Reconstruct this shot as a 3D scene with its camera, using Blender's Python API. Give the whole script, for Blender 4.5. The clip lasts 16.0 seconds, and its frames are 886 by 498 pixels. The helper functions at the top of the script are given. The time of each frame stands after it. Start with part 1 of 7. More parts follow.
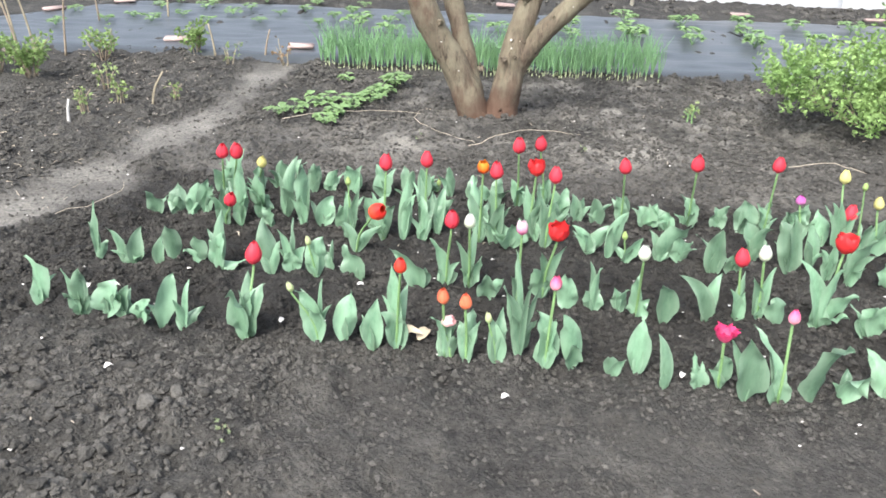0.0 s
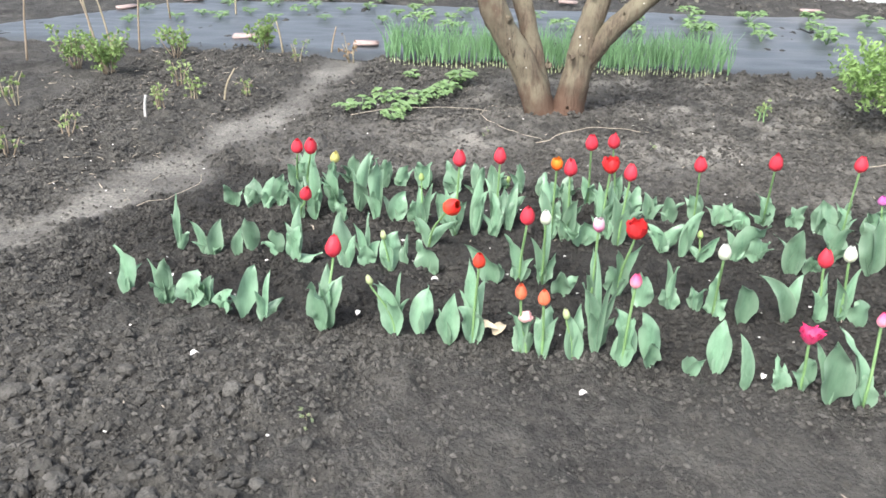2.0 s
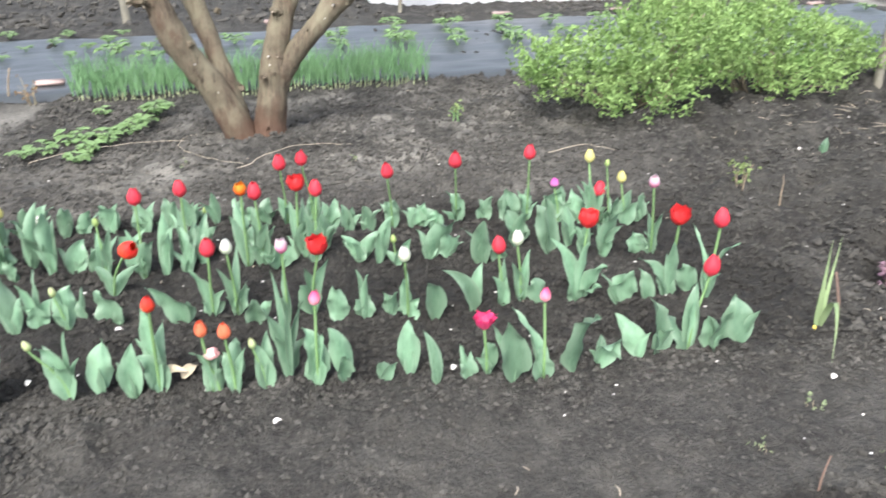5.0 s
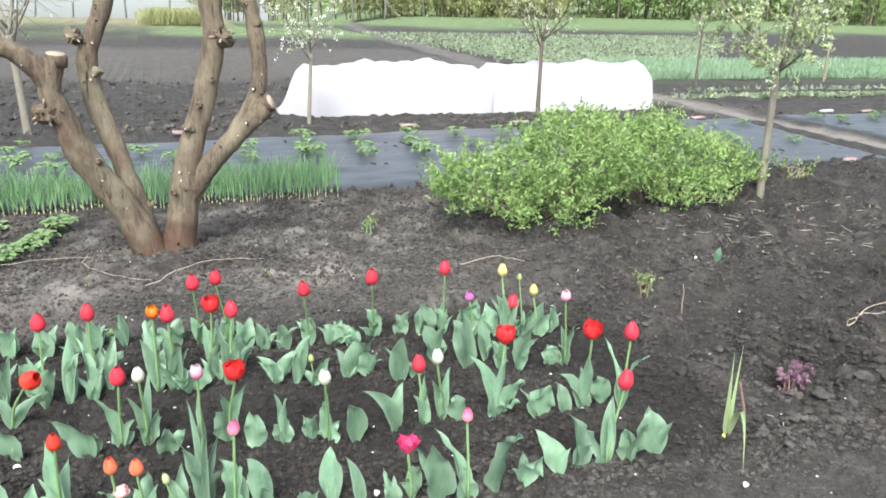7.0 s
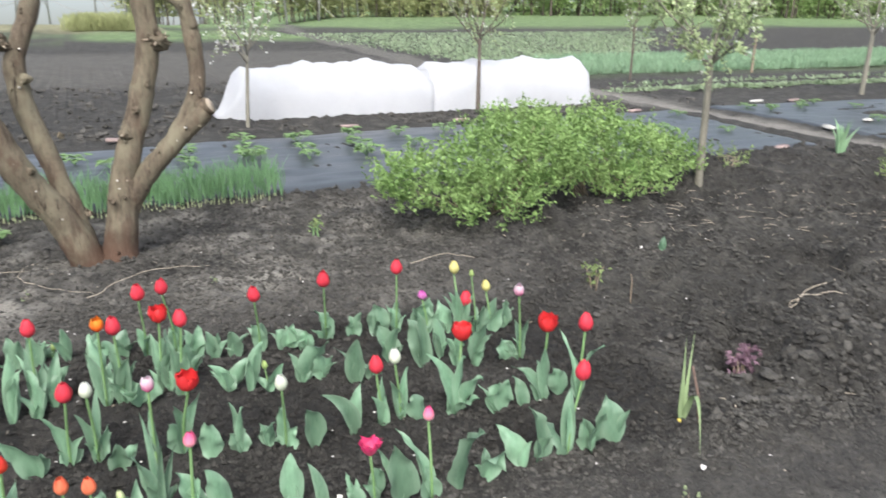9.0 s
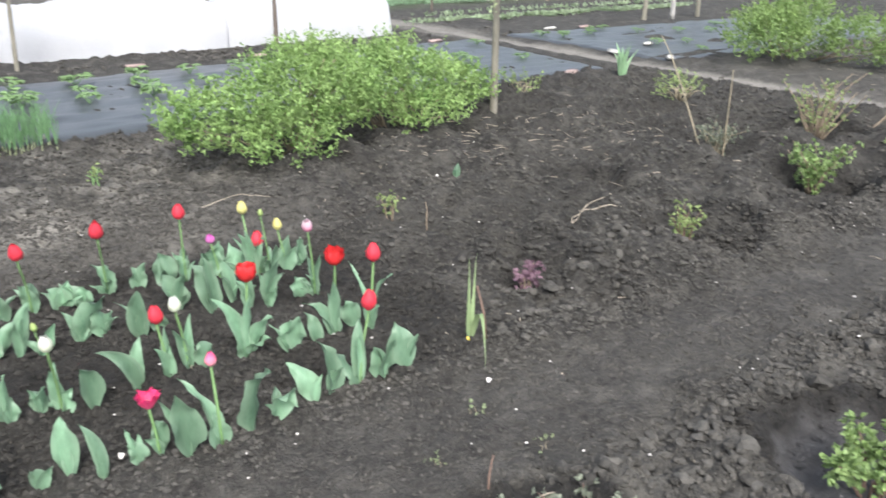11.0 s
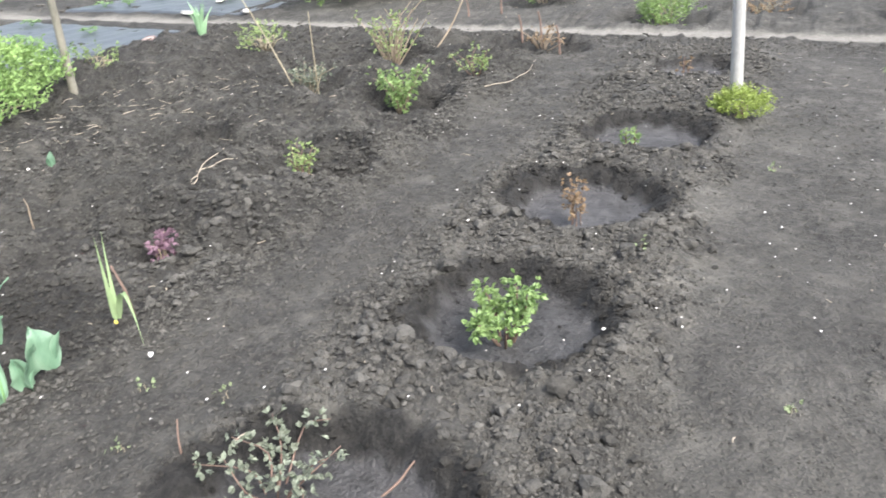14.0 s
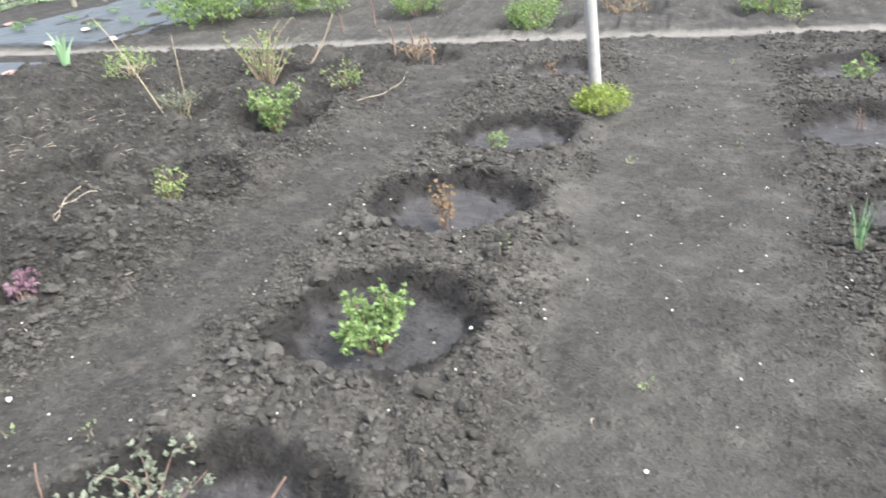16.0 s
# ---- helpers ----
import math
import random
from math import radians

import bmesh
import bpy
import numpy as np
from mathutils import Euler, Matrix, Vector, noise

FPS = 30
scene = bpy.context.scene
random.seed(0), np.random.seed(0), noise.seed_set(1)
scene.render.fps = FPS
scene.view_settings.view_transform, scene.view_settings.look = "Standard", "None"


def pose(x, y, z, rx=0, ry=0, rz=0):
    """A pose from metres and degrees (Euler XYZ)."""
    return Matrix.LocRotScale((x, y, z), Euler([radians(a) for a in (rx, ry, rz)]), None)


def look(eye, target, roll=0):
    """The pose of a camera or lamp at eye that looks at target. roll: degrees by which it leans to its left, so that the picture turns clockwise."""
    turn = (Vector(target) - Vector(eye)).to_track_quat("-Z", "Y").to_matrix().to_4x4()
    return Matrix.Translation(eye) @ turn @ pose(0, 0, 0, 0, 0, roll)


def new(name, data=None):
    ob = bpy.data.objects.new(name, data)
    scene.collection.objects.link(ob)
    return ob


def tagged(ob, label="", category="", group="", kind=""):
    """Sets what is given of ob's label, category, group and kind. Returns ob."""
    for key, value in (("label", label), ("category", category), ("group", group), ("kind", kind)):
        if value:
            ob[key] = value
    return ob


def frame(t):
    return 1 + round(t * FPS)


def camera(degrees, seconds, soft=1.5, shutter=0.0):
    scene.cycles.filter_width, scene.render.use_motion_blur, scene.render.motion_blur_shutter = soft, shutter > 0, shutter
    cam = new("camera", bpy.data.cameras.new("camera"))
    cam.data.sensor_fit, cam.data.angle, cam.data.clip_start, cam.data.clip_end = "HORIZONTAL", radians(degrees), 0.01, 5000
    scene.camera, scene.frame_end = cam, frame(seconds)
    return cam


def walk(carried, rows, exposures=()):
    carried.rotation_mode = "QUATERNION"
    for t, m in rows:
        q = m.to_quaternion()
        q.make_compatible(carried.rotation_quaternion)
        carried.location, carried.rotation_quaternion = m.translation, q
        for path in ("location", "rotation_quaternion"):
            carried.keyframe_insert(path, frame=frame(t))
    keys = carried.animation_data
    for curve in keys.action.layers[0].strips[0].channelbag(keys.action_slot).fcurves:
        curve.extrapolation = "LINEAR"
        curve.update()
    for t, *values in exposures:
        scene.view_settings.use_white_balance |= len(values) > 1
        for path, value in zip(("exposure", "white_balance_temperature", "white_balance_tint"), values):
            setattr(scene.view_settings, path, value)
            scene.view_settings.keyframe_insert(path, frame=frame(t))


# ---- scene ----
cam = camera(58.0, 16.0, 1.6, 0.60)
PATH = [
    (0, (0.3020, 0.2246, 1.4121), (0.2643, 2.0231, 0.5380), 2.49),
    (0.5, (0.2697, 0.2204, 1.4125), (0.1930, 2.0161, 0.5353), 2.66),
    (1, (0.2372, 0.2028, 1.4162), (0.0872, 1.9963, 0.5440), 2.36),
    (1.5, (0.2280, 0.2002, 1.4109), (0.0641, 1.9896, 0.5327), 1.35),
    (2, (0.2157, 0.2014, 1.4089), (0.0543, 1.9886, 0.5259), 1.62),
    (2.5, (0.2414, 0.2035, 1.4095), (0.1080, 1.9933, 0.5270), 1.34),
    (3, (0.3018, 0.2127, 1.4093), (0.2421, 2.0026, 0.5189), 1.15),
    (3.5, (0.3655, 0.2174, 1.4077), (0.3719, 2.0109, 0.5226), 0.55),
    (4, (0.4243, 0.2265, 1.3990), (0.5337, 2.0170, 0.5146), 0.82),
    (4.5, (0.4719, 0.2284, 1.3965), (0.6912, 2.0169, 0.5286), 1.20),
    (5, (0.5069, 0.2332, 1.4063), (0.9080, 2.0044, 0.5684), 0.18),
    (7.5, (0.4508, 0.2382, 1.4842), (1.1117, 2.0387, 0.9174), 1.63),
    (8, (0.4387, 0.2415, 1.4811), (1.1175, 2.0377, 0.9215), 1.52),
    (8.5, (0.4358, 0.2539, 1.4768), (1.1458, 2.0339, 0.9046), 1.17),
    (9, (0.4406, 0.2633, 1.4659), (1.2154, 2.0075, 0.8680), 0.63),
    (9.5, (0.4615, 0.2593, 1.4543), (1.3411, 1.9378, 0.8149), 0.09),
    (12, (0.6213, 0.1775, 1.4354), (1.9191, 1.4659, 0.6257), 0.51),
    (12.5, (0.5856, 0.1984, 1.4156), (1.9896, 1.3439, 0.5691), -0.62),
    (13, (0.5379, 0.2008, 1.3899), (2.0422, 1.1943, 0.5237), -1.95),
    (13.5, (0.5121, 0.1779, 1.3914), (2.1071, 1.0357, 0.5429), -2.41),
    (14, (0.4939, 0.1510, 1.3977), (2.1421, 0.9106, 0.5573), -3.03),
    (14.5, (0.4845, 0.1320, 1.3973), (2.1666, 0.8380, 0.5775), -3.80),
    (15, (0.4844, 0.1015, 1.4050), (2.1986, 0.7452, 0.6006), -4.33),
    (15.5, (0.4934, 0.0642, 1.4037), (2.2249, 0.6700, 0.6070), -4.90),
    (16, (0.5007, -0.0020, 1.3972), (2.2388, 0.5412, 0.5703), -4.87),
]
EXPOSURES = [(0, 1.76), (3, 1.73), (5, 1.68), (7.5, 1.54), (8.2, 1.40), (9, 1.25), (9.5, 1.27), (12, 1.70), (13, 1.92), (16, 1.98)]
walk(cam, [(t, look(eye, target, roll)) for t, eye, target, roll in PATH], EXPOSURES)

# ---- sky and light: a bright overcast spring day ----
SUN_ELEVATION, SUN_AZIMUTH = 52.0, 205.0
world = bpy.data.worlds.new("overcast_sky")
scene.world = world
world.use_nodes = True
wn, wl = world.node_tree.nodes, world.node_tree.links
sky = wn.new("ShaderNodeTexSky")
sky.sky_type, sky.sun_disc = "NISHITA", False
sky.sun_elevation, sky.sun_rotation = radians(SUN_ELEVATION), radians(SUN_AZIMUTH)
sky.air_density, sky.dust_density, sky.ozone_density = 1.0, 3.0, 1.0
# the garden lies on a slight rise, so the sky reaches a little below the level of the eye
rise = wn.new("ShaderNodeVectorMath")
rise.inputs[1].default_value = (0, 0, 0.09)
wl.new(wn.new("ShaderNodeTexCoord").outputs["Generated"], rise.inputs[0])
wl.new(rise.outputs[0], sky.inputs["Vector"])
grey = wn.new("ShaderNodeHueSaturation")
grey.inputs["Saturation"].default_value = 0.55
wl.new(sky.outputs[0], grey.inputs["Color"])
# a clouded sky is dimmer near the horizon than overhead
height = wn.new("ShaderNodeSeparateXYZ")
wl.new(rise.outputs[0], height.inputs[0])
dim = wn.new("ShaderNodeMapRange")
dim.inputs["From Min"].default_value, dim.inputs["From Max"].default_value = 0.0, 0.40
dim.inputs["To Min"].default_value, dim.inputs["To Max"].default_value = 0.42, 1.0
wl.new(height.outputs["Z"], dim.inputs["Value"])
cloud = wn.new("ShaderNodeVectorMath")
cloud.operation = "SCALE"
wl.new(grey.outputs[0], cloud.inputs[0])
wl.new(dim.outputs[0], cloud.inputs["Scale"])
wl.new(cloud.outputs[0], wn["Background"].inputs["Color"])
wn["Background"].inputs["Strength"].default_value = 0.15
sun_data = bpy.data.lights.new("sun", "SUN")
sun_data.energy, sun_data.angle, sun_data.color = 1.5, radians(20), (1.0, 0.98, 0.95)
sun = new("sun", sun_data)
sun.matrix_world = pose(0, 0, 30, 90 - SUN_ELEVATION, 0, 180 - SUN_AZIMUTH)


# ---- materials ----
def nodes_of(name):
    m = bpy.data.materials.new(name)
    m.use_nodes = True
    return m, m.node_tree.nodes, m.node_tree.links, m.node_tree.nodes["Principled BSDF"]


def mixed(nt, links, fac, a, b):
    """A colour between a and b; each may be a colour or a socket."""
    mix = nt.new("ShaderNodeMix")
    mix.data_type = "RGBA"
    for socket, value in ((mix.inputs[0], fac), (mix.inputs[6], a), (mix.inputs[7], b)):
        if isinstance(value, bpy.types.NodeSocket):
            links.new(value, socket)
        elif isinstance(value, tuple):
            socket.default_value = (*value, 1)
        else:
            socket.default_value = value
    return mix.outputs[2]


def noise_socket(nt, links, scale, detail=5.0, rough=0.6, stretch=None, w=0.0):
    geo = nt.new("ShaderNodeNewGeometry")
    tex = nt.new("ShaderNodeTexNoise")
    tex.inputs["Scale"].default_value, tex.inputs["Detail"].default_value, tex.inputs["Roughness"].default_value = scale, detail, rough
    if stretch or w:
        mapping = nt.new("ShaderNodeMapping")
        mapping.inputs["Scale"].default_value = stretch or (1, 1, 1)
        mapping.inputs["Location"].default_value = (w, w, w)
        links.new(geo.outputs["Position"], mapping.inputs[0])
        links.new(mapping.outputs[0], tex.inputs["Vector"])
    else:
        links.new(geo.outputs["Position"], tex.inputs["Vector"])
    return tex.outputs["Fac"]


def ramp(nt, links, socket, lo, hi):
    node = nt.new("ShaderNodeMapRange")
    node.inputs["From Min"].default_value, node.inputs["From Max"].default_value = lo, hi
    links.new(socket, node.inputs["Value"])
    return node.outputs[0]


def bumped(nt, links, shader, socket, strength, distance):
    node = nt.new("ShaderNodeBump")
    node.inputs["Strength"].default_value, node.inputs["Distance"].default_value = strength, distance
    links.new(socket, node.inputs["Height"])
    links.new(node.outputs[0], shader.inputs["Normal"])


def varied(nt, links, colour, amount, island=False):
    """The colour made lighter or darker from object to object, or from island to island."""
    hsv = nt.new("ShaderNodeHueSaturation")
    if island:
        pick = nt.new("ShaderNodeNewGeometry").outputs["Random Per Island"]
    else:
        pick = nt.new("ShaderNodeObjectInfo").outputs["Random"]
    node = nt.new("ShaderNodeMapRange")
    node.inputs["To Min"].default_value, node.inputs["To Max"].default_value = 1 - amount, 1 + amount
    links.new(pick, node.inputs["Value"])
    links.new(node.outputs[0], hsv.inputs["Value"])
    links.new(colour, hsv.inputs["Color"])
    return hsv.outputs[0]


def surface(name, dark, light, scale=8.0, rough=0.7, bump=0.3, depth=0.004, fine=60.0, spec=0.3, vary=0.0, island=False, through_light=0.0, stretch=None):
    m, nt, links, sh = nodes_of(name)
    coarse = noise_socket(nt, links, scale, 4, 0.6, stretch)
    grain = noise_socket(nt, links, fine, 4, 0.65, stretch, 3.7)
    colour = mixed(nt, links, ramp(nt, links, coarse, 0.3, 0.7), dark, light)
    mean = tuple((a + b) / 2 for a, b in zip(dark, light))
    colour = mixed(nt, links, ramp(nt, links, grain, 0.35, 0.8), colour, tuple(min(1, 1.25 * c) for c in mean))
    if vary:
        colour = varied(nt, links, colour, vary, island)
    links.new(colour, sh.inputs["Base Color"])
    sh.inputs["Roughness"].default_value, sh.inputs["Specular IOR Level"].default_value = rough, spec
    if bump:
        bumped(nt, links, sh, grain, bump, depth)
    if through_light:
        glow = nt.new("ShaderNodeBsdfTranslucent")
        links.new(colour, glow.inputs["Color"])
        mix = nt.new("ShaderNodeMixShader")
        mix.inputs[0].default_value = through_light
        links.new(sh.outputs[0], mix.inputs[1])
        links.new(glow.outputs[0], mix.inputs[2])
        links.new(mix.outputs[0], nt["Material Output"].inputs["Surface"])
    return m


def soil_material():
    """Black earth; the marks 'trod', 'grass', 'straw' and that of wetness say where it is trampled, watered or
    overgrown; wetness also paints hollow shade.
    """
    m, nt, links, sh = nodes_of("black_earth")

    def mark(name):
        node = nt.new("ShaderNodeAttribute")
        node.attribute_name = name
        return node.outputs["Fac"]

    big, mid, fine = noise_socket(nt, links, 1.6, 4), noise_socket(nt, links, 24, 6, 0.7), noise_socket(nt, links, 130, 4, 0.7)
    colour = mixed(nt, links, ramp(nt, links, mid, 0.32, 0.7), (0.011, 0.0105, 0.0095), (0.070, 0.066, 0.059))
    colour = mixed(nt, links, ramp(nt, links, big, 0.45, 0.8), colour, (0.063, 0.0605, 0.053))
    colour = mixed(nt, links, ramp(nt, links, noise_socket(nt, links, 4.5, 6, 0.7, None, 9.1), 0.50, 0.66), colour, (0.098, 0.093, 0.081))
    colour = mixed(nt, links, ramp(nt, links, fine, 0.60, 0.72), colour, (0.128, 0.119, 0.104))
    dust = mixed(nt, links, ramp(nt, links, fine, 0.3, 0.7), (0.116, 0.110, 0.097), (0.268, 0.252, 0.222))
    dust = mixed(nt, links, ramp(nt, links, noise_socket(nt, links, 6, 6, 0.7, None, 2.3), 0.45, 0.75), dust, (0.105, 0.098, 0.086))
    speck = noise_socket(nt, links, 55, 5, 0.75, None, 5.5)
    worn = nt.new("ShaderNodeMath")
    worn.operation, worn.use_clamp = "MULTIPLY", True
    links.new(mark("trod"), worn.inputs[0])
    patchy = nt.new("ShaderNodeMapRange")
    patchy.inputs["From Min"].default_value, patchy.inputs["From Max"].default_value = 0.36, 0.62
    patchy.inputs["To Min"].default_value, patchy.inputs["To Max"].default_value = 0.40, 1.35
    links.new(speck, patchy.inputs["Value"])
    links.new(patchy.outputs[0], worn.inputs[1])
    colour = mixed(nt, links, worn.outputs[0], colour, dust)
    damp_shade = mixed(nt, links, ramp(nt, links, mid, 0.35, 0.65), (0.009, 0.0086, 0.008), (0.034, 0.0318, 0.0285))
    colour = mixed(nt, links, mark("wet_shade"), colour, damp_shade)
    silt = mixed(nt, links, ramp(nt, links, noise_socket(nt, links, 9, 6, 0.7), 0.36, 0.62), (0.036, 0.0345, 0.034), (0.088, 0.085, 0.085))
    silt = mixed(nt, links, ramp(nt, links, noise_socket(nt, links, 34, 4, 0.6, (1, 0.6, 1), 6.6), 0.60, 0.66), silt, (0.012, 0.0115, 0.011))
    colour = mixed(nt, links, mark("mud"), colour, silt)
    blades = noise_socket(nt, links, 2.2, 6, 0.75, (1, 0.4, 1))
    turf = mixed(nt, links, ramp(nt, links, blades, 0.35, 0.65), (0.085, 0.125, 0.055), (0.18, 0.26, 0.115))
    colour = mixed(nt, links, mark("grass"), colour, turf)
    dry = mixed(nt, links, ramp(nt, links, blades, 0.35, 0.65), (0.16, 0.15, 0.09), (0.30, 0.27, 0.17))
    colour = mixed(nt, links, mark("straw"), colour, dry)
    links.new(colour, sh.inputs["Base Color"])
    rough = nt.new("ShaderNodeMapRange")
    rough.inputs["To Min"].default_value, rough.inputs["To Max"].default_value = 0.95, 0.50
    links.new(mark("mud"), rough.inputs["Value"])
    links.new(rough.outputs[0], sh.inputs["Roughness"])
    sh.inputs["Specular IOR Level"].default_value = 0.35
    add = nt.new("ShaderNodeMath")
    add.operation = "MULTIPLY_ADD"
    add.inputs[1].default_value = 0.6
    links.new(fine, add.inputs[0])
    links.new(mid, add.inputs[2])
    crumbs = nt.new("ShaderNodeTexVoronoi")
    crumbs.inputs["Scale"].default_value = 62
    links.new(nt.new("ShaderNodeNewGeometry").outputs["Position"], crumbs.inputs["Vector"])
    total = nt.new("ShaderNodeMath")
    total.operation = "MULTIPLY_ADD"
    total.inputs[1].default_value = -0.45
    links.new(crumbs.outputs["Distance"], total.inputs[0])
    links.new(add.outputs[0], total.inputs[2])
    relief = nt.new("ShaderNodeBump")
    relief.inputs["Distance"].default_value = 0.026
    links.new(total.outputs[0], relief.inputs["Height"])
    firm = nt.new("ShaderNodeMapRange")
    firm.inputs["To Min"].default_value, firm.inputs["To Max"].default_value = 1.0, 0.25
    links.new(mark("trod"), firm.inputs["Value"])
    links.new(firm.outputs[0], relief.inputs["Strength"])
    links.new(relief.outputs[0], sh.inputs["Normal"])
    return m


def petal_material(name, edge, heart, vary=0.12):
    """A petal: colour of the rim, and of the heart towards the flower's foot."""
    m, nt, links, sh = nodes_of(name)
    foot = nt.new("ShaderNodeAttribute")
    foot.attribute_name = "along"
    streak = noise_socket(nt, links, 140, 3, 0.6, (1, 1, 0.25))
    colour = mixed(nt, links, ramp(nt, links, foot.outputs["Fac"], 0.05, 0.9), heart, edge)
    colour = mixed(nt, links, ramp(nt, links, streak, 0.5, 0.9), colour, tuple(min(1, 0.7 * c) for c in edge))
    colour = varied(nt, links, colour, vary)
    links.new(colour, sh.inputs["Base Color"])
    sh.inputs["Roughness"].default_value, sh.inputs["Specular IOR Level"].default_value = 0.5, 0.3
    glow = nt.new("ShaderNodeBsdfTranslucent")
    links.new(colour, glow.inputs["Color"])
    mix = nt.new("ShaderNodeMixShader")
    mix.inputs[0].default_value = 0.3
    links.new(sh.outputs[0], mix.inputs[1])
    links.new(glow.outputs[0], mix.inputs[2])
    links.new(mix.outputs[0], nt["Material Output"].inputs["Surface"])
    return m


def bark_material():
    """Old apple bark: fine upright grain, grey-olive bloom in patches, red-brown where it has rubbed off near the foot."""
    m, nt, links, sh = nodes_of("apple_bark")
    grain = noise_socket(nt, links, 45, 6, 0.7, (1, 1, 0.22))
    patch, speck = noise_socket(nt, links, 6, 5, 0.65, (1, 1, 0.6), 4.0), noise_socket(nt, links, 120, 3, 0.6, None, 8.0)
    colour = mixed(nt, links, ramp(nt, links, grain, 0.3, 0.7), (0.058, 0.045, 0.034), (0.195, 0.155, 0.112))
    colour = mixed(nt, links, ramp(nt, links, patch, 0.42, 0.66), colour, (0.215, 0.193, 0.135))
    colour = mixed(nt, links, ramp(nt, links, noise_socket(nt, links, 10, 5, 0.7, (1, 1, 0.5), 12.0), 0.55, 0.72), colour, (0.105, 0.070, 0.050))
    colour = mixed(nt, links, ramp(nt, links, speck, 0.62, 0.78), colour, (0.235, 0.21, 0.16))
    furrow = noise_socket(nt, links, 26, 5, 0.75, (1, 1, 0.16), 15.0)
    colour = mixed(nt, links, ramp(nt, links, furrow, 0.60, 0.70), colour, (0.030, 0.022, 0.017))
    split = nt.new("ShaderNodeSeparateXYZ")
    links.new(nt.new("ShaderNodeNewGeometry").outputs["Position"], split.inputs[0])
    foot = nt.new("ShaderNodeMath")
    foot.operation = "MULTIPLY_ADD"
    foot.inputs[1].default_value = 0.55
    links.new(patch, foot.inputs[0])
    links.new(split.outputs["Z"], foot.inputs[2])
    worn = ramp(nt, links, foot.outputs[0], 0.52, 0.30)
    colour = mixed(nt, links, worn, colour, (0.112, 0.068, 0.048))
    links.new(colour, sh.inputs["Base Color"])
    sh.inputs["Roughness"].default_value, sh.inputs["Specular IOR Level"].default_value = 0.9, 0.2
    both = nt.new("ShaderNodeMath")
    both.operation = "SUBTRACT"
    links.new(grain, both.inputs[0])
    links.new(furrow, both.inputs[1])
    bumped(nt, links, sh, both.outputs[0], 1.0, 0.016)
    return m


SOIL = soil_material()
CLOD = surface("soil_clod", (0.034, 0.0325, 0.0292), (0.102, 0.0970, 0.0870), 30, 0.95, 0.9, 0.010, 120, 0.2, 0.36, True)
def moist_shade(m, damp_shade):
    """Darkens an earth material where it is watered, and where the drier hollows carry painted shade."""
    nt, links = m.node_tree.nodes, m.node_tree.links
    wet_shade = nt.new("ShaderNodeAttribute")
    wet_shade.attribute_name = "wet_shade"
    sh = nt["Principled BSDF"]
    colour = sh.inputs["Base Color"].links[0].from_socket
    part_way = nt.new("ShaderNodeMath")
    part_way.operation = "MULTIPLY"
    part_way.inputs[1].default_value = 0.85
    links.new(wet_shade.outputs["Fac"], part_way.inputs[0])
    links.new(mixed(nt, links, part_way.outputs[0], colour, damp_shade), sh.inputs["Base Color"])


moist_shade(CLOD, (0.018, 0.0168, 0.0150))
TULIP_LEAF = surface("tulip_leaf", (0.078, 0.165, 0.096), (0.195, 0.318, 0.208), 26, 0.42, 0.25, 0.002, 110, 0.45, 0.36, through_light=0.18, stretch=(1, 1, 0.3))
def leaf_with_margin(m, pale):
    """Gives a leaf material the pale margins that the mark 'along' shows."""
    nt, links = m.node_tree.nodes, m.node_tree.links
    rim = nt.new("ShaderNodeAttribute")
    rim.attribute_name = "along"
    weak = nt.new("ShaderNodeMath")
    weak.operation = "MULTIPLY"
    weak.inputs[1].default_value = 0.55
    links.new(rim.outputs["Fac"], weak.inputs[0])
    sh = nt["Principled BSDF"]
    colour = sh.inputs["Base Color"].links[0].from_socket
    links.new(mixed(nt, links, weak.outputs[0], colour, pale), sh.inputs["Base Color"])
    return m


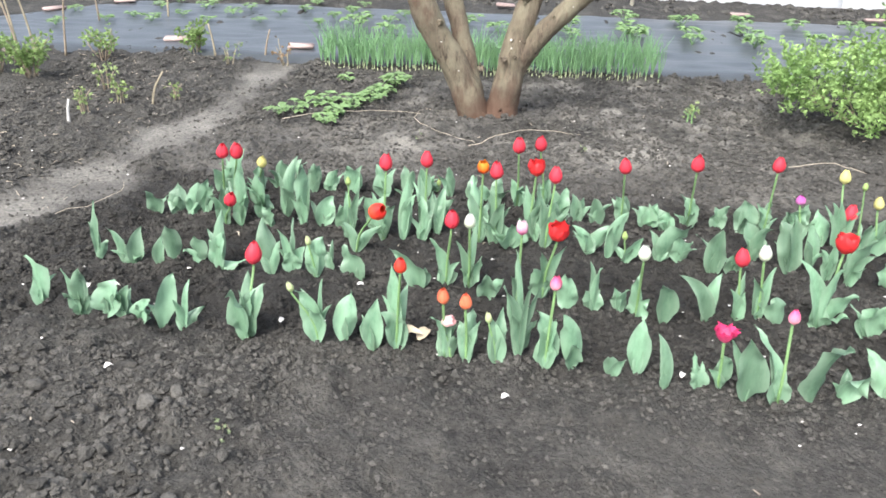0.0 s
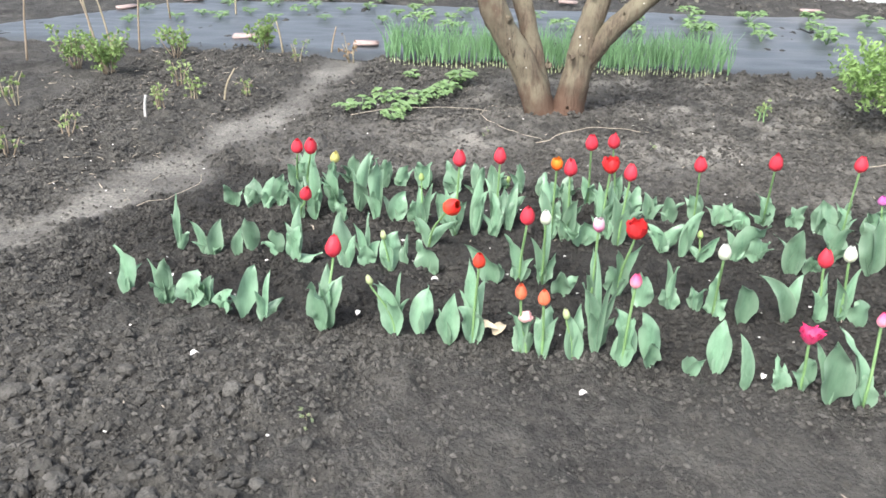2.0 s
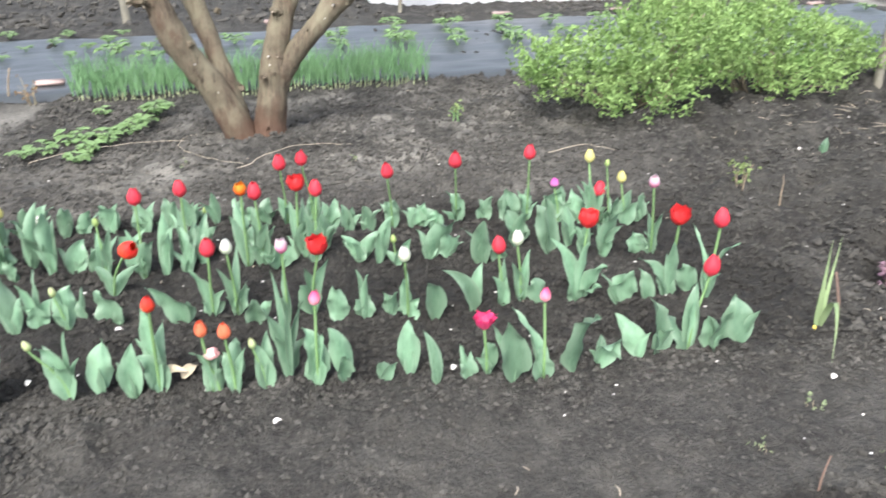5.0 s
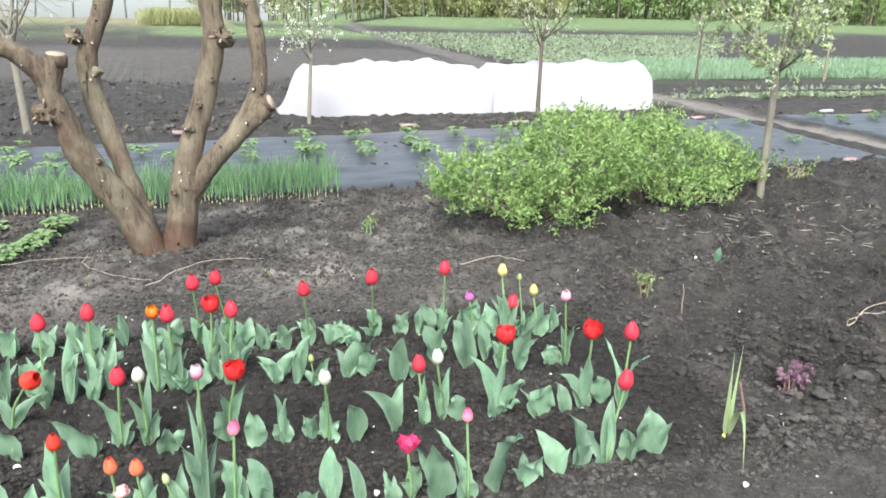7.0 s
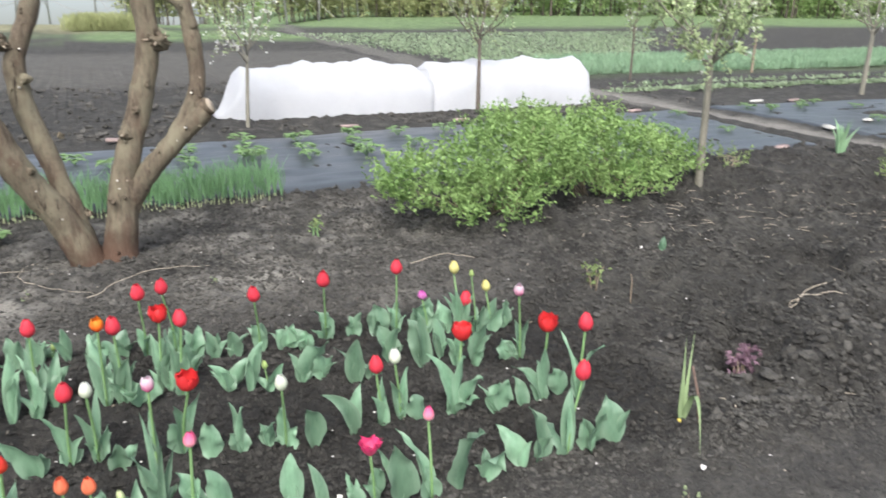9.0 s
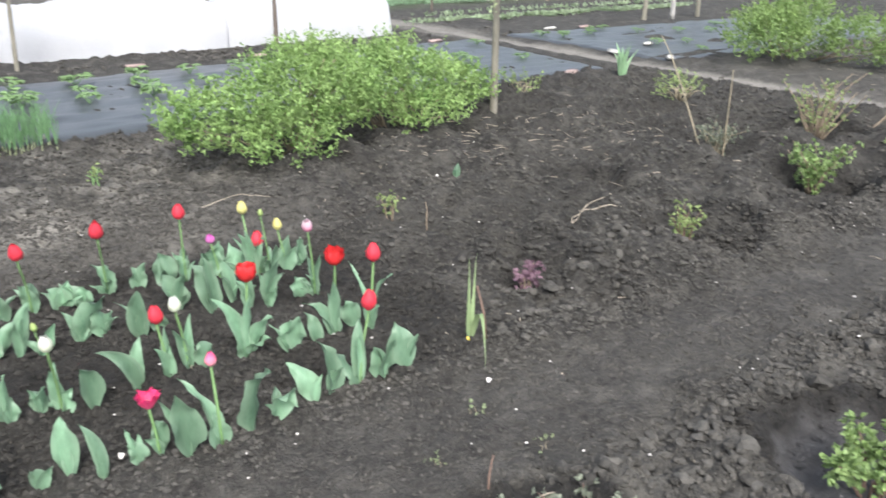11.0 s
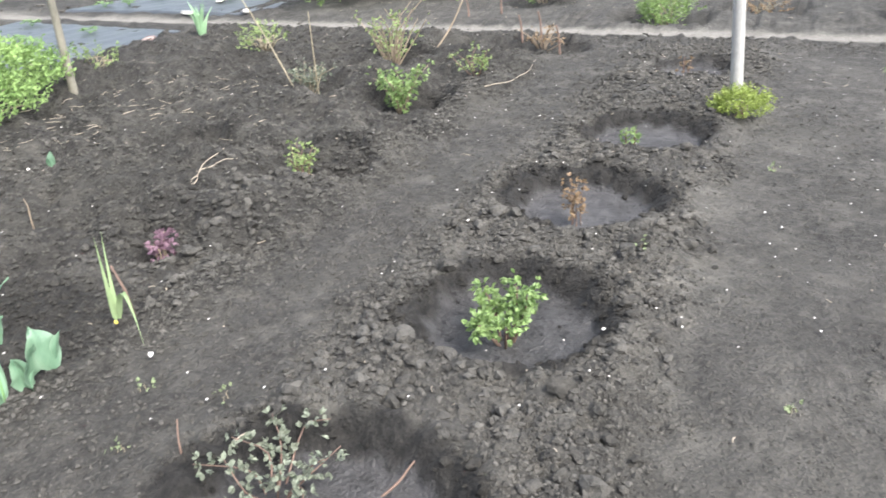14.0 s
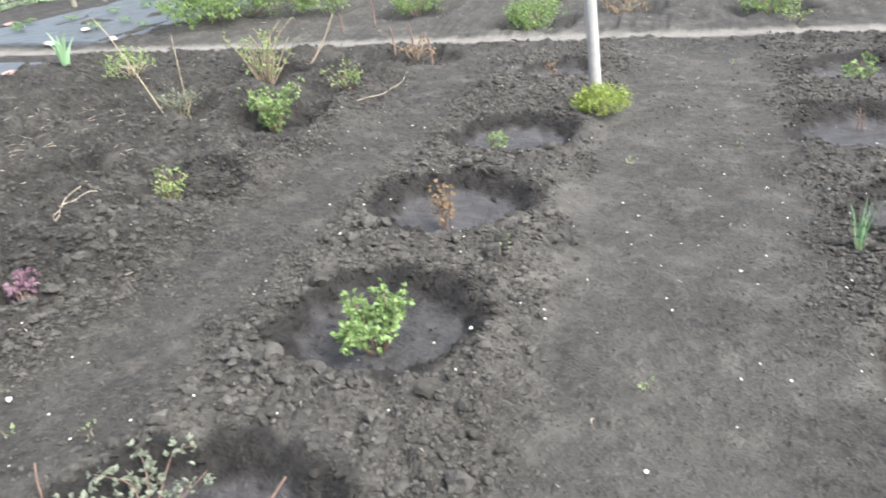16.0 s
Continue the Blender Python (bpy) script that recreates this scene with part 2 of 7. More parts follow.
leaf_with_margin(TULIP_LEAF, (0.27, 0.38, 0.27))
TULIP_STEM = surface("tulip_stem", (0.13, 0.24, 0.09), (0.20, 0.33, 0.14), 20, 0.5, 0.1, 0.001, 90, 0.4, 0.1)
PETALS = {
    "red": petal_material("red_petal", (0.72, 0.052, 0.080), (0.70, 0.06, 0.09)),
    "flame": petal_material("flame_red_petal", (0.76, 0.042, 0.038), (0.78, 0.12, 0.04)),
    "open": petal_material("scarlet_petal", (0.70, 0.040, 0.045), (0.68, 0.045, 0.045)),
    "small": petal_material("deep_red_petal", (0.70, 0.045, 0.035), (0.72, 0.09, 0.04)),
    "orange": petal_material("orange_petal", (0.84, 0.17, 0.085), (0.82, 0.28, 0.14)),
    "orangeyellow": petal_material("yellow_edged_petal", (0.82, 0.28, 0.03), (0.74, 0.06, 0.02)),
    "pink": petal_material("pink_petal", (0.76, 0.10, 0.25), (0.80, 0.42, 0.46)),
    "magenta": petal_material("magenta_petal", (0.74, 0.05, 0.18), (0.74, 0.14, 0.26)),
    "purple": petal_material("lilac_petal", (0.50, 0.09, 0.36), (0.58, 0.24, 0.46)),
    "pinkwhite": petal_material("pink_and_white_petal", (0.74, 0.62, 0.66), (0.66, 0.07, 0.28)),
    "pale": petal_material("pale_pink_petal", (0.80, 0.46, 0.46), (0.76, 0.56, 0.52)),
    "white": petal_material("white_petal", (0.78, 0.79, 0.72), (0.62, 0.70, 0.48)),
    "yellow": petal_material("yellow_petal", (0.66, 0.60, 0.22), (0.60, 0.58, 0.24)),
    "budc": petal_material("cream_bud", (0.56, 0.60, 0.34), (0.34, 0.46, 0.20)),
    "budg": petal_material("green_bud", (0.42, 0.54, 0.20), (0.28, 0.42, 0.14)),
}
BARK = bark_material()
NUB_END = surface("bleached_wood", (0.50, 0.47, 0.42), (0.62, 0.59, 0.53), 30, 0.8, 0.3, 0.002, 120)
CUT_WOOD = surface("cut_wood", (0.27, 0.22, 0.165), (0.40, 0.34, 0.265), 30, 0.8, 0.3, 0.002, 120)
YOUNG_BARK = surface("young_bark", (0.12, 0.113, 0.090), (0.26, 0.245, 0.20), 9, 0.85, 0.5, 0.004, 60, 0.2, stretch=(1, 1, 0.4))
TWIG = surface("dry_twig", (0.16, 0.125, 0.09), (0.32, 0.26, 0.19), 20, 0.85, 0.3, 0.002, 90)
# far bark: the haze of distance is put into its pale colour
FAR_BARK = surface("hazed_grey_bark", (0.26, 0.25, 0.25), (0.40, 0.39, 0.38), 3, 0.85, 0.3, 0.01, 20, 0.2)
DARK_BARK = surface("dark_young_bark", (0.065, 0.053, 0.046), (0.15, 0.125, 0.105), 9, 0.85, 0.5, 0.004, 60, 0.2, stretch=(1, 1, 0.4))
RED_CANE = surface("reddish_cane", (0.095, 0.062, 0.050), (0.19, 0.130, 0.100), 20, 0.7, 0.2, 0.002, 90)
PALE_CANE = surface("pale_cane", (0.19, 0.165, 0.11), (0.34, 0.295, 0.21), 20, 0.8, 0.2, 0.002, 90)
BUSH_LEAF = surface("spring_bush_leaf", (0.115, 0.215, 0.060), (0.30, 0.41, 0.160), 3.5, 0.6, 0, 0, 30, 0.2, 0.25, True, 0.25)
OLIVE_LEAF = surface("olive_green_leaf", (0.16, 0.22, 0.045), (0.30, 0.36, 0.095), 9, 0.5, 0, 0, 30, 0.35, 0.3, True, 0.3)
DARK_BUSH_LEAF = surface("lush_green_leaf", (0.12, 0.20, 0.055), (0.25, 0.345, 0.13), 3.5, 0.5, 0, 0, 30, 0.35, 0.3, True, 0.3)
BERRY_LEAF = surface("strawberry_leaf", (0.115, 0.205, 0.075), (0.235, 0.345, 0.155), 12, 0.55, 0.2, 0.002, 80, 0.35, 0.3, True, 0.25)
ROSE_LEAF = surface("rose_leaf", (0.105, 0.185, 0.058), (0.255, 0.345, 0.135), 25, 0.45, 0.2, 0.002, 80, 0.4, 0.3, True, 0.25)
GREY_LEAF = surface("greyish_rose_leaf", (0.105, 0.130, 0.092), (0.195, 0.210, 0.158), 25, 0.5, 0.2, 0.002, 80, 0.4, 0.3, True, 0.2)
RED_LEAF = surface("bronze_young_leaf", (0.15, 0.098, 0.060), (0.27, 0.190, 0.105), 25, 0.5, 0.2, 0.002, 80, 0.4, 0.3, True, 0.2)
PURPLE_LEAF = surface("purple_leaf", (0.12, 0.070, 0.095), (0.26, 0.16, 0.20), 25, 0.5, 0.2, 0.002, 80, 0.4, 0.25, True, 0.2)
WEED_LEAF = surface("weed_leaf", (0.15, 0.22, 0.075), (0.27, 0.34, 0.14), 25, 0.55, 0.2, 0.002, 80, 0.35, 0.25, True, 0.25)
ONION_LEAF = surface("onion_leaf", (0.12, 0.25, 0.11), (0.23, 0.39, 0.20), 6, 0.5, 0.1, 0.001, 60, 0.4, 0.25, True, 0.15)
ONION_FOOT = surface("onion_foot", (0.25, 0.31, 0.15), (0.38, 0.40, 0.24), 20, 0.5, 0.1, 0.001, 60, 0.4, 0.15, True)
IRIS_LEAF = surface("iris_leaf", (0.16, 0.29, 0.15), (0.27, 0.41, 0.25), 6, 0.5, 0.1, 0.001, 60, 0.4, 0.2, True, 0.15)
YELLOWING_LEAF = surface("yellowing_leaf", (0.135, 0.215, 0.095), (0.255, 0.315, 0.165), 9, 0.55, 0.1, 0.001, 60, 0.35, 0.2, through_light=0.15)
DRY_LEAF = surface("withered_leaf", (0.34, 0.28, 0.19), (0.56, 0.48, 0.35), 30, 0.85, 0.3, 0.002, 120, 0.2, 0.2)
YELLOW_TIP = surface("yellow_shoot", (0.50, 0.38, 0.06), (0.62, 0.50, 0.10), 20, 0.5, 0.1, 0.001, 60, 0.4)
PALE_WEED = surface("pale_weed_leaf", (0.15, 0.20, 0.10), (0.27, 0.31, 0.18), 25, 0.6, 0.2, 0.002, 80, 0.3, 0.25, True, 0.2)
LITTER = surface("grey_straw", (0.20, 0.17, 0.13), (0.42, 0.37, 0.30), 40, 0.9, 0.2, 0.002, 120, 0.2, 0.3, True)
FILM = surface("black_mulch_film", (0.031, 0.036, 0.040), (0.050, 0.057, 0.062), 2.5, 0.36, 0.25, 0.006, 45, 0.5)
FLEECE = surface("white_fleece", (0.52, 0.53, 0.55), (0.62, 0.63, 0.65), 1.4, 0.8, 0.5, 0.03, 150, 0.2, through_light=0.25)
BRICK = surface("weathered_brick", (0.25, 0.185, 0.17), (0.36, 0.285, 0.265), 14, 0.9, 0.4, 0.004, 90, 0.2, 0.2)
PALE_STONE = surface("pale_stone", (0.36, 0.35, 0.33), (0.52, 0.51, 0.48), 12, 0.85, 0.4, 0.004, 90, 0.2, 0.1)
PIPE = surface("grey_white_post", (0.25, 0.245, 0.235), (0.38, 0.37, 0.35), 9, 0.75, 0.2, 0.002, 70, 0.3, stretch=(1, 1, 0.3))
BLOSSOM = surface("white_blossom", (0.74, 0.73, 0.70), (0.84, 0.83, 0.80), 20, 0.6, 0, 0, 60, 0.3, 0.1, True, 0.3)
FALLEN = surface("fallen_petal", (0.44, 0.42, 0.39), (0.58, 0.56, 0.52), 20, 0.6, 0, 0, 60, 0.3, 0.15, True)
FRESH_LEAF = surface("fresh_tree_leaf", (0.26, 0.34, 0.16), (0.46, 0.54, 0.31), 9, 0.5, 0, 0, 60, 0.35, 0.25, True, 0.3)
# these two far greens are lightened so the colour itself carries the haze
WOOD_LEAF = surface("hazed_woodland_leaf", (0.22, 0.315, 0.13), (0.37, 0.475, 0.21), 0.35, 0.6, 0, 0, 3, 0.2, 0.12, True, 0.5)
WILLOW_LEAF = surface("hazed_yellow_green_leaf", (0.31, 0.34, 0.16), (0.44, 0.46, 0.25), 0.35, 0.6, 0, 0, 3, 0.2, 0.2, True, 0.4)
STRIP_LEAF = surface("onion_strip_leaf", (0.17, 0.28, 0.17), (0.29, 0.41, 0.27), 1.5, 0.55, 0, 0, 20, 0.35, 0.2, True, 0.2)
FIELD_LEAF = surface("field_crop_leaf", (0.19, 0.26, 0.15), (0.31, 0.38, 0.25), 1.5, 0.55, 0, 0, 20, 0.35, 0.3, True, 0.2)


# ---- building blocks ----
def mesh_of(name, verts, faces, material, smooth=True, along=None):
    data = bpy.data.meshes.new(name)
    data.from_pydata([tuple(v) for v in verts], [], [tuple(f) for f in faces])
    data.materials.append(material)
    data.polygons.foreach_set("use_smooth", [smooth] * len(data.polygons))
    if along is not None:
        layer = data.attributes.new("along", "FLOAT", "POINT")
        layer.data.foreach_set("value", list(along))
    data.update()
    return data


def part(name, shape, material, parent, label="", smooth=True, along=None):
    """One mesh object from (verts, faces) under a thing or a part."""
    ob = new(name, mesh_of(name, shape[0], shape[1], material, smooth, along))
    ob.parent = parent
    return tagged(ob, label)


def thing(name, place, label, category, group="", turn=0.0, kind=""):
    ob = new(name)
    ob.empty_display_size = 0.05
    ob.matrix_world = pose(*place, 0, 0, turn)
    return tagged(ob, label, category, group, kind)


def joined(shapes):
    verts, faces = [], []
    for v, f in shapes:
        n = len(verts)
        verts.extend(v)
        faces.extend([tuple(i + n for i in q) for q in f])
    return verts, faces


def tube(points, radii, sides=8, wobble=0.0, rng=None, cap=True):
    """A tapered round stem along points."""
    pts = [Vector(p) for p in points]
    verts, faces = [], []
    side = Vector((1, 0.13, 0.05))
    for i, p in enumerate(pts):
        way = (pts[min(i + 1, len(pts) - 1)] - pts[max(i - 1, 0)]).normalized()
        a = (side - way * side.dot(way)).normalized()
        b = way.cross(a)
        side = a
        for k in range(sides):
            ang = 2 * math.pi * k / sides
            r = radii[i] * (1 + (wobble * (rng.random() - 0.5) if rng else 0))
            verts.append(tuple(p + a * (r * math.cos(ang)) + b * (r * math.sin(ang))))
    for i in range(len(pts) - 1):
        for k in range(sides):
            j = (k + 1) % sides
            faces.append((i * sides + k, i * sides + j, (i + 1) * sides + j, (i + 1) * sides + k))
    if cap:
        faces.append(tuple(range(sides - 1, -1, -1)))
        faces.append(tuple((len(pts) - 1) * sides + k for k in range(sides)))
    return verts, faces


def curve_points(points, steps=5):
    """A smooth line (Catmull-Rom) through the points; each point may carry a radius as a fourth number."""
    p = [np.array(q, float) for q in points]
    p = [2 * p[0] - p[1]] + p + [2 * p[-1] - p[-2]]
    out = []
    for i in range(1, len(p) - 2):
        for s in range(steps):
            u = s / steps
            out.append(0.5 * (2 * p[i] + (p[i + 1] - p[i - 1]) * u + (2 * p[i - 1] - 5 * p[i] + 4 * p[i + 1] - p[i + 2]) * u * u + (3 * p[i] - p[i - 1] - 3 * p[i + 1] + p[i + 2]) * u**3))
    out.append(p[-2])
    return out


def blade(foot, bend, tip, width, across, fold=0.25, wave=0.0, rng=random, rows=8, cols=4, profile=0.8, twist=0.0):
    """A leaf blade: its midrib bends from foot over bend to tip; across is the direction of its width."""
    foot, bend, tip, across = Vector(foot), Vector(bend), Vector(tip), Vector(across).normalized()
    verts, faces = [], []
    phase = rng.random() * 6.3
    for i in range(rows + 1):
        s = i / rows
        p = foot * (1 - s) ** 2 + bend * (2 * s * (1 - s)) + tip * s * s
        way = ((bend - foot) * (1 - s) + (tip - bend) * s).normalized()
        a = (across - way * across.dot(way)).normalized()
        n = way.cross(a)
        a, n = a * math.cos(twist * s) + n * math.sin(twist * s), n * math.cos(twist * s) - a * math.sin(twist * s)
        half = 0.5 * width * (max(0.0, math.sin(math.pi * min(1, 0.05 + 0.95 * s ** profile))) ** 0.9 * (1.22 - 0.58 * s) if i < rows else 0.02)
        half = max(half, 0.08 * width if i == 0 else 0.0)
        for k in range(cols + 1):
            v = 2 * k / cols - 1
            lift = fold * half * abs(v) ** 1.5 + wave * width * v * v * (math.sin(12 * s + phase + (2 if v > 0 else 0)) + 0.45 * math.sin(23 * s + 2.3 * phase * (1 if v > 0 else -1)))
            verts.append(tuple(p + a * (half * v) + n * lift))
    c = cols + 1
    for i in range(rows):
        for k in range(cols):
            faces.append((i * c + k, i * c + k + 1, (i + 1) * c + k + 1, (i + 1) * c + k))
    return verts, faces


def small_leaf(place, way, normal, length, width, shape):
    """A small folded leaf of six faces, added to the lists in shape."""
    verts, faces = shape
    n = len(verts)
    p, w = Vector(place), Vector(way).normalized()
    a = w.cross(Vector(normal)).normalized()
    up = a.cross(w)
    side, lift = a * (0.5 * width), up * (0.14 * width)
    verts.extend(tuple(q) for q in (p, p + w * (0.28 * length) + side * 0.85 + lift, p + w * (0.66 * length) + side * 0.9 + lift, p + w * length - up * (0.15 * length), p + w * (0.66 * length) - side * 0.9 + lift, p + w * (0.28 * length) - side * 0.85 + lift, p + w * (0.5 * length)))
    faces.extend((n + k, n + (k + 1) % 6, n + 6) for k in range(6))


def any_way(rng, up=0.0):
    v = Vector((rng.gauss(0, 1), rng.gauss(0, 1), rng.gauss(0, 1) + up))
    return v.normalized()


# ---- the lie of the land ----
def lattice(ix, iy, seed):
    h = (ix.astype(np.int64) * 374761393 + iy.astype(np.int64) * 668265263 + seed * 974634777) & 0xFFFFFFFF
    h = ((h ^ (h >> 13)) * 1274126177) & 0xFFFFFFFF
    return ((h ^ (h >> 16)) & 0xFFFF) / 65535.0


def bumps(x, y, size, seed):
    """Smooth noise from -1 to 1 with bumps of that size."""
    u, v = np.asarray(x, float) / size, np.asarray(y, float) / size
    ix, iy = np.floor(u), np.floor(v)
    fx, fy = u - ix, v - iy
    fx, fy = fx * fx * (3 - 2 * fx), fy * fy * (3 - 2 * fy)
    a, b = lattice(ix, iy, seed), lattice(ix + 1, iy, seed)
    c, d = lattice(ix, iy + 1, seed), lattice(ix + 1, iy + 1, seed)
    return 2 * ((a * (1 - fx) + b * fx) * (1 - fy) + (c * (1 - fx) + d * fx) * fy) - 1


def step(v, lo, hi):
    s = np.clip((v - lo) / (hi - lo), 0, 1)
    return s * s * (3 - 2 * s)


def band(v, lo, hi, soft):
    return step(v, lo - soft, lo + soft) * (1 - step(v, hi - soft, hi + soft))


# watering hollows round the plants: x, y, radius, depth, moisture (last two lines: painted shade)
HOLLOWS = [
    (1.66, 1.09, 0.43, 0.070, 1.0), (2.79, 0.965, 0.365, 0.065, 1.0), (3.91, 0.99, 0.375, 0.065, 1.0), (5.04, 0.92, 0.385, 0.065, 1.0),
    (6.72, 0.87, 0.32, 0.055, 0.9), (6.62, -1.20, 0.40, 0.070, 1.0), (5.20, -1.05, 0.42, 0.070, 1.0), (3.92, -1.05, 0.34, 0.060, 0.9), (2.72, -0.95, 0.34, 0.060, 0.9),
    # drier hollows: the last value paints the shade inside them into the soil colour
    (3.02, 2.66, 0.24, 0.022, 0.40), (3.98, 2.50, 0.35, 0.080, 0.45), (5.42, 2.62, 0.35, 0.090, 0.49), (5.50, 3.50, 0.36, 0.070, 0.4), (4.10, 3.50, 0.36, 0.080, 0.4),
    (6.60, 3.35, 0.38, 0.075, 0.4), (7.40, 2.25, 0.42, 0.070, 0.5), (9.05, 1.45, 0.50, 0.10, 0.5), (9.70, 0.56, 0.48, 0.09, 0.5), (10.20, 3.10, 0.48, 0.08, 0.5), (9.45, -0.88, 0.48, 0.08, 0.5),
]
FOOTPATH = [(-2.2, 2.45), (-1.60, 3.18), (-1.37, 4.10), (-1.20, 4.95), (-1.12, 6.45)]


def to_line(x, y, line):
    best = np.full(np.shape(x), 99.0)
    for (ax, ay), (bx, by) in zip(line, line[1:]):
        dx, dy = bx - ax, by - ay
        s = np.clip(((x - ax) * dx + (y - ay) * dy) / (dx * dx + dy * dy), 0, 1)
        best = np.minimum(best, np.hypot(x - ax - s * dx, y - ay - s * dy))
    return best


def marks(x, y):
    """How far the ground is trampled, watered, painted with hollow shade, rough, grassy or straw-covered at each place.
    """
    x, y = np.asarray(x, float), np.asarray(y, float)
    w = 0.10 * bumps(x, y, 0.45, 3) + 0.05 * bumps(x, y, 0.15, 4)
    left = 1 - step(to_line(x, y, FOOTPATH) + 1.1 * w, 0.05, 0.22)
    lane = np.maximum(band(y + w, 1.50, 2.04, 0.10) * step(x + w, -0.2, 1.4) * (x < 7.9), 0.60 * band(y + w, 1.10, 2.10, 0.12) * band(x + w, -0.25, 1.6, 0.3))
    open_strip = band(y + 1.2 * w, -0.62, 0.42, 0.14) * band(x + w, 1.7, 7.8, 0.5)
    far_path = band(x + 0.3 * w, 8.06, 8.39, 0.05) * (y > -6) * (y < 16)
    behind = band(y + w + 0.05 * x, 3.76, 4.55, 0.10) * band(x + w, -1.2, 2.4, 0.4)
    under_tree = band(y + w, 4.3, 6.1, 0.2) * band(x + w, -0.6, 2.4, 0.3)
    track = 1 - step(to_line(x, y, [(8.25, 10.0), (7.8, 17.5), (9.2, 37.0), (14.0, 60.0)]) - 0.25, 0.05, 0.3)
    smooth = np.clip(left + 0.8 * lane + open_strip + far_path + 0.22 * behind + 0.05 * under_tree, 0, 1)
    trod = np.clip((0.62 + 0.25 * bumps(x, y, 0.2, 22)) * left + 0.10 * lane * (0.9 + 0.5 * bumps(x, y, 0.3, 9)) + 0.16 * open_strip * (0.9 + 0.5 * bumps(x, y, 0.3, 9)) + 1.0 * far_path + 0.58 * behind * (0.6 + 0.6 * bumps(x, y, 0.3, 9)) + 0.62 * under_tree * np.maximum(0, 0.45 + 0.6 * bumps(x, y, 0.25, 10) + 0.7 * bumps(x, y, 0.09, 28)) + 0.5 * track * (y > 9.6), 0, 1)
    trod = np.clip(trod + 0.20 * (0.8 + 0.5 * bumps(x, y, 0.25, 23)) * (band(y, 0.42, 1.5, 0.15) + band(y, -1.7, -0.6, 0.15)) * band(x, 1.2, 7.6, 0.3), 0, 1)
    left_garden = (1 - step(x + w, -1.6, -1.2)) * band(y + w, 3.2, 7.0, 0.3) + (1 - step(x + w, -0.3, 0.3)) * (1 - step(y + w, 2.0, 2.4))
    trod = np.clip(trod + 0.11 * left_garden * np.maximum(0, 0.6 + 0.7 * bumps(x, y, 0.3, 32)), 0, 1)
    wet_shade, mud = np.zeros_like(x), np.zeros_like(x)
    for hx, hy, r, d, damp_shade in HOLLOWS:
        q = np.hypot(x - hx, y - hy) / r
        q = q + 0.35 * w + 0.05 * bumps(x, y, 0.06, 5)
        wet_shade = np.maximum(wet_shade, damp_shade * (1 - step(q + 0.10 * bumps(x, y, 0.13, 31), 0.98, 1.16)))
        mud = np.maximum(mud, (damp_shade > 0.5) * (1 - step(q + 0.06 * bumps(x, y, 0.09, 6), 0.73, 0.84)))
    bed = band(y + 0.8 * w + 0.06 * x, 2.36, 3.76, 0.10) * band(x + w, -1.35, 2.45, 0.2)
    dug_bed = band(y + w, 2.15, 6.3, 0.2) * band(x + w, 2.6, 7.9, 0.3)
    wet_shade = np.maximum(wet_shade, 0.84 * bed * (0.82 + 0.35 * bumps(x, y, 0.22, 26)))
    wet_shade = np.clip(np.maximum(wet_shade, 0.26 * dug_bed * (0.5 + 0.9 * bumps(x, y, 0.6, 27))), 0, 1)
    fw = 1.3 * bumps(x, y, 4.0, 8)
    grass = step(y + fw, 38, 42) + band(y + 0.3 * fw, 30.0, 37.0, 0.4) * step(x, -0.4, 1.0) * (x < 8.3)
    grass = np.maximum(grass, 0.45 * band(y + fw, 27.5, 37.0, 1.0) * (x < 0) * (0.6 + 0.8 * bumps(x, y, 0.8, 29)))
    pale_field = band(y + 0.25 * fw, 14.6, 23.2, 0.5) * (x < 7.4)
    trod = np.clip(trod + 0.30 * pale_field + 0.14 * band(x, 8.4, 14.0, 0.2) * band(y, -6.0, 6.2, 0.2) * (0.8 + 0.5 * bumps(x, y, 0.5, 36)), 0, 1)
    grass = np.maximum(grass, band(y + 0.2 * fw, 14.0, 18.2, 0.2) * (x > 9.2) * 0.45)
    grass = np.maximum(grass, band(y + 0.4 * fw, 18.6, 34.0, 0.6) * (x > 9.0) * (x < 15 + 0.8 * (y - 20)) * 0.22)
    grass = np.clip(grass, 0, 1) * (1 - track)
    straw = np.clip(band(y + fw, 37.2, 50.0, 0.8) * (x < 4), 0, 1) * 0.8
    return {"trod": trod, "wet_shade": wet_shade, "mud": mud, "grass": grass, "straw": straw}, smooth


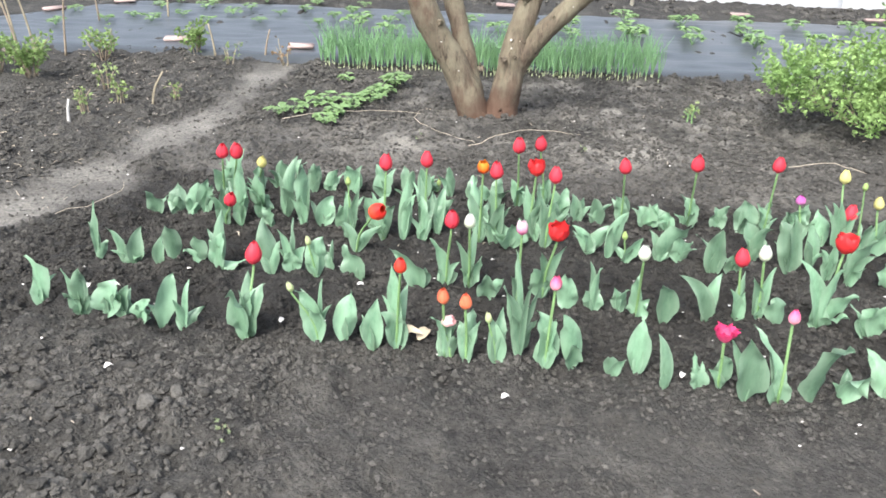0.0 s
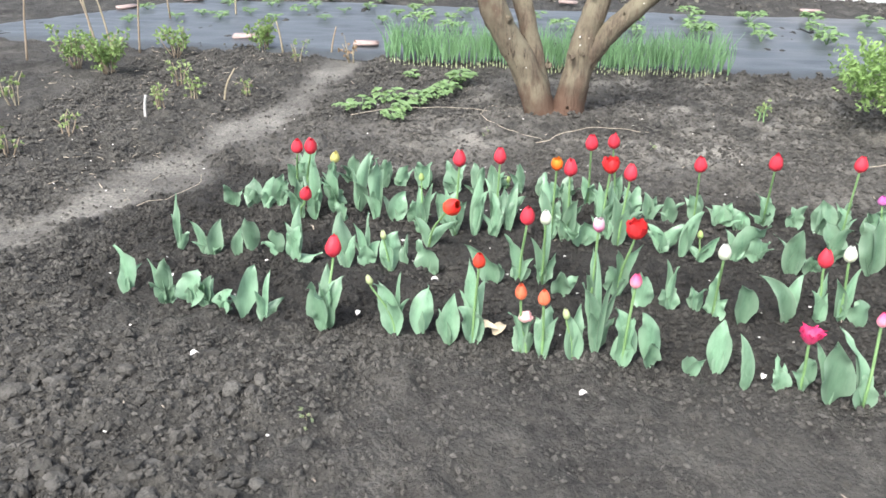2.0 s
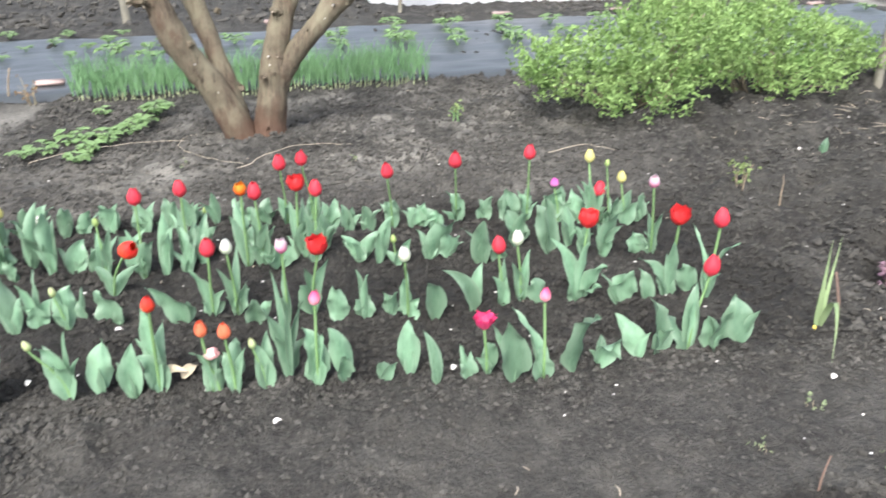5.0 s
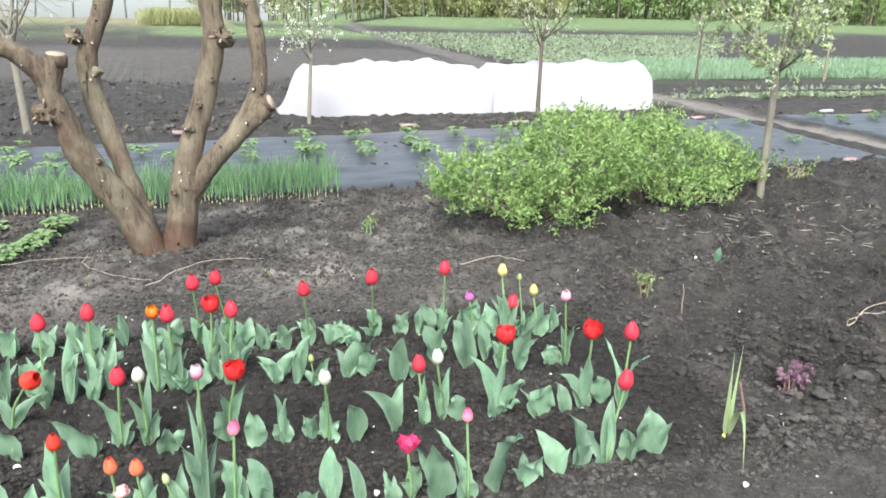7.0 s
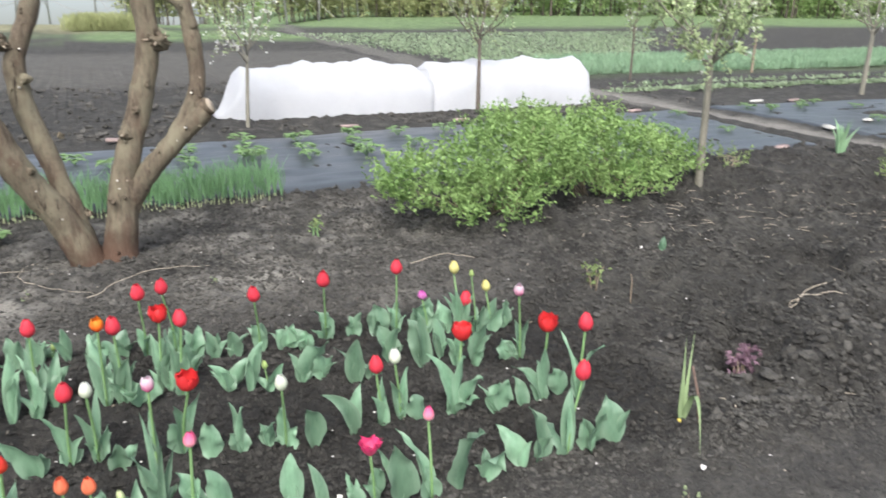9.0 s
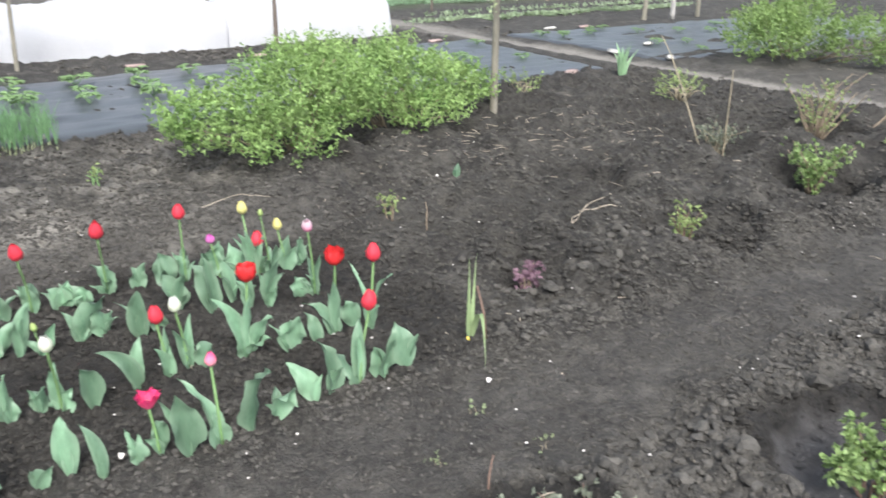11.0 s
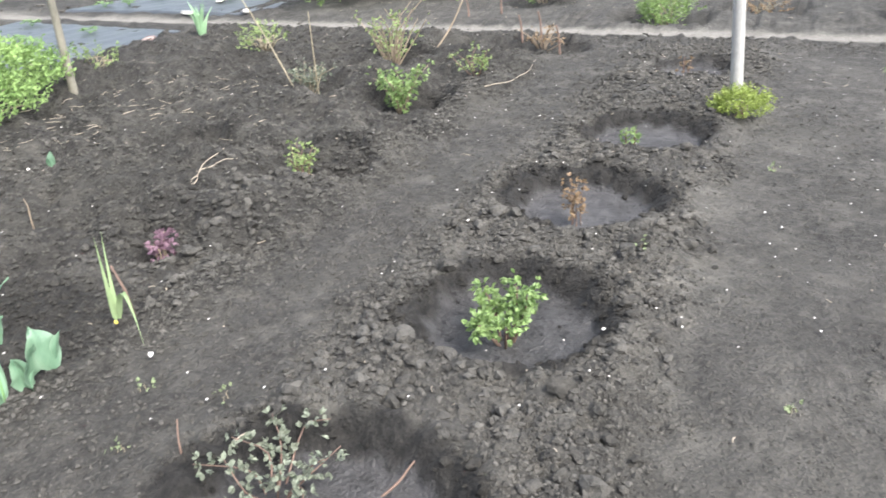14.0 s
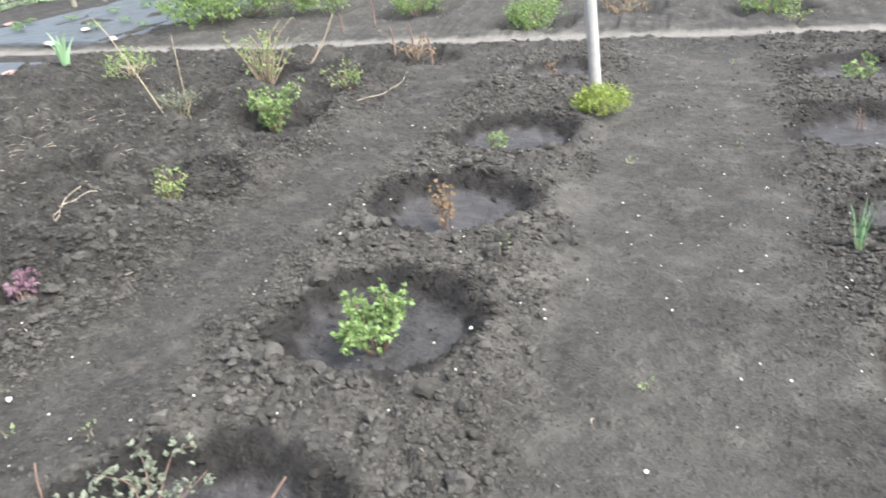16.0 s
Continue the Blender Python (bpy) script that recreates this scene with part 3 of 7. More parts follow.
def ground_z(x, y):
    x, y = np.asarray(x, float), np.asarray(y, float)
    m, smooth = marks(x, y)
    near = 1 - step(np.hypot(x - 2, y - 2), 12, 20)
    rough = (1 - 0.80 * smooth) * (1 - 0.88 * m["mud"])
    z = 0.010 * bumps(x, y, 0.7, 11)
    z = z + rough * near * (0.015 * bumps(x, y, 0.16, 12) + 0.022 * np.maximum(0, bumps(x, y, 0.075, 13)) + 0.018 * bumps(x, y, 0.055, 14) + 0.016 * np.abs(bumps(x, y, 0.034, 19)))
    z = z + 0.004 * near * bumps(x, y, 0.05, 15)
    z = z - 0.012 * smooth
    # earthed-up ridges along the roses and the flower bed
    z = z + 0.020 * band(y, 0.45, 1.45, 0.12) * band(x, 1.3, 7.6, 0.3) + 0.02 * band(y, -1.6, -0.7, 0.12) * band(x, 1.6, 7.6, 0.3)
    z = z + 0.062 * band(x, 2.5, 7.8, 0.3) * band(y, 2.15, 6.2, 0.2) * (0.6 + 1.3 * bumps(x, y, 0.42, 16) + 1.0 * bumps(x, y, 0.2, 25) + 0.5 * bumps(x, y, 0.1, 33))
    for hx, hy, r, d, damp_shade in HOLLOWS:
        q = np.hypot(x - hx, y - hy) / r + 0.07 * bumps(x, y, 0.12, 17)
        z = z - (0.95 * d + 0.010) * (1 - step(q, 0.72, 1.02)) + 0.015 * band(q, 1.06, 1.38, 0.14)
    z = z + 0.035 * near * step(x, 8.5, 9.0) * (bumps(x, y, 0.6, 34) + 0.6 * bumps(x, y, 0.3, 35))
    # beyond the crest of the fields the land falls away
    z = z - 0.065 * np.maximum(0, y - 47) * (1 - step(x - 0.12 * y, 3, 12))
    # furrows of the ploughed field beyond the beds
    z = z + 0.05 * (1 - near) * bumps(x, y, 1.3, 18)
    return z


GRID = {}


def level(x, y):
    """The ground's height at one place, between the lines of its grid."""
    xs, ys, z = GRID["x"], GRID["y"], GRID["z"]
    i = min(max(int(np.searchsorted(xs, x)) - 1, 0), len(xs) - 2)
    j = min(max(int(np.searchsorted(ys, y)) - 1, 0), len(ys) - 2)
    u, v = (x - xs[i]) / (xs[i + 1] - xs[i]), (y - ys[j]) / (ys[j + 1] - ys[j])
    return float((z[j, i] * (1 - u) + z[j, i + 1] * u) * (1 - v) + (z[j + 1, i] * (1 - u) + z[j + 1, i + 1] * u) * v)


def spaced(lo, hi, fine, far, growth=1.13):
    """Grid lines that are fine from lo to hi and grow coarser out to the distance far on both sides."""
    mid = np.arange(lo, hi + fine / 2, fine)
    out, d = [], fine
    e = 0.0
    while e < far:
        d *= 1.022 if d < 0.07 else growth
        e += d
        out.append(e)
    out = np.array(out)
    return np.concatenate([lo - out[::-1], mid, mid[-1] + out])


def build_ground():
    xs, ys = spaced(-1.6, 5.0, 0.0135, 420, 1.11), spaced(0.5, 4.2, 0.0135, 420, 1.11)
    gx, gy = np.meshgrid(xs, ys)
    z = ground_z(gx.ravel(), gy.ravel())
    nx, ny = len(xs), len(ys)
    GRID.update(x=xs, y=ys, z=z.reshape(ny, nx))
    verts = np.column_stack([gx.ravel(), gy.ravel(), z])
    i = (np.arange(ny - 1)[:, None] * nx + np.arange(nx - 1)).ravel()
    quads = np.column_stack([i, i + 1, i + nx + 1, i + nx])
    data = bpy.data.meshes.new("ground")
    data.vertices.add(len(verts))
    data.vertices.foreach_set("co", verts.ravel())
    data.loops.add(quads.size)
    data.loops.foreach_set("vertex_index", quads.ravel().astype(np.int32))
    data.polygons.add(len(quads))
    data.polygons.foreach_set("loop_start", (np.arange(len(quads)) * 4).astype(np.int32))
    data.polygons.foreach_set("use_smooth", np.ones(len(quads), bool))
    data.update(calc_edges=True)
    data.validate()
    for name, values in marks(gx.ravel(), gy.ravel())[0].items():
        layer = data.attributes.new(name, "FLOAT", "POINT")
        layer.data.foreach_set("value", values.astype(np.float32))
    data.materials.append(SOIL)
    return tagged(new("ground", data), "dark crumbly garden soil with trodden paths", "ground", kind="structure")


build_ground()


def lumps(name, x, y, r, sphere, tri, rng, label, sink, smooth):
    """Loose lumps of earth at x, y with radius r, each a crooked copy of the sphere, joined into one mesh."""
    count, k = len(x), len(sphere)
    z = ground_z(x, y) + sink * r
    shape = sphere[None] * rng.uniform(0.7, 1.3, (count, 1, 3)) * np.array([1, 1, 0.75])
    off = rng.uniform(0, 50, (count, 1))
    for size, depth in ((0.9, 0.5), (0.45, 0.3)):
        shape = shape * (1 + depth * bumps(sphere[None, :, 0] + 0.7 * sphere[None, :, 2] + off, sphere[None, :, 1] - 0.6 * sphere[None, :, 2] + off * 1.7, size, 30))[..., None]
    turn = rng.uniform(0, 6.283, count)
    c, s = np.cos(turn)[:, None], np.sin(turn)[:, None]
    px = shape[:, :, 0] * c - shape[:, :, 1] * s
    py = shape[:, :, 0] * s + shape[:, :, 1] * c
    verts = np.stack([px * r[:, None] + x[:, None], py * r[:, None] + y[:, None], shape[:, :, 2] * r[:, None] + z[:, None]], -1).reshape(-1, 3)
    faces = (tri[None] + k * np.arange(count)[:, None, None]).reshape(-1, 3)
    data = bpy.data.meshes.new(name)
    data.vertices.add(len(verts))
    data.vertices.foreach_set("co", verts.ravel())
    data.loops.add(faces.size)
    data.loops.foreach_set("vertex_index", faces.ravel().astype(np.int32))
    data.polygons.add(len(faces))
    data.polygons.foreach_set("loop_start", (np.arange(len(faces)) * 3).astype(np.int32))
    data.polygons.foreach_set("use_smooth", np.full(len(faces), smooth))
    data.update(calc_edges=True)
    layer = data.attributes.new("wet_shade", "FLOAT", "POINT")
    layer.data.foreach_set("value", np.repeat(marks(x, y)[0]["wet_shade"], k).astype(np.float32))
    data.materials.append(CLOD)
    tagged(new(name, data), label, "soil", kind="stuff")


def ball(levels):
    bm = bmesh.new()
    bmesh.ops.create_icosphere(bm, subdivisions=levels, radius=1.0)
    bm.verts.ensure_lookup_table()
    out = np.array([tuple(v.co) for v in bm.verts]), np.array([[v.index for v in f.verts] for f in bm.faces])
    bm.free()
    return out


OCTAHEDRON = (np.array([(1, 0, 0), (0, 1, 0), (-1, 0, 0), (0, -1, 0), (0, 0, 1), (0, 0, -1)], float), np.array([(0, 1, 4), (1, 2, 4), (2, 3, 4), (3, 0, 4), (1, 0, 5), (2, 1, 5), (3, 2, 5), (0, 3, 5)]))


def build_clods():
    """Crumbs and clods, thick where the soil was dug, sparse on the trodden strips."""
    rng = np.random.default_rng(7)
    n = 700000
    x, y = rng.uniform(-2.6, 8.0, n), rng.uniform(-1.6, 6.4, n)
    m, smooth = marks(x, y)
    away = np.hypot(x - 0.4, y - 0.2)
    dug = (1 - 0.80 * smooth) * (1 - 0.97 * m["mud"])
    seen = 1 - 0.85 * (1 - step(x, 0.5, 1.3)) * (1 - step(y, 0.6, 1.3))
    pit = 1 - 0.9 * step(m["wet_shade"], 0.8, 0.95)
    keep = rng.random(n) < seen * pit * dug * (1 - 0.55 * (x > 2.5) * (y > 2.3)) * np.clip((2.9 / np.maximum(away, 0.8)) ** 1.15, 0.09, 1) * (1 + 0.9 * (x < -0.4) * (y < 2.35)) * (0.3 + 0.7 * step(bumps(x, y, 0.35, 21), -0.5, 0.4))
    x, y, smooth = x[keep][:125000], y[keep][:125000], smooth[keep][:125000]
    r = (0.0042 + 0.0085 * rng.random(len(x)) ** 2.2) * (1 - 0.4 * smooth)
    r = r * np.clip(0.75 + 0.1 * np.hypot(x - 0.4, y - 0.2), 0.8, 1.3)
    lumps("soil_crumbs", x, y, 1.15 * r, *OCTAHEDRON, rng, "fine dark crumbs of garden soil", 0.30, False)
    n = 170000
    x, y = rng.uniform(-2.6, 8.0, n), rng.uniform(-1.6, 6.4, n)
    m, smooth = marks(x, y)
    ridge = band(y, 0.4, 1.5, 0.1) * band(x, 1.2, 7.4, 0.2) + 0.55 * band(y, 2.1, 2.9, 0.1) * band(x, 2.2, 4.4, 0.2) + 0.6 * (x < -0.4) * (y < 2.2) + 0.24 * (x > 2.4) * (y > 2.2) + 0.4 * (y < -0.7) + 0.22
    ridge = ridge + 0.35 * (x < -0.2) * (y < 2.35)
    seen = 1 - 0.85 * (1 - step(x, 0.5, 1.3)) * (1 - step(y, 0.6, 1.3))
    keep = rng.random(n) < seen * (1 - 0.92 * step(m["wet_shade"], 0.8, 0.95)) * np.clip(ridge, 0, 1) * (1 - 0.95 * smooth) * (1 - 0.99 * m["mud"]) * 0.85 * (0.3 + 0.7 * step(bumps(x, y, 0.3, 24), -0.4, 0.4)) * (1 - 0.55 * band(y + 0.06 * x, 2.36, 3.98, 0.14) * band(x, -1.35, 2.45, 0.2)) * (1 - 0.72 * step(x, 3.6, 5.0))
    x, y, ridge = x[keep][:30000], y[keep][:30000], ridge[keep][:30000]
    r = 0.0060 + (0.004 + 0.0085 * np.clip(ridge, 0, 1)) * rng.random(len(x)) ** 3.0 + 0.016 * ridge * rng.random(len(x)) ** 14
    big = r > 0.0125
    lumps("soil_clods", x[big], y[big], r[big], *ball(2), rng, "loose dark clods of dug garden soil", 0.30, False)
    lumps("small_clods", x[~big], y[~big], r[~big], *ball(1), rng, "small loose clods of dug garden soil", 0.30, False)


build_clods()


def field_clods():
    """Coarse clods on the ploughed ground beyond the film and along the foot of the plant tunnel."""
    rng = np.random.default_rng(17)
    n = 5200
    x, y = rng.uniform(-4.0, 9.0, n), 9.35 + 5.5 * rng.random(n) ** 1.6
    keep = (rng.random(n) < 0.35 + 0.65 * step(bumps(x, y, 0.9, 51), -0.2, 0.4)) & ~((x > 1.8) & (x < 7.5) & (y > 10.2) & (y < 11.2)) & ~((x > 7.75) & (x < 8.6))
    x, y = x[keep], y[keep]
    r = 0.014 + 0.034 * rng.random(len(x)) ** 3
    lumps("field_clods", x, y, r, *ball(1), rng, "coarse dark clods on ploughed ground", 0.1, False)


field_clods()


# ---- the tulip bed ----
FLOWERS = {  # radius, height, how far it opens, what it is
    "red": (0.0265, 0.074, 0.0, "red tulip with a closed cup flower"), "flame": (0.034, 0.080, 0.03, "large orange-red tulip bending on its stem"),
    "small": (0.0185, 0.050, 0.0, "small deep-red tulip with a closed flower"), "open": (0.031, 0.066, 0.20, "scarlet tulip with loosely open petals"), "orange": (0.018, 0.052, 0.0, "small orange tulip just coming into bloom"),
    "orangeyellow": (0.024, 0.056, 0.1, "orange tulip with yellow-edged petals"), "pink": (0.0185, 0.050, 0.0, "slender pink tulip"),
    "magenta": (0.019, 0.050, 0.5, "bright pink tulip with pointed open petals"), "purple": (0.019, 0.038, 0.0, "small lilac tulip"),
    "pinkwhite": (0.019, 0.050, 0.08, "pink and white tulip"), "pale": (0.018, 0.046, 0.15, "pale pink fading tulip"), "white": (0.0195, 0.058, 0.0, "white tulip with a closed flower"),
    "yellow": (0.021, 0.056, 0.0, "pale yellow tulip"), "budc": (0.011, 0.036, 0.0, "tulip with a cream-coloured bud"), "budg": (0.011, 0.034, 0.0, "tulip with a green unopened bud"),
}


def petals(radius, height, opening, rng):
    """Six overlapping petals round an upright axis, three inner and three outer, with the foot at the origin: for each its verts, faces and distance along it."""
    rows, cols = 6, 4
    out = []
    for ring in range(2):
        for k in range(3):
            verts, faces, along = [], [], []
            turn = 2.094 * k + 1.047 * ring + rng.uniform(-0.12, 0.12)
            flare = opening * rng.uniform(0.7, 1.3)
            tall = height * rng.uniform(0.93, 1.04) * (1.0 if ring else 0.96)
            for i in range(rows + 1):
                s = i / rows
                r = radius * (0.16 + 0.89 * math.sin(math.pi * min(1.0, 0.04 + (0.895 - 0.24 * min(1, 3 * flare)) * s ** 0.72))) * (1.0 - 0.10 * (1 - ring))
                r = r + radius * flare * s**2 * 1.3
                wide = 1.08 * (1 - max(0, s - 0.55) ** 2.4 / 0.45**2.4 * 0.72) * min(1, 0.55 + 1.6 * s)
                z = tall * s * (1 - 0.18 * flare * s)
                for c in range(cols + 1):
                    v = 2 * c / cols - 1
                    ang = turn + v * wide * (1.0 - 0.3 * flare)
                    rr = r * (1 - 0.06 * v * v) + (0.05 + 0.6 * flare) * radius * s * math.sin(7 * s + 4 * v + turn)
                    verts.append((rr * math.cos(ang), rr * math.sin(ang), z + 0.04 * height * (1 - v * v) * s))
                    along.append(s)
            w = cols + 1
            for i in range(rows):
                for c in range(cols):
                    faces.append((i * w + c, i * w + c + 1, (i + 1) * w + c + 1, (i + 1) * w + c))
            out.append((verts, faces, along))
    return out


RIM = [abs(k / 2 - 1) ** 3 for k in range(5)] * 12
ROW_NAMES = ("front row of tulips", "second row of tulips", "third row of tulips", "back row of tulips")
tulip_count = 0


def tulip(row, x, y, flower, *leaves):
    """A tulip at x, y. flower: kind and the flower's place from the foot; leaves: tips from the foot, and width."""
    global tulip_count
    tulip_count += 1
    rng = random.Random(1000 + tulip_count)
    text = FLOWERS[flower[0]][3] if flower else "young tulip plant with %s blue-green leaves and no flower" % ("broad" if max(v[3] for v in leaves) > 0.05 else "narrow")
    root = thing("tulip", (x, y, level(x, y) - 0.006), text + (" over blue-green leaves" if flower else ""), "tulip", ROW_NAMES[row])
    tallest = max(v[2] for v in leaves)
    extra = [(rng.uniform(-0.07, 0.07), rng.uniform(-0.03, 0.05), tallest * rng.uniform(0.35, 0.85), rng.uniform(0.018, 0.038)) for _ in range(rng.choice((0, 1, 1, 2)) if row < 2 else rng.choice((2, 3, 3, 4)))]
    for dx, dy, h, width in list(leaves) + extra:
        swing = rng.uniform(-0.30, 0.35) * h
        tip = Vector((dx, dy + swing, max(h, 0.03) + 0.10 * abs(swing)))
        lean = Vector((dx, dy, 0)) * rng.uniform(-0.05, 0.35)
        bend = Vector((lean.x + rng.uniform(-0.2, 0.2) * width, swing * 0.2, (0.62 + rng.uniform(0, 0.25)) * tip.z))
        ang = rng.uniform(-0.5, 0.5)
        across = (math.cos(ang), math.sin(ang), 0.1 * rng.uniform(-1, 1))
        part("leaf", blade((rng.uniform(-0.006, 0.006), rng.uniform(-0.006, 0.006), 0), bend, tip, 1.12 * width, across, rng.choice((-0.6, 0.6)) * rng.uniform(0.5, 1.2), rng.uniform(0.07, 0.17), rng, 11, profile=rng.uniform(0.74, 1.02), twist=rng.uniform(-0.55, 0.55)), TULIP_LEAF, root, along=RIM)
    if flower:
        kind, fx, fy, fz = flower
        radius, height, opening, _ = FLOWERS[kind]
        size = rng.uniform(0.92, 1.08)
        lean = Vector((fx, fy, 0))
        fz = fz + 0.006 - level(x, y)
        head = Vector((fx, fy, fz))
        # the stem ends at the flower's foot, half a flower below its middle
        axis = (Vector((lean.x * 1.2, lean.y, 0.0)) * (2.0 if kind in ("flame", "pale") else 0.8) + Vector((0, 0, max(fz, 0.08)))).normalized()
        if kind == "pale":
            axis = Vector((0.75, -0.2, 0.35)).normalized()
        foot = head - axis * (0.5 * height * size)
        line = curve_points([(0, 0, 0), (0.25 * foot.x, 0.25 * foot.y, 0.45 * foot.z), (foot.x - 0.12 * axis.x * height, foot.y, foot.z - 0.35 * axis.z * height), tuple(foot + axis * 0.004)], 3)
        thick = 0.0042 if radius > 0.015 else 0.0032
        part("stem", tube(line, [thick * (1.15 - 0.25 * i / len(line)) for i in range(len(line))], 7), TULIP_STEM, root)
        heart = tube([(0, 0, 0), (0, 0, 0.12 * height), (0, 0, 0.45 * height), (0, 0, 0.5 * height)], [0.2 * radius, 0.24 * radius, 0.16 * radius, 0.22 * radius], 6)
        ob = part("flower", heart, TULIP_STEM, root)
        for v, f, along in petals(radius * size, height * size, opening, rng):
            part("petal", (v, f), PETALS[kind], ob, along=along)
        ob.matrix_local = Matrix.Translation(foot) @ axis.to_track_quat("Z", "Y").to_matrix().to_4x4() @ pose(0, 0, 0, 0, 0, rng.uniform(0, 120))


tulip(0, -1.111, 2.540, None, (-0.029, -0.018, 0.176, 0.065), (0.048, 0.029, 0.098, 0.022), (-0.016, -0.010, 0.098, 0.039))
tulip(0, -0.940, 2.484, None, (0.021, 0.012, 0.187, 0.054), (-0.046, -0.025, 0.173, 0.029), (-0.035, -0.019, 0.100, 0.042), (0.024, 0.013, 0.063, 0.054))
tulip(0, -0.857, 2.477, None, (0.036, 0.018, 0.123, 0.090))
tulip(0, -0.795, 2.479, None, (0.026, 0.012, 0.122, 0.041), (-0.007, -0.003, 0.114, 0.045))
tulip(0, -0.726, 2.449, None, (0.037, 0.017, 0.089, 0.068), (-0.012, -0.005, 0.065, 0.040))
tulip(0, -0.658, 2.445, None, (0.040, 0.017, 0.187, 0.064))
tulip(0, -0.583, 2.434, None, (0.022, 0.009, 0.170, 0.020), (-0.014, -0.006, 0.130, 0.027), (0.061, 0.024, 0.069, 0.047), (-0.014, -0.006, 0.078, 0.039))
tulip(0, -0.365, 2.416, ("red", 0.018, 0.065, 0.266), (-0.032, -0.010, 0.204, 0.065), (0.052, 0.016, 0.179, 0.069), (-0.003, -0.001, 0.217, 0.050), (-0.052, -0.016, 0.145, 0.065))
tulip(0, -0.125, 2.374, ("budc", -0.082, -0.016, 0.219), (-0.076, -0.015, 0.168, 0.074), (0.014, 0.003, 0.229, 0.017), (0.043, 0.009, 0.143, 0.018), (-0.029, -0.006, 0.148, 0.044))
tulip(0, -0.049, 2.404, None, (0.020, 0.003, 0.159, 0.071))
tulip(0, 0.042, 2.379, None, (0.015, 0.002, 0.179, 0.062), (-0.026, -0.003, 0.122, 0.055))
tulip(0, 0.122, 2.379, ("small", 0.011, -0.040, 0.323), (-0.023, -0.002, 0.286, 0.044), (0.030, 0.002, 0.207, 0.037), (-0.052, -0.004, 0.136, 0.066))
tulip(0, 0.276, 2.354, ("orange", -0.011, -0.017, 0.227), (-0.047, -0.001, 0.178, 0.022), (0.015, 0.000, 0.150, 0.047), (-0.026, -0.000, 0.087, 0.043))
tulip(0, 0.297, 2.349, ("pale", -0.014, -0.000, 0.133), (0.018, 0.000, 0.094, 0.033))
tulip(0, 0.344, 2.325, ("orange", -0.011, -0.034, 0.239), (0.013, -0.000, 0.171, 0.054), (-0.030, 0.001, 0.128, 0.043), (0.039, -0.001, 0.143, 0.032))
tulip(0, 0.436, 2.311, ("budc", -0.031, 0.002, 0.175), (-0.023, 0.001, 0.152, 0.054), (0.015, -0.001, 0.175, 0.043))
tulip(0, 0.506, 2.324, None, (-0.030, 0.003, 0.350, 0.020), (-0.060, 0.005, 0.250, 0.028), (0.014, -0.001, 0.310, 0.017), (-0.034, 0.003, 0.176, 0.034), (0.050, -0.005, 0.125, 0.040))
tulip(0, 0.589, 2.309, ("pink", 0.006, -0.006, 0.310), (-0.037, 0.005, 0.179, 0.072), (0.019, -0.003, 0.167, 0.061))
tulip(0, 0.671, 2.301, None, (-0.044, 0.008, 0.192, 0.061), (-0.000, 0.000, 0.103, 0.047))
tulip(0, 0.791, 2.281, None, (-0.021, 0.005, 0.088, 0.047), (0.036, -0.009, 0.080, 0.036))
tulip(0, 0.865, 2.281, None, (0.004, -0.001, 0.188, 0.065))
tulip(0, 0.943, 2.229, None, (-0.037, 0.012, 0.179, 0.036))
tulip(0, 1.040, 2.238, None, (-0.026, 0.010, 0.068, 0.055), (-0.025, 0.009, 0.122, 0.025))
tulip(0, 1.099, 2.231, ("magenta", -0.018, -0.019, 0.221), (0.017, -0.007, 0.119, 0.048), (-0.039, 0.015, 0.071, 0.029))
tulip(0, 1.180, 2.218, None, (-0.029, 0.013, 0.224, 0.088))
tulip(0, 1.279, 2.213, ("pink", 0.007, 0.048, 0.263), (-0.080, 0.039, 0.204, 0.041), (-0.009, 0.004, 0.104, 0.067), (-0.035, 0.017, 0.143, 0.033))
tulip(0, 1.385, 2.227, None, (0.040, -0.021, 0.236, 0.083))
tulip(0, 1.480, 2.247, None, (0.042, -0.022, 0.108, 0.069))
tulip(0, 1.609, 2.240, None, (-0.063, 0.037, 0.133, 0.070))
tulip(0, 1.675, 2.240, None, (-0.035, 0.022, 0.203, 0.086), (0.021, -0.013, 0.111, 0.039))
tulip(0, 1.779, 2.235, ("red", 0.055, 0.020, 0.307), (-0.080, 0.054, 0.131, 0.060), (0.033, -0.022, 0.222, 0.044), (-0.002, 0.001, 0.184, 0.028))
tulip(0, 1.887, 2.258, None, (-0.033, 0.024, 0.136, 0.069), (0.024, -0.017, 0.170, 0.053))
tulip(0, 1.975, 2.238, None, (-0.027, 0.021, 0.155, 0.091))
tulip(1, -1.051, 2.878, None, (-0.001, -0.000, 0.228, 0.028), (-0.025, -0.013, 0.148, 0.028), (0.045, 0.023, 0.077, 0.037))
tulip(1, -0.954, 2.879, None, (-0.058, -0.027, 0.142, 0.032), (-0.012, -0.006, 0.092, 0.055))
tulip(1, -0.915, 2.873, None, (0.025, 0.011, 0.137, 0.055), (0.042, 0.019, 0.041, 0.055))
tulip(1, -0.817, 2.860, None, (0.034, 0.015, 0.136, 0.041))
tulip(1, -0.747, 2.844, None, (-0.007, -0.003, 0.159, 0.067))
tulip(1, -0.671, 2.852, None, (0.001, 0.000, 0.113, 0.067))
tulip(1, -0.578, 2.829, None, (0.010, 0.003, 0.218, 0.044), (-0.033, -0.011, 0.114, 0.053), (0.095, 0.032, 0.029, 0.053), (0.027, 0.009, 0.153, 0.048))
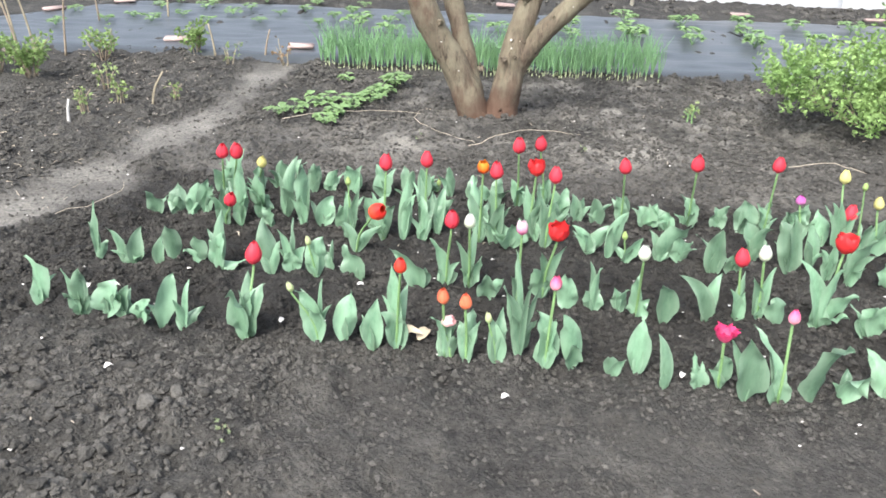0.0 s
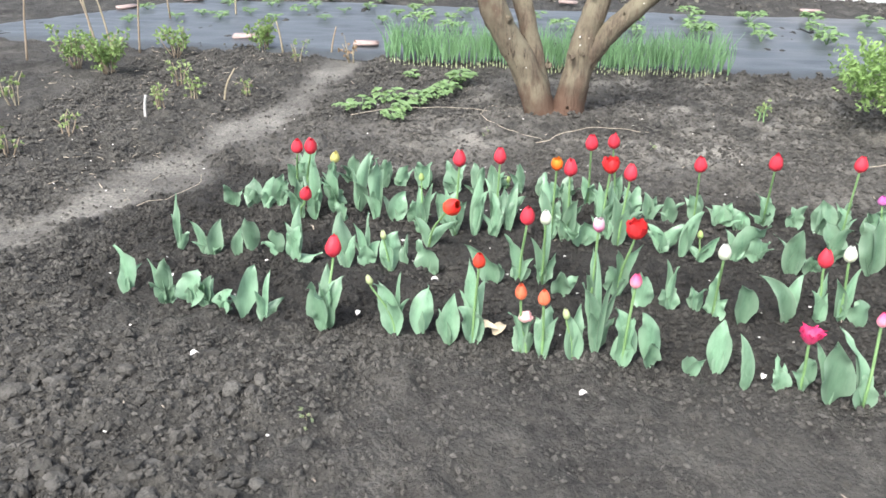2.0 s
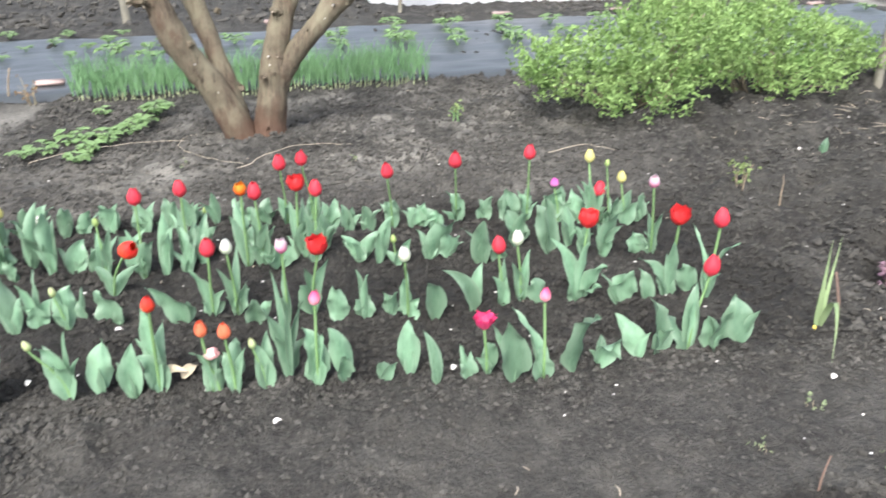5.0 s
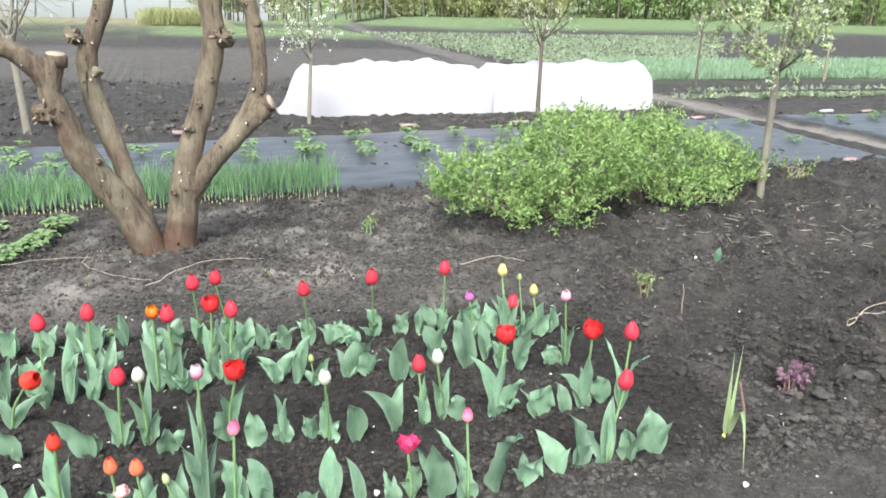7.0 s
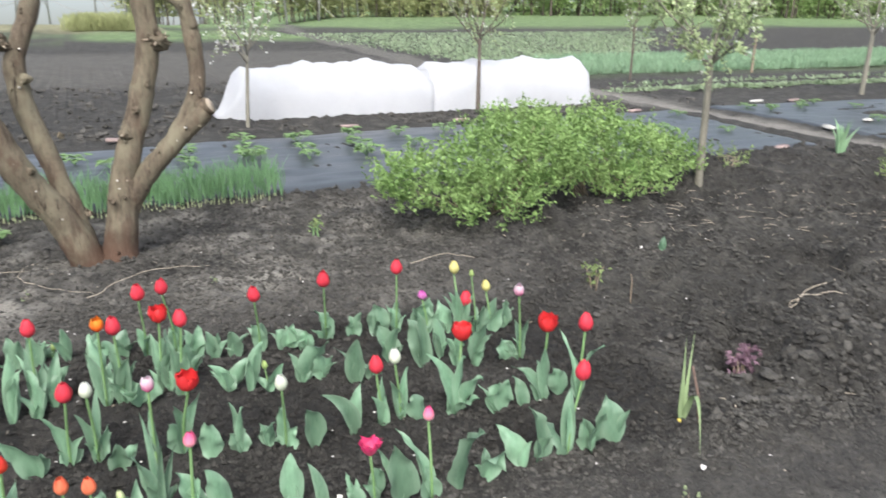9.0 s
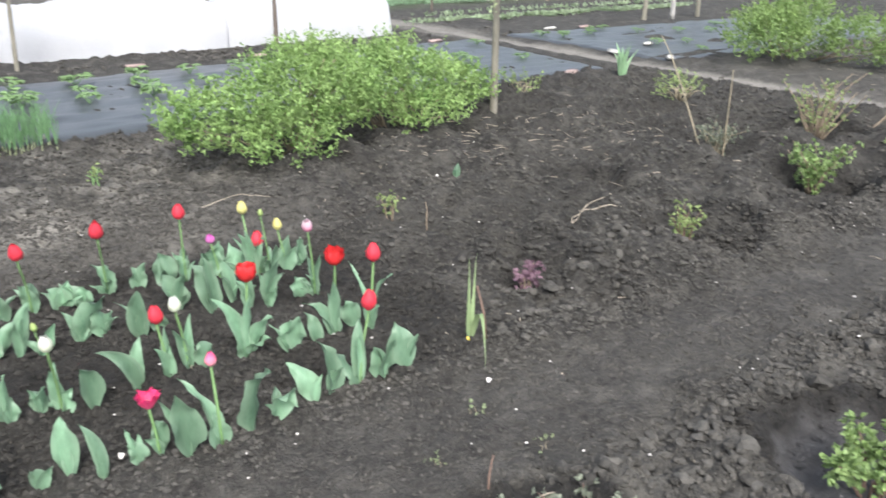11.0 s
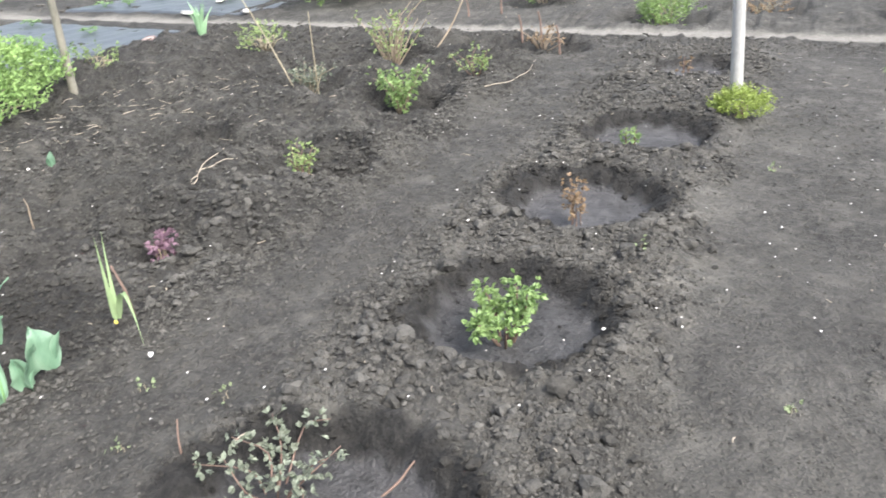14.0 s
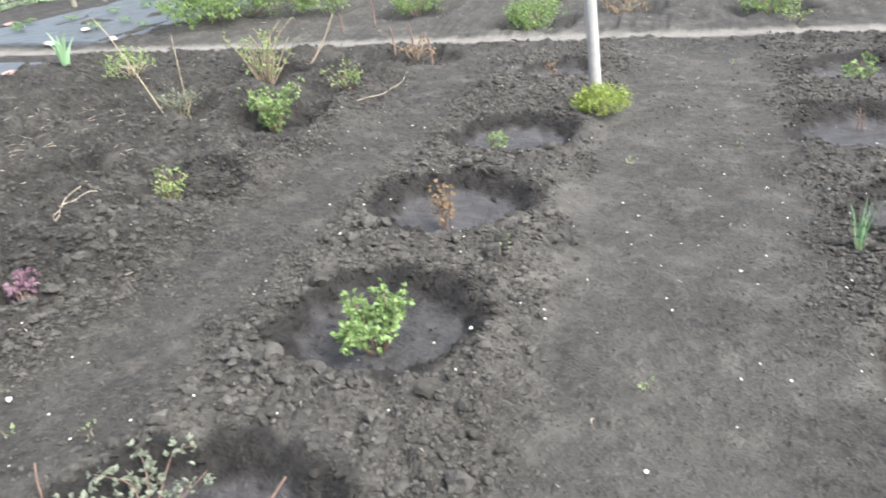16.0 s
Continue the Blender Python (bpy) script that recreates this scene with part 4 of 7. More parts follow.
tulip(1, -0.384, 2.813, None, (-0.034, -0.009, 0.203, 0.073))
tulip(1, -0.308, 2.834, None, (-0.043, -0.010, 0.175, 0.030), (-0.001, -0.000, 0.186, 0.021), (-0.020, -0.005, 0.088, 0.064), (0.044, 0.010, 0.084, 0.052))
tulip(1, -0.218, 2.808, ("budc", -0.021, -0.004, 0.163), (0.029, 0.006, 0.156, 0.076), (-0.016, -0.003, 0.128, 0.051))
tulip(1, -0.158, 2.814, None, (0.003, 0.000, 0.116, 0.015))
tulip(1, -0.098, 3.034, ("flame", 0.099, -0.125, 0.247), (-0.063, -0.009, 0.130, 0.040), (0.110, 0.016, 0.128, 0.040))
tulip(1, -0.053, 2.824, None, (-0.065, -0.009, 0.136, 0.084))
tulip(1, 0.172, 2.760, None, (-0.109, -0.006, 0.164, 0.070), (0.014, 0.001, 0.093, 0.062))
tulip(1, 0.263, 2.804, ("red", 0.013, -0.064, 0.305), (-0.063, -0.001, 0.204, 0.042), (-0.013, -0.000, 0.086, 0.071), (0.048, 0.001, 0.100, 0.033))
tulip(1, 0.347, 2.799, ("white", -0.009, -0.081, 0.312), (-0.054, 0.001, 0.197, 0.033), (0.047, -0.001, 0.089, 0.050), (0.018, -0.000, 0.241, 0.029))
tulip(1, 0.414, 2.709, None, (-0.008, 0.000, 0.102, 0.065))
tulip(1, 0.518, 2.691, ("pinkwhite", -0.003, -0.002, 0.310), (-0.009, 0.001, 0.200, 0.024), (-0.028, 0.002, 0.122, 0.028))
tulip(1, 0.605, 2.699, ("open", 0.023, -0.080, 0.331), (-0.042, 0.005, 0.120, 0.069), (-0.023, 0.003, 0.199, 0.045), (0.062, -0.007, 0.220, 0.037))
tulip(1, 0.692, 2.668, None, (-0.019, 0.003, 0.139, 0.069))
tulip(1, 0.782, 2.669, None, (-0.027, 0.005, 0.185, 0.028), (0.012, -0.002, 0.174, 0.024), (-0.034, 0.007, 0.078, 0.049), (0.014, -0.003, 0.075, 0.041))
tulip(1, 0.876, 2.674, None, (-0.033, 0.008, 0.114, 0.016), (-0.020, 0.005, 0.082, 0.053), (0.018, -0.004, 0.112, 0.037))
tulip(1, 0.932, 2.660, ("white", -0.025, -0.087, 0.294), (-0.022, 0.006, 0.170, 0.041), (0.036, -0.009, 0.082, 0.069), (0.006, -0.002, 0.164, 0.029))
tulip(1, 1.021, 2.641, None, (-0.031, 0.009, 0.167, 0.070))
tulip(1, 1.162, 2.624, None, (-0.116, 0.041, 0.171, 0.050), (0.033, -0.012, 0.181, 0.045))
tulip(1, 1.276, 2.658, ("red", -0.020, 0.003, 0.255), (-0.042, 0.017, 0.128, 0.042), (0.011, -0.004, 0.120, 0.042), (0.013, -0.005, 0.175, 0.030))
tulip(1, 1.340, 2.641, ("white", -0.034, -0.033, 0.300), (-0.046, 0.019, 0.161, 0.034), (0.023, -0.010, 0.212, 0.034), (0.001, -0.001, 0.086, 0.055))
tulip(1, 1.400, 2.617, None, (-0.023, 0.010, 0.107, 0.076))
tulip(1, 1.555, 2.635, ("open", 0.022, 0.012, 0.331), (-0.113, 0.058, 0.260, 0.048), (0.082, -0.042, 0.162, 0.056), (0.009, -0.005, 0.255, 0.039), (0.068, -0.035, 0.081, 0.074), (-0.021, 0.011, 0.094, 0.065))
tulip(1, 1.694, 2.593, None, (0.014, -0.008, 0.127, 0.074))
tulip(1, 1.714, 2.595, None, (0.014, -0.007, 0.136, 0.065))
tulip(1, 1.811, 2.601, None, (-0.020, 0.012, 0.114, 0.048))
tulip(1, 1.883, 2.579, ("open", -0.012, -0.033, 0.355), (-0.113, 0.070, 0.150, 0.048), (-0.031, 0.019, 0.243, 0.044), (-0.045, 0.028, 0.138, 0.057))
tulip(1, 1.973, 2.597, None, (-0.031, 0.020, 0.113, 0.076))
tulip(1, 2.021, 2.546, ("red", 0.017, 0.005, 0.333), (-0.032, 0.022, 0.250, 0.022), (0.040, -0.027, 0.252, 0.031), (-0.000, 0.000, 0.164, 0.040))
tulip(2, -0.988, 3.336, None, (-0.030, -0.013, 0.116, 0.067))
tulip(2, -0.907, 3.315, None, (0.006, 0.002, 0.129, 0.077))
tulip(2, -0.838, 3.311, None, (0.028, 0.011, 0.145, 0.071))
tulip(2, -0.779, 3.317, None, (0.023, 0.008, 0.159, 0.061))
tulip(2, -0.674, 3.241, ("red", 0.057, -0.090, 0.162), (-0.026, -0.008, 0.143, 0.049), (-0.000, -0.000, 0.190, 0.044))
tulip(2, -0.618, 3.264, None, (0.001, 0.000, 0.258, 0.054), (0.034, 0.010, 0.182, 0.049))
tulip(2, -0.526, 3.299, None, (-0.003, -0.001, 0.238, 0.059), (-0.057, -0.015, 0.153, 0.059), (0.024, 0.006, 0.097, 0.074))
tulip(2, -0.481, 3.234, None, (0.001, 0.000, 0.102, 0.039))
tulip(2, -0.429, 3.298, None, (-0.004, -0.001, 0.142, 0.059), (0.046, 0.011, 0.253, 0.049))
tulip(2, -0.344, 3.238, None, (0.011, 0.002, 0.280, 0.053), (-0.005, -0.001, 0.158, 0.043))
tulip(2, -0.265, 3.258, None, (0.038, 0.007, 0.122, 0.077))
tulip(2, -0.176, 3.257, None, (-0.014, -0.002, 0.121, 0.072), (0.043, 0.007, 0.082, 0.048))
tulip(2, -0.142, 3.187, ("budg", -0.007, -0.001, 0.249), (-0.038, -0.006, 0.065, 0.033), (0.043, 0.007, 0.237, 0.033))
tulip(2, -0.059, 3.236, None, (-0.034, -0.004, 0.148, 0.071), (0.069, 0.008, 0.148, 0.043))
tulip(2, -0.008, 3.202, None, (0.045, 0.005, 0.140, 0.038))
tulip(2, 0.074, 3.195, None, (0.013, 0.001, 0.269, 0.051), (0.054, 0.004, 0.209, 0.042))
tulip(2, 0.151, 3.203, None, (-0.018, -0.001, 0.196, 0.051), (0.047, 0.002, 0.136, 0.042))
tulip(2, 0.212, 3.255, None, (0.065, 0.002, 0.151, 0.052), (0.029, 0.001, 0.192, 0.043))
tulip(2, 0.378, 3.302, None, (-0.034, 0.001, 0.203, 0.062))
tulip(2, 0.440, 3.170, None, (-0.029, 0.001, 0.222, 0.056), (0.026, -0.001, 0.177, 0.046))
tulip(2, 0.504, 3.150, None, (-0.098, 0.007, 0.105, 0.069), (0.004, -0.000, 0.114, 0.101))
tulip(2, 0.610, 3.188, None, (-0.024, 0.002, 0.149, 0.056), (0.004, -0.000, 0.226, 0.047))
tulip(2, 0.685, 3.251, None, (0.006, -0.001, 0.179, 0.057))
tulip(2, 0.821, 3.117, None, (-0.074, 0.013, 0.122, 0.046), (0.096, -0.017, 0.120, 0.055))
tulip(2, 0.896, 3.089, None, (0.054, -0.011, 0.204, 0.051))
tulip(2, 0.963, 3.081, ("budg", -0.012, 0.003, 0.122), (0.053, -0.012, 0.127, 0.046))
tulip(2, 1.100, 3.096, None, (0.090, -0.025, 0.188, 0.084))
tulip(2, 1.178, 3.094, None, (-0.028, 0.009, 0.119, 0.070), (0.049, -0.015, 0.085, 0.080))
tulip(2, 1.305, 3.048, None, (-0.003, 0.001, 0.211, 0.075), (0.024, -0.008, 0.133, 0.052))
tulip(2, 1.377, 3.046, None, (-0.008, 0.003, 0.082, 0.061))
tulip(2, 1.487, 3.152, None, (-0.038, 0.015, 0.154, 0.088), (0.033, -0.013, 0.170, 0.049))
tulip(2, 1.588, 3.039, None, (-0.051, 0.023, 0.205, 0.087), (-0.025, 0.011, 0.259, 0.053))
tulip(2, 1.698, 3.099, None, (-0.031, 0.015, 0.189, 0.049))
tulip(2, 1.725, 3.006, None, (-0.045, 0.023, 0.133, 0.034), (-0.007, 0.004, 0.167, 0.034))
tulip(2, 1.802, 2.982, None, (0.030, -0.015, 0.219, 0.058))
tulip(2, 1.971, 3.005, None, (-0.026, 0.015, 0.094, 0.084))
tulip(2, 2.010, 2.977, ("pinkwhite", -0.052, -0.061, 0.344), (-0.011, 0.006, 0.180, 0.034), (0.018, -0.010, 0.209, 0.025), (0.007, -0.004, 0.066, 0.074))
tulip(2, -0.005, 3.189, ("red", 0.008, -0.020, 0.345), (-0.054, -0.010, 0.196, 0.042), (0.023, 0.008, 0.164, 0.050))
tulip(2, 0.158, 3.244, ("red", 0.003, -0.020, 0.345), (-0.029, -0.010, 0.245, 0.042), (0.029, 0.008, 0.188, 0.050))
tulip(2, 0.385, 3.187, ("orangeyellow", -0.001, -0.020, 0.345), (-0.056, -0.010, 0.207, 0.042), (0.029, 0.008, 0.150, 0.050))
tulip(2, 0.448, 3.157, ("red", -0.013, -0.020, 0.345), (-0.028, -0.010, 0.240, 0.042), (0.028, 0.008, 0.188, 0.050))
tulip(2, 0.587, 3.209, ("open", 0.006, -0.020, 0.345), (-0.026, -0.010, 0.228, 0.042), (0.055, 0.008, 0.184, 0.050))
tulip(2, 0.651, 3.143, ("red", 0.012, -0.020, 0.345), (-0.040, -0.010, 0.226, 0.042), (0.027, 0.008, 0.180, 0.050))
tulip(3, -0.771, 3.563, ("red", 0.035, -0.090, 0.248), (-0.031, -0.010, 0.144, 0.054), (0.039, 0.013, 0.140, 0.054))
tulip(3, -0.729, 3.582, ("red", 0.049, -0.090, 0.245), (0.043, 0.013, 0.202, 0.080))
tulip(3, -0.623, 3.595, ("yellow", 0.047, -0.090, 0.195), (0.033, 0.009, 0.136, 0.048))
tulip(3, -0.542, 3.640, None, (0.033, 0.008, 0.151, 0.064))
tulip(3, -0.470, 3.614, ("white", 0.002, 0.000, 0.103), (-0.011, -0.003, 0.028, 0.053), (0.043, 0.010, 0.137, 0.048))
tulip(3, -0.379, 3.660, None, (0.015, 0.003, 0.153, 0.059))
tulip(3, -0.309, 3.669, None, (0.041, 0.007, 0.125, 0.053), (-0.011, -0.002, 0.071, 0.043))
tulip(3, -0.197, 3.683, None, (-0.031, -0.005, 0.140, 0.075), (0.033, 0.005, 0.126, 0.053))
tulip(3, -0.056, 3.651, None, (-0.038, -0.004, 0.144, 0.074), (0.052, 0.005, 0.131, 0.047))
tulip(3, 0.053, 3.678, None, (-0.021, -0.001, 0.153, 0.048), (0.031, 0.002, 0.154, 0.037))
tulip(3, 0.140, 3.675, None, (-0.029, -0.001, 0.144, 0.058), (0.037, 0.002, 0.105, 0.042))
tulip(3, 0.191, 3.730, ("budg", 0.006, 0.000, 0.052), (-0.042, -0.001, 0.042, 0.048))
tulip(3, 0.252, 3.633, None, (-0.011, -0.000, 0.165, 0.042))
tulip(3, 0.352, 3.631, None, (0.020, -0.000, 0.118, 0.052))
tulip(3, 0.417, 3.618, None, (-0.031, 0.001, 0.096, 0.052))
tulip(3, 0.464, 3.624, None, (0.023, -0.001, 0.113, 0.057), (-0.027, 0.001, 0.096, 0.052))
tulip(3, 0.558, 3.588, ("red", -0.018, -0.090, 0.332), (-0.035, 0.003, 0.140, 0.041), (0.017, -0.001, 0.117, 0.052))
tulip(3, 0.609, 3.447, None, (0.005, -0.000, 0.147, 0.050), (-0.042, 0.004, 0.130, 0.055))
tulip(3, 0.674, 3.582, ("red", -0.043, -0.090, 0.345), (0.024, -0.003, 0.153, 0.052), (-0.024, 0.003, 0.122, 0.047))
tulip(3, 0.745, 3.526, None, (-0.037, 0.005, 0.132, 0.051), (0.024, -0.003, 0.138, 0.056))
tulip(3, 0.815, 3.471, None, (-0.027, 0.004, 0.145, 0.051), (0.022, -0.003, 0.137, 0.046))
tulip(3, 0.901, 3.462, None, (-0.024, 0.004, 0.152, 0.061))
tulip(3, 1.010, 3.475, ("red", -0.032, -0.090, 0.301), (-0.036, 0.008, 0.137, 0.056), (0.012, -0.003, 0.131, 0.056))
tulip(3, 1.121, 3.445, None, (-0.047, 0.012, 0.087, 0.072), (0.031, -0.008, 0.112, 0.066))
tulip(3, 1.191, 3.423, None, (0.009, -0.002, 0.095, 0.072), (-0.073, 0.020, 0.108, 0.051))
tulip(3, 1.299, 3.465, ("red", -0.029, -0.090, 0.331), (-0.045, 0.014, 0.140, 0.047), (0.002, -0.001, 0.135, 0.052))
tulip(3, 1.426, 3.479, None, (-0.011, 0.004, 0.106, 0.069), (0.035, -0.012, 0.128, 0.037))
tulip(3, 1.523, 3.430, None, (0.001, -0.000, 0.147, 0.100))
tulip(3, 1.625, 3.442, ("red", -0.016, -0.043, 0.336), (-0.046, 0.019, 0.137, 0.053), (0.000, -0.000, 0.173, 0.043))
tulip(3, 1.729, 3.424, None, (0.045, -0.020, 0.144, 0.091), (-0.034, 0.015, 0.125, 0.075))
tulip(3, 1.761, 3.399, ("purple", -0.024, 0.011, 0.181), (0.025, -0.012, 0.164, 0.069))
tulip(3, 1.846, 3.379, None, (-0.018, 0.009, 0.140, 0.080))
tulip(3, 1.892, 3.328, ("yellow", 0.000, 0.077, 0.296), (-0.071, 0.036, 0.227, 0.037), (-0.034, 0.017, 0.236, 0.048))
tulip(3, 1.925, 3.340, ("red", -0.001, 0.001, 0.162), (-0.030, 0.014, 0.124, 0.053), (0.029, -0.014, 0.115, 0.042))
tulip(3, 1.957, 3.298, ("budg", -0.022, 0.011, 0.292), (0.019, -0.010, 0.154, 0.047))
tulip(3, 2.039, 3.308, ("yellow", -0.017, 0.025, 0.213), (0.025, -0.013, 0.170, 0.053), (0.051, -0.027, 0.117, 0.058), (-0.017, 0.009, 0.111, 0.053))
tulip(3, 2.122, 3.339, None, (0.007, -0.004, 0.149, 0.054))


# ---- the old pruned apple tree ----
def limb(points, root, name="limb", wobble=0.12, sides=12, seed=0):
    rng = random.Random(seed)
    line = curve_points(points, 9)
    pts = [(p[0] + 0.12 * p[3] * noise.noise((3 * p[2], seed, 0)), p[1] + 0.12 * p[3] * noise.noise((3 * p[2], seed, 5)), p[2]) for p in line]
    verts, faces = tube(pts, [p[3] * 0.88 for p in line], 18)
    # lumps, ridges and old scars in the bark
    for i, v in enumerate(verts):
        c, q = Vector(pts[i // 18]), Vector(v)
        swell = 1 + 0.14 * noise.noise(q * 7) + 0.10 * noise.noise(Vector((q.x * 30, q.y * 30, q.z * 11))) + 0.05 * noise.noise(q * 55)
        verts[i] = tuple(c + (q - c) * swell)
    bole = part(name, (verts, faces), BARK, root)
    # short pruned shoots with pale ends
    for k in range(6):
        p = line[rng.randint(8, len(line) - 2)]
        w = Vector((rng.uniform(-0.9, 0.9), -1.0, rng.uniform(-0.1, 0.4))).normalized()
        q = Vector(p[:3]) + w * (0.84 * p[3])
        r, l = rng.uniform(0.004, 0.008), rng.uniform(0.008, 0.022)
        nub = part("nub", tube([q, q + w * 0.6 * l, q + w * l], [1.6 * r, 1.1 * r, r], 7), BARK, bole)
        part("nub_end", tube([q + w * l, q + w * (l + 0.002)], [0.95 * r, 0.8 * r], 7), BARK if k % 3 else NUB_END, bole, "" if k % 3 else "pale cut end")
    return bole


def apple_tree():
    x, y = 0.43, 5.0
    root = thing("apple_tree", (x, y, level(x, y)), "old pruned apple tree with forked brown trunk and sawn stubs", "tree")
    limb([(-0.05, 0.00, -0.08, 0.135), (-0.085, 0, 0.03, 0.108), (-0.225, -0.02, 0.33, 0.094), (-0.39, -0.05, 0.61, 0.088), (-0.48, -0.07, 0.85, 0.070), (-0.505, -0.07, 0.95, 0.068), (-0.46, -0.07, 1.10, 0.062)], root, "trunk", seed=1)
    limb([(-0.49, -0.07, 0.93, 0.064), (-0.55, -0.08, 1.05, 0.064), (-0.63, -0.10, 1.13, 0.060), (-0.72, -0.12, 1.18, 0.057), (-0.95, -0.16, 1.30, 0.050), (-1.15, -0.2, 1.5, 0.04)], root, seed=2)
    limb([(-0.09, 0.03, 0.06, 0.090), (-0.17, 0.08, 0.45, 0.066), (-0.29, 0.14, 0.83, 0.066), (-0.325, 0.16, 1.07, 0.062), (-0.28, 0.17, 1.22, 0.056), (-0.22, 0.18, 1.36, 0.056), (-0.20, 0.19, 1.50, 0.052), (-0.24, 0.2, 1.8, 0.045)], root, seed=3)
    limb([(0.08, 0.0, -0.08, 0.15), (0.095, 0.0, 0.03, 0.118), (0.12, 0, 0.23, 0.100), (0.18, 0.0, 0.56, 0.082), (0.275, 0.02, 0.88, 0.073), (0.35, 0.03, 1.20, 0.068), (0.34, 0.04, 1.50, 0.070), (0.30, 0.05, 1.9, 0.055)], root, "trunk", seed=4)
    limb([(0.13, 0.01, 0.24, 0.075), (0.24, -0.02, 0.44, 0.070), (0.41, -0.06, 0.64, 0.067), (0.52, -0.08, 0.75, 0.063), (0.61, -0.09, 0.84, 0.062)], root, seed=5)
    limb([(0.44, -0.06, 0.68, 0.062), (0.53, -0.05, 0.84, 0.054), (0.59, -0.04, 1.01, 0.052), (0.575, -0.02, 1.26, 0.050), (0.54, 0.0, 1.51, 0.048), (0.52, 0.02, 1.85, 0.04)], root, seed=6)
    limb([(0.585, -0.03, 1.28, 0.044), (0.55, -0.03, 1.38, 0.042), (0.49, -0.03, 1.45, 0.042), (0.44, -0.03, 1.55, 0.038), (0.40, -0.02, 1.8, 0.03)], root, seed=7)

    def stub(place, way, radius, n):
        rng = random.Random(n)
        w, p = Vector(way).normalized(), Vector(place)
        part("sawn_stub", tube([p - w * 0.05, p, p + w * 0.012], [radius, radius * 0.92, radius * 0.85], 12, 0.15, rng), BARK, root)
        if n < 3:
            part("cut_face", tube([p + w * 0.011, p + w * 0.016], [radius * 0.76, radius * 0.74], 14), CUT_WOOD, root, "pale sawn wood")

    stub((-0.455, -0.07, 1.115), (0.1, -0.15, 1), 0.062, 1)
    stub((0.63, -0.095, 0.86), (0.8, -0.4, 0.5), 0.056, 2)
    stub((0.43, -0.02, 1.20), (0.9, -0.5, 0.1), 0.045, 3)
    stub((-0.40, 0.12, 1.22), (-0.8, -0.5, 0.35), 0.045, 4)
    stub((-0.57, -0.10, 0.83), (-0.7, -0.7, 0.0), 0.042, 5)
    # burls with broken twigs where shoots were cut away
    rng = random.Random(5)
    sphere, tri = ball(3)
    for cx, cy, cz, r in ((0.395, -0.03, 1.22, 0.048), (-0.375, 0.12, 1.20, 0.040), (-0.53, -0.11, 0.82, 0.050), (0.18, -0.05, 0.72, 0.034), (-0.27, 0.08, 1.02, 0.030), (0.59, -0.05, 1.02, 0.024), (0.18, -0.05, 0.46, 0.024), (0.32, -0.03, 0.98, 0.020), (-0.14, 0.02, 0.72, 0.018), (0.55, -0.06, 0.93, 0.018), (0.25, -0.05, 0.85, 0.018), (-0.05, -0.07, 0.3, 0.022), (-0.30, -0.10, 0.56, 0.020), (0.08, -0.10, 0.36, 0.018)):
        shape = []
        for p in sphere:
            q = Vector(p)
            shape.append(tuple(Vector((cx, cy, cz)) + Vector((q.x, q.y, 0.9 * q.z)) * r * (1 + 0.55 * noise.noise(q * 1.7 + Vector((cx * 40, 0, cz * 9))) + 0.3 * noise.noise(q * 4.5 + Vector((cz * 30, cx, 0))))))
        part("burl", (shape, tri.tolist()), BARK, root)
        for k in range(15 if r > 0.036 else 2 if r > 0.022 else 1):
            w = any_way(rng, 0.1)
            w.y = -abs(w.y)
            p = Vector((cx, cy, cz)) + w * 0.8 * r
            part("spur", tube([p, p + w * (0.5 * r + 0.022 * rng.random())], [0.007, 0.0035], 6), CUT_WOOD if k % 4 == 1 else BARK, root)


apple_tree()


# ---- leafy bushes ----
def bush(name, x, y, lumps, leaves, leaf_size, material, label, category="bush", seed=1, stems=14, twig=TWIG, up=1.2, inner=0.55, stem_r=0.006):
    """A bush: stems from the foot into lumps (dx, dy, z, rx, ry, rz), with small leaves on shoots through and out of each lump."""
    rng = random.Random(seed)
    root = thing(name, (x, y, level(x, y)), label, category)
    shape = ([], [])
    volume = [l[3] * l[4] + l[4] * l[5] for l in lumps]
    for k in range(stems):
        l = rng.choices(lumps, volume)[0]
        w = any_way(rng, 0.5)
        top = Vector((l[0] + 0.8 * w.x * l[3], l[1] + 0.8 * w.y * l[4], max(0.05, l[2] + 0.8 * w.z * l[5])))
        foot = Vector((0.35 * l[0] + rng.gauss(0, 0.03), 0.35 * l[1] + rng.gauss(0, 0.03), -0.02))
        mid = foot.lerp(top, 0.5) + Vector((rng.gauss(0, 0.03), rng.gauss(0, 0.03), 0.05))
        part("stem", tube([foot, mid, top], [stem_r, 0.75 * stem_r, 0.4 * stem_r], 5), twig, root)
    left = leaves
    while left > 0:
        l = rng.choices(lumps, volume)[0]
        w = any_way(rng, 0.35)
        q = inner + (1 - inner) * rng.random() ** 0.6
        if rng.random() < 0.2:
            q *= rng.uniform(1.0, 1.32)
        p = Vector((l[0] + w.x * l[3] * q, l[1] + w.y * l[4] * q, l[2] + w.z * l[5] * q))
        if p.z < 0.02:
            continue
        shoot = (Vector((0.8 * w.x, 0.8 * w.y, 0.5 * w.z + 0.75)) + any_way(rng) * 0.45).normalized()
        for k in range(rng.randint(6, 14)):
            way = (shoot * 0.4 + any_way(rng)).normalized()
            size = leaf_size * rng.uniform(0.6, 1.25)
            small_leaf(p + shoot * (leaf_size * 0.36 * k) + any_way(rng) * (0.3 * leaf_size), way, any_way(rng, up), size, size * rng.uniform(0.40, 0.6), shape)
            left -= 1
    part("foliage", shape, material, root, smooth=False)
    return root


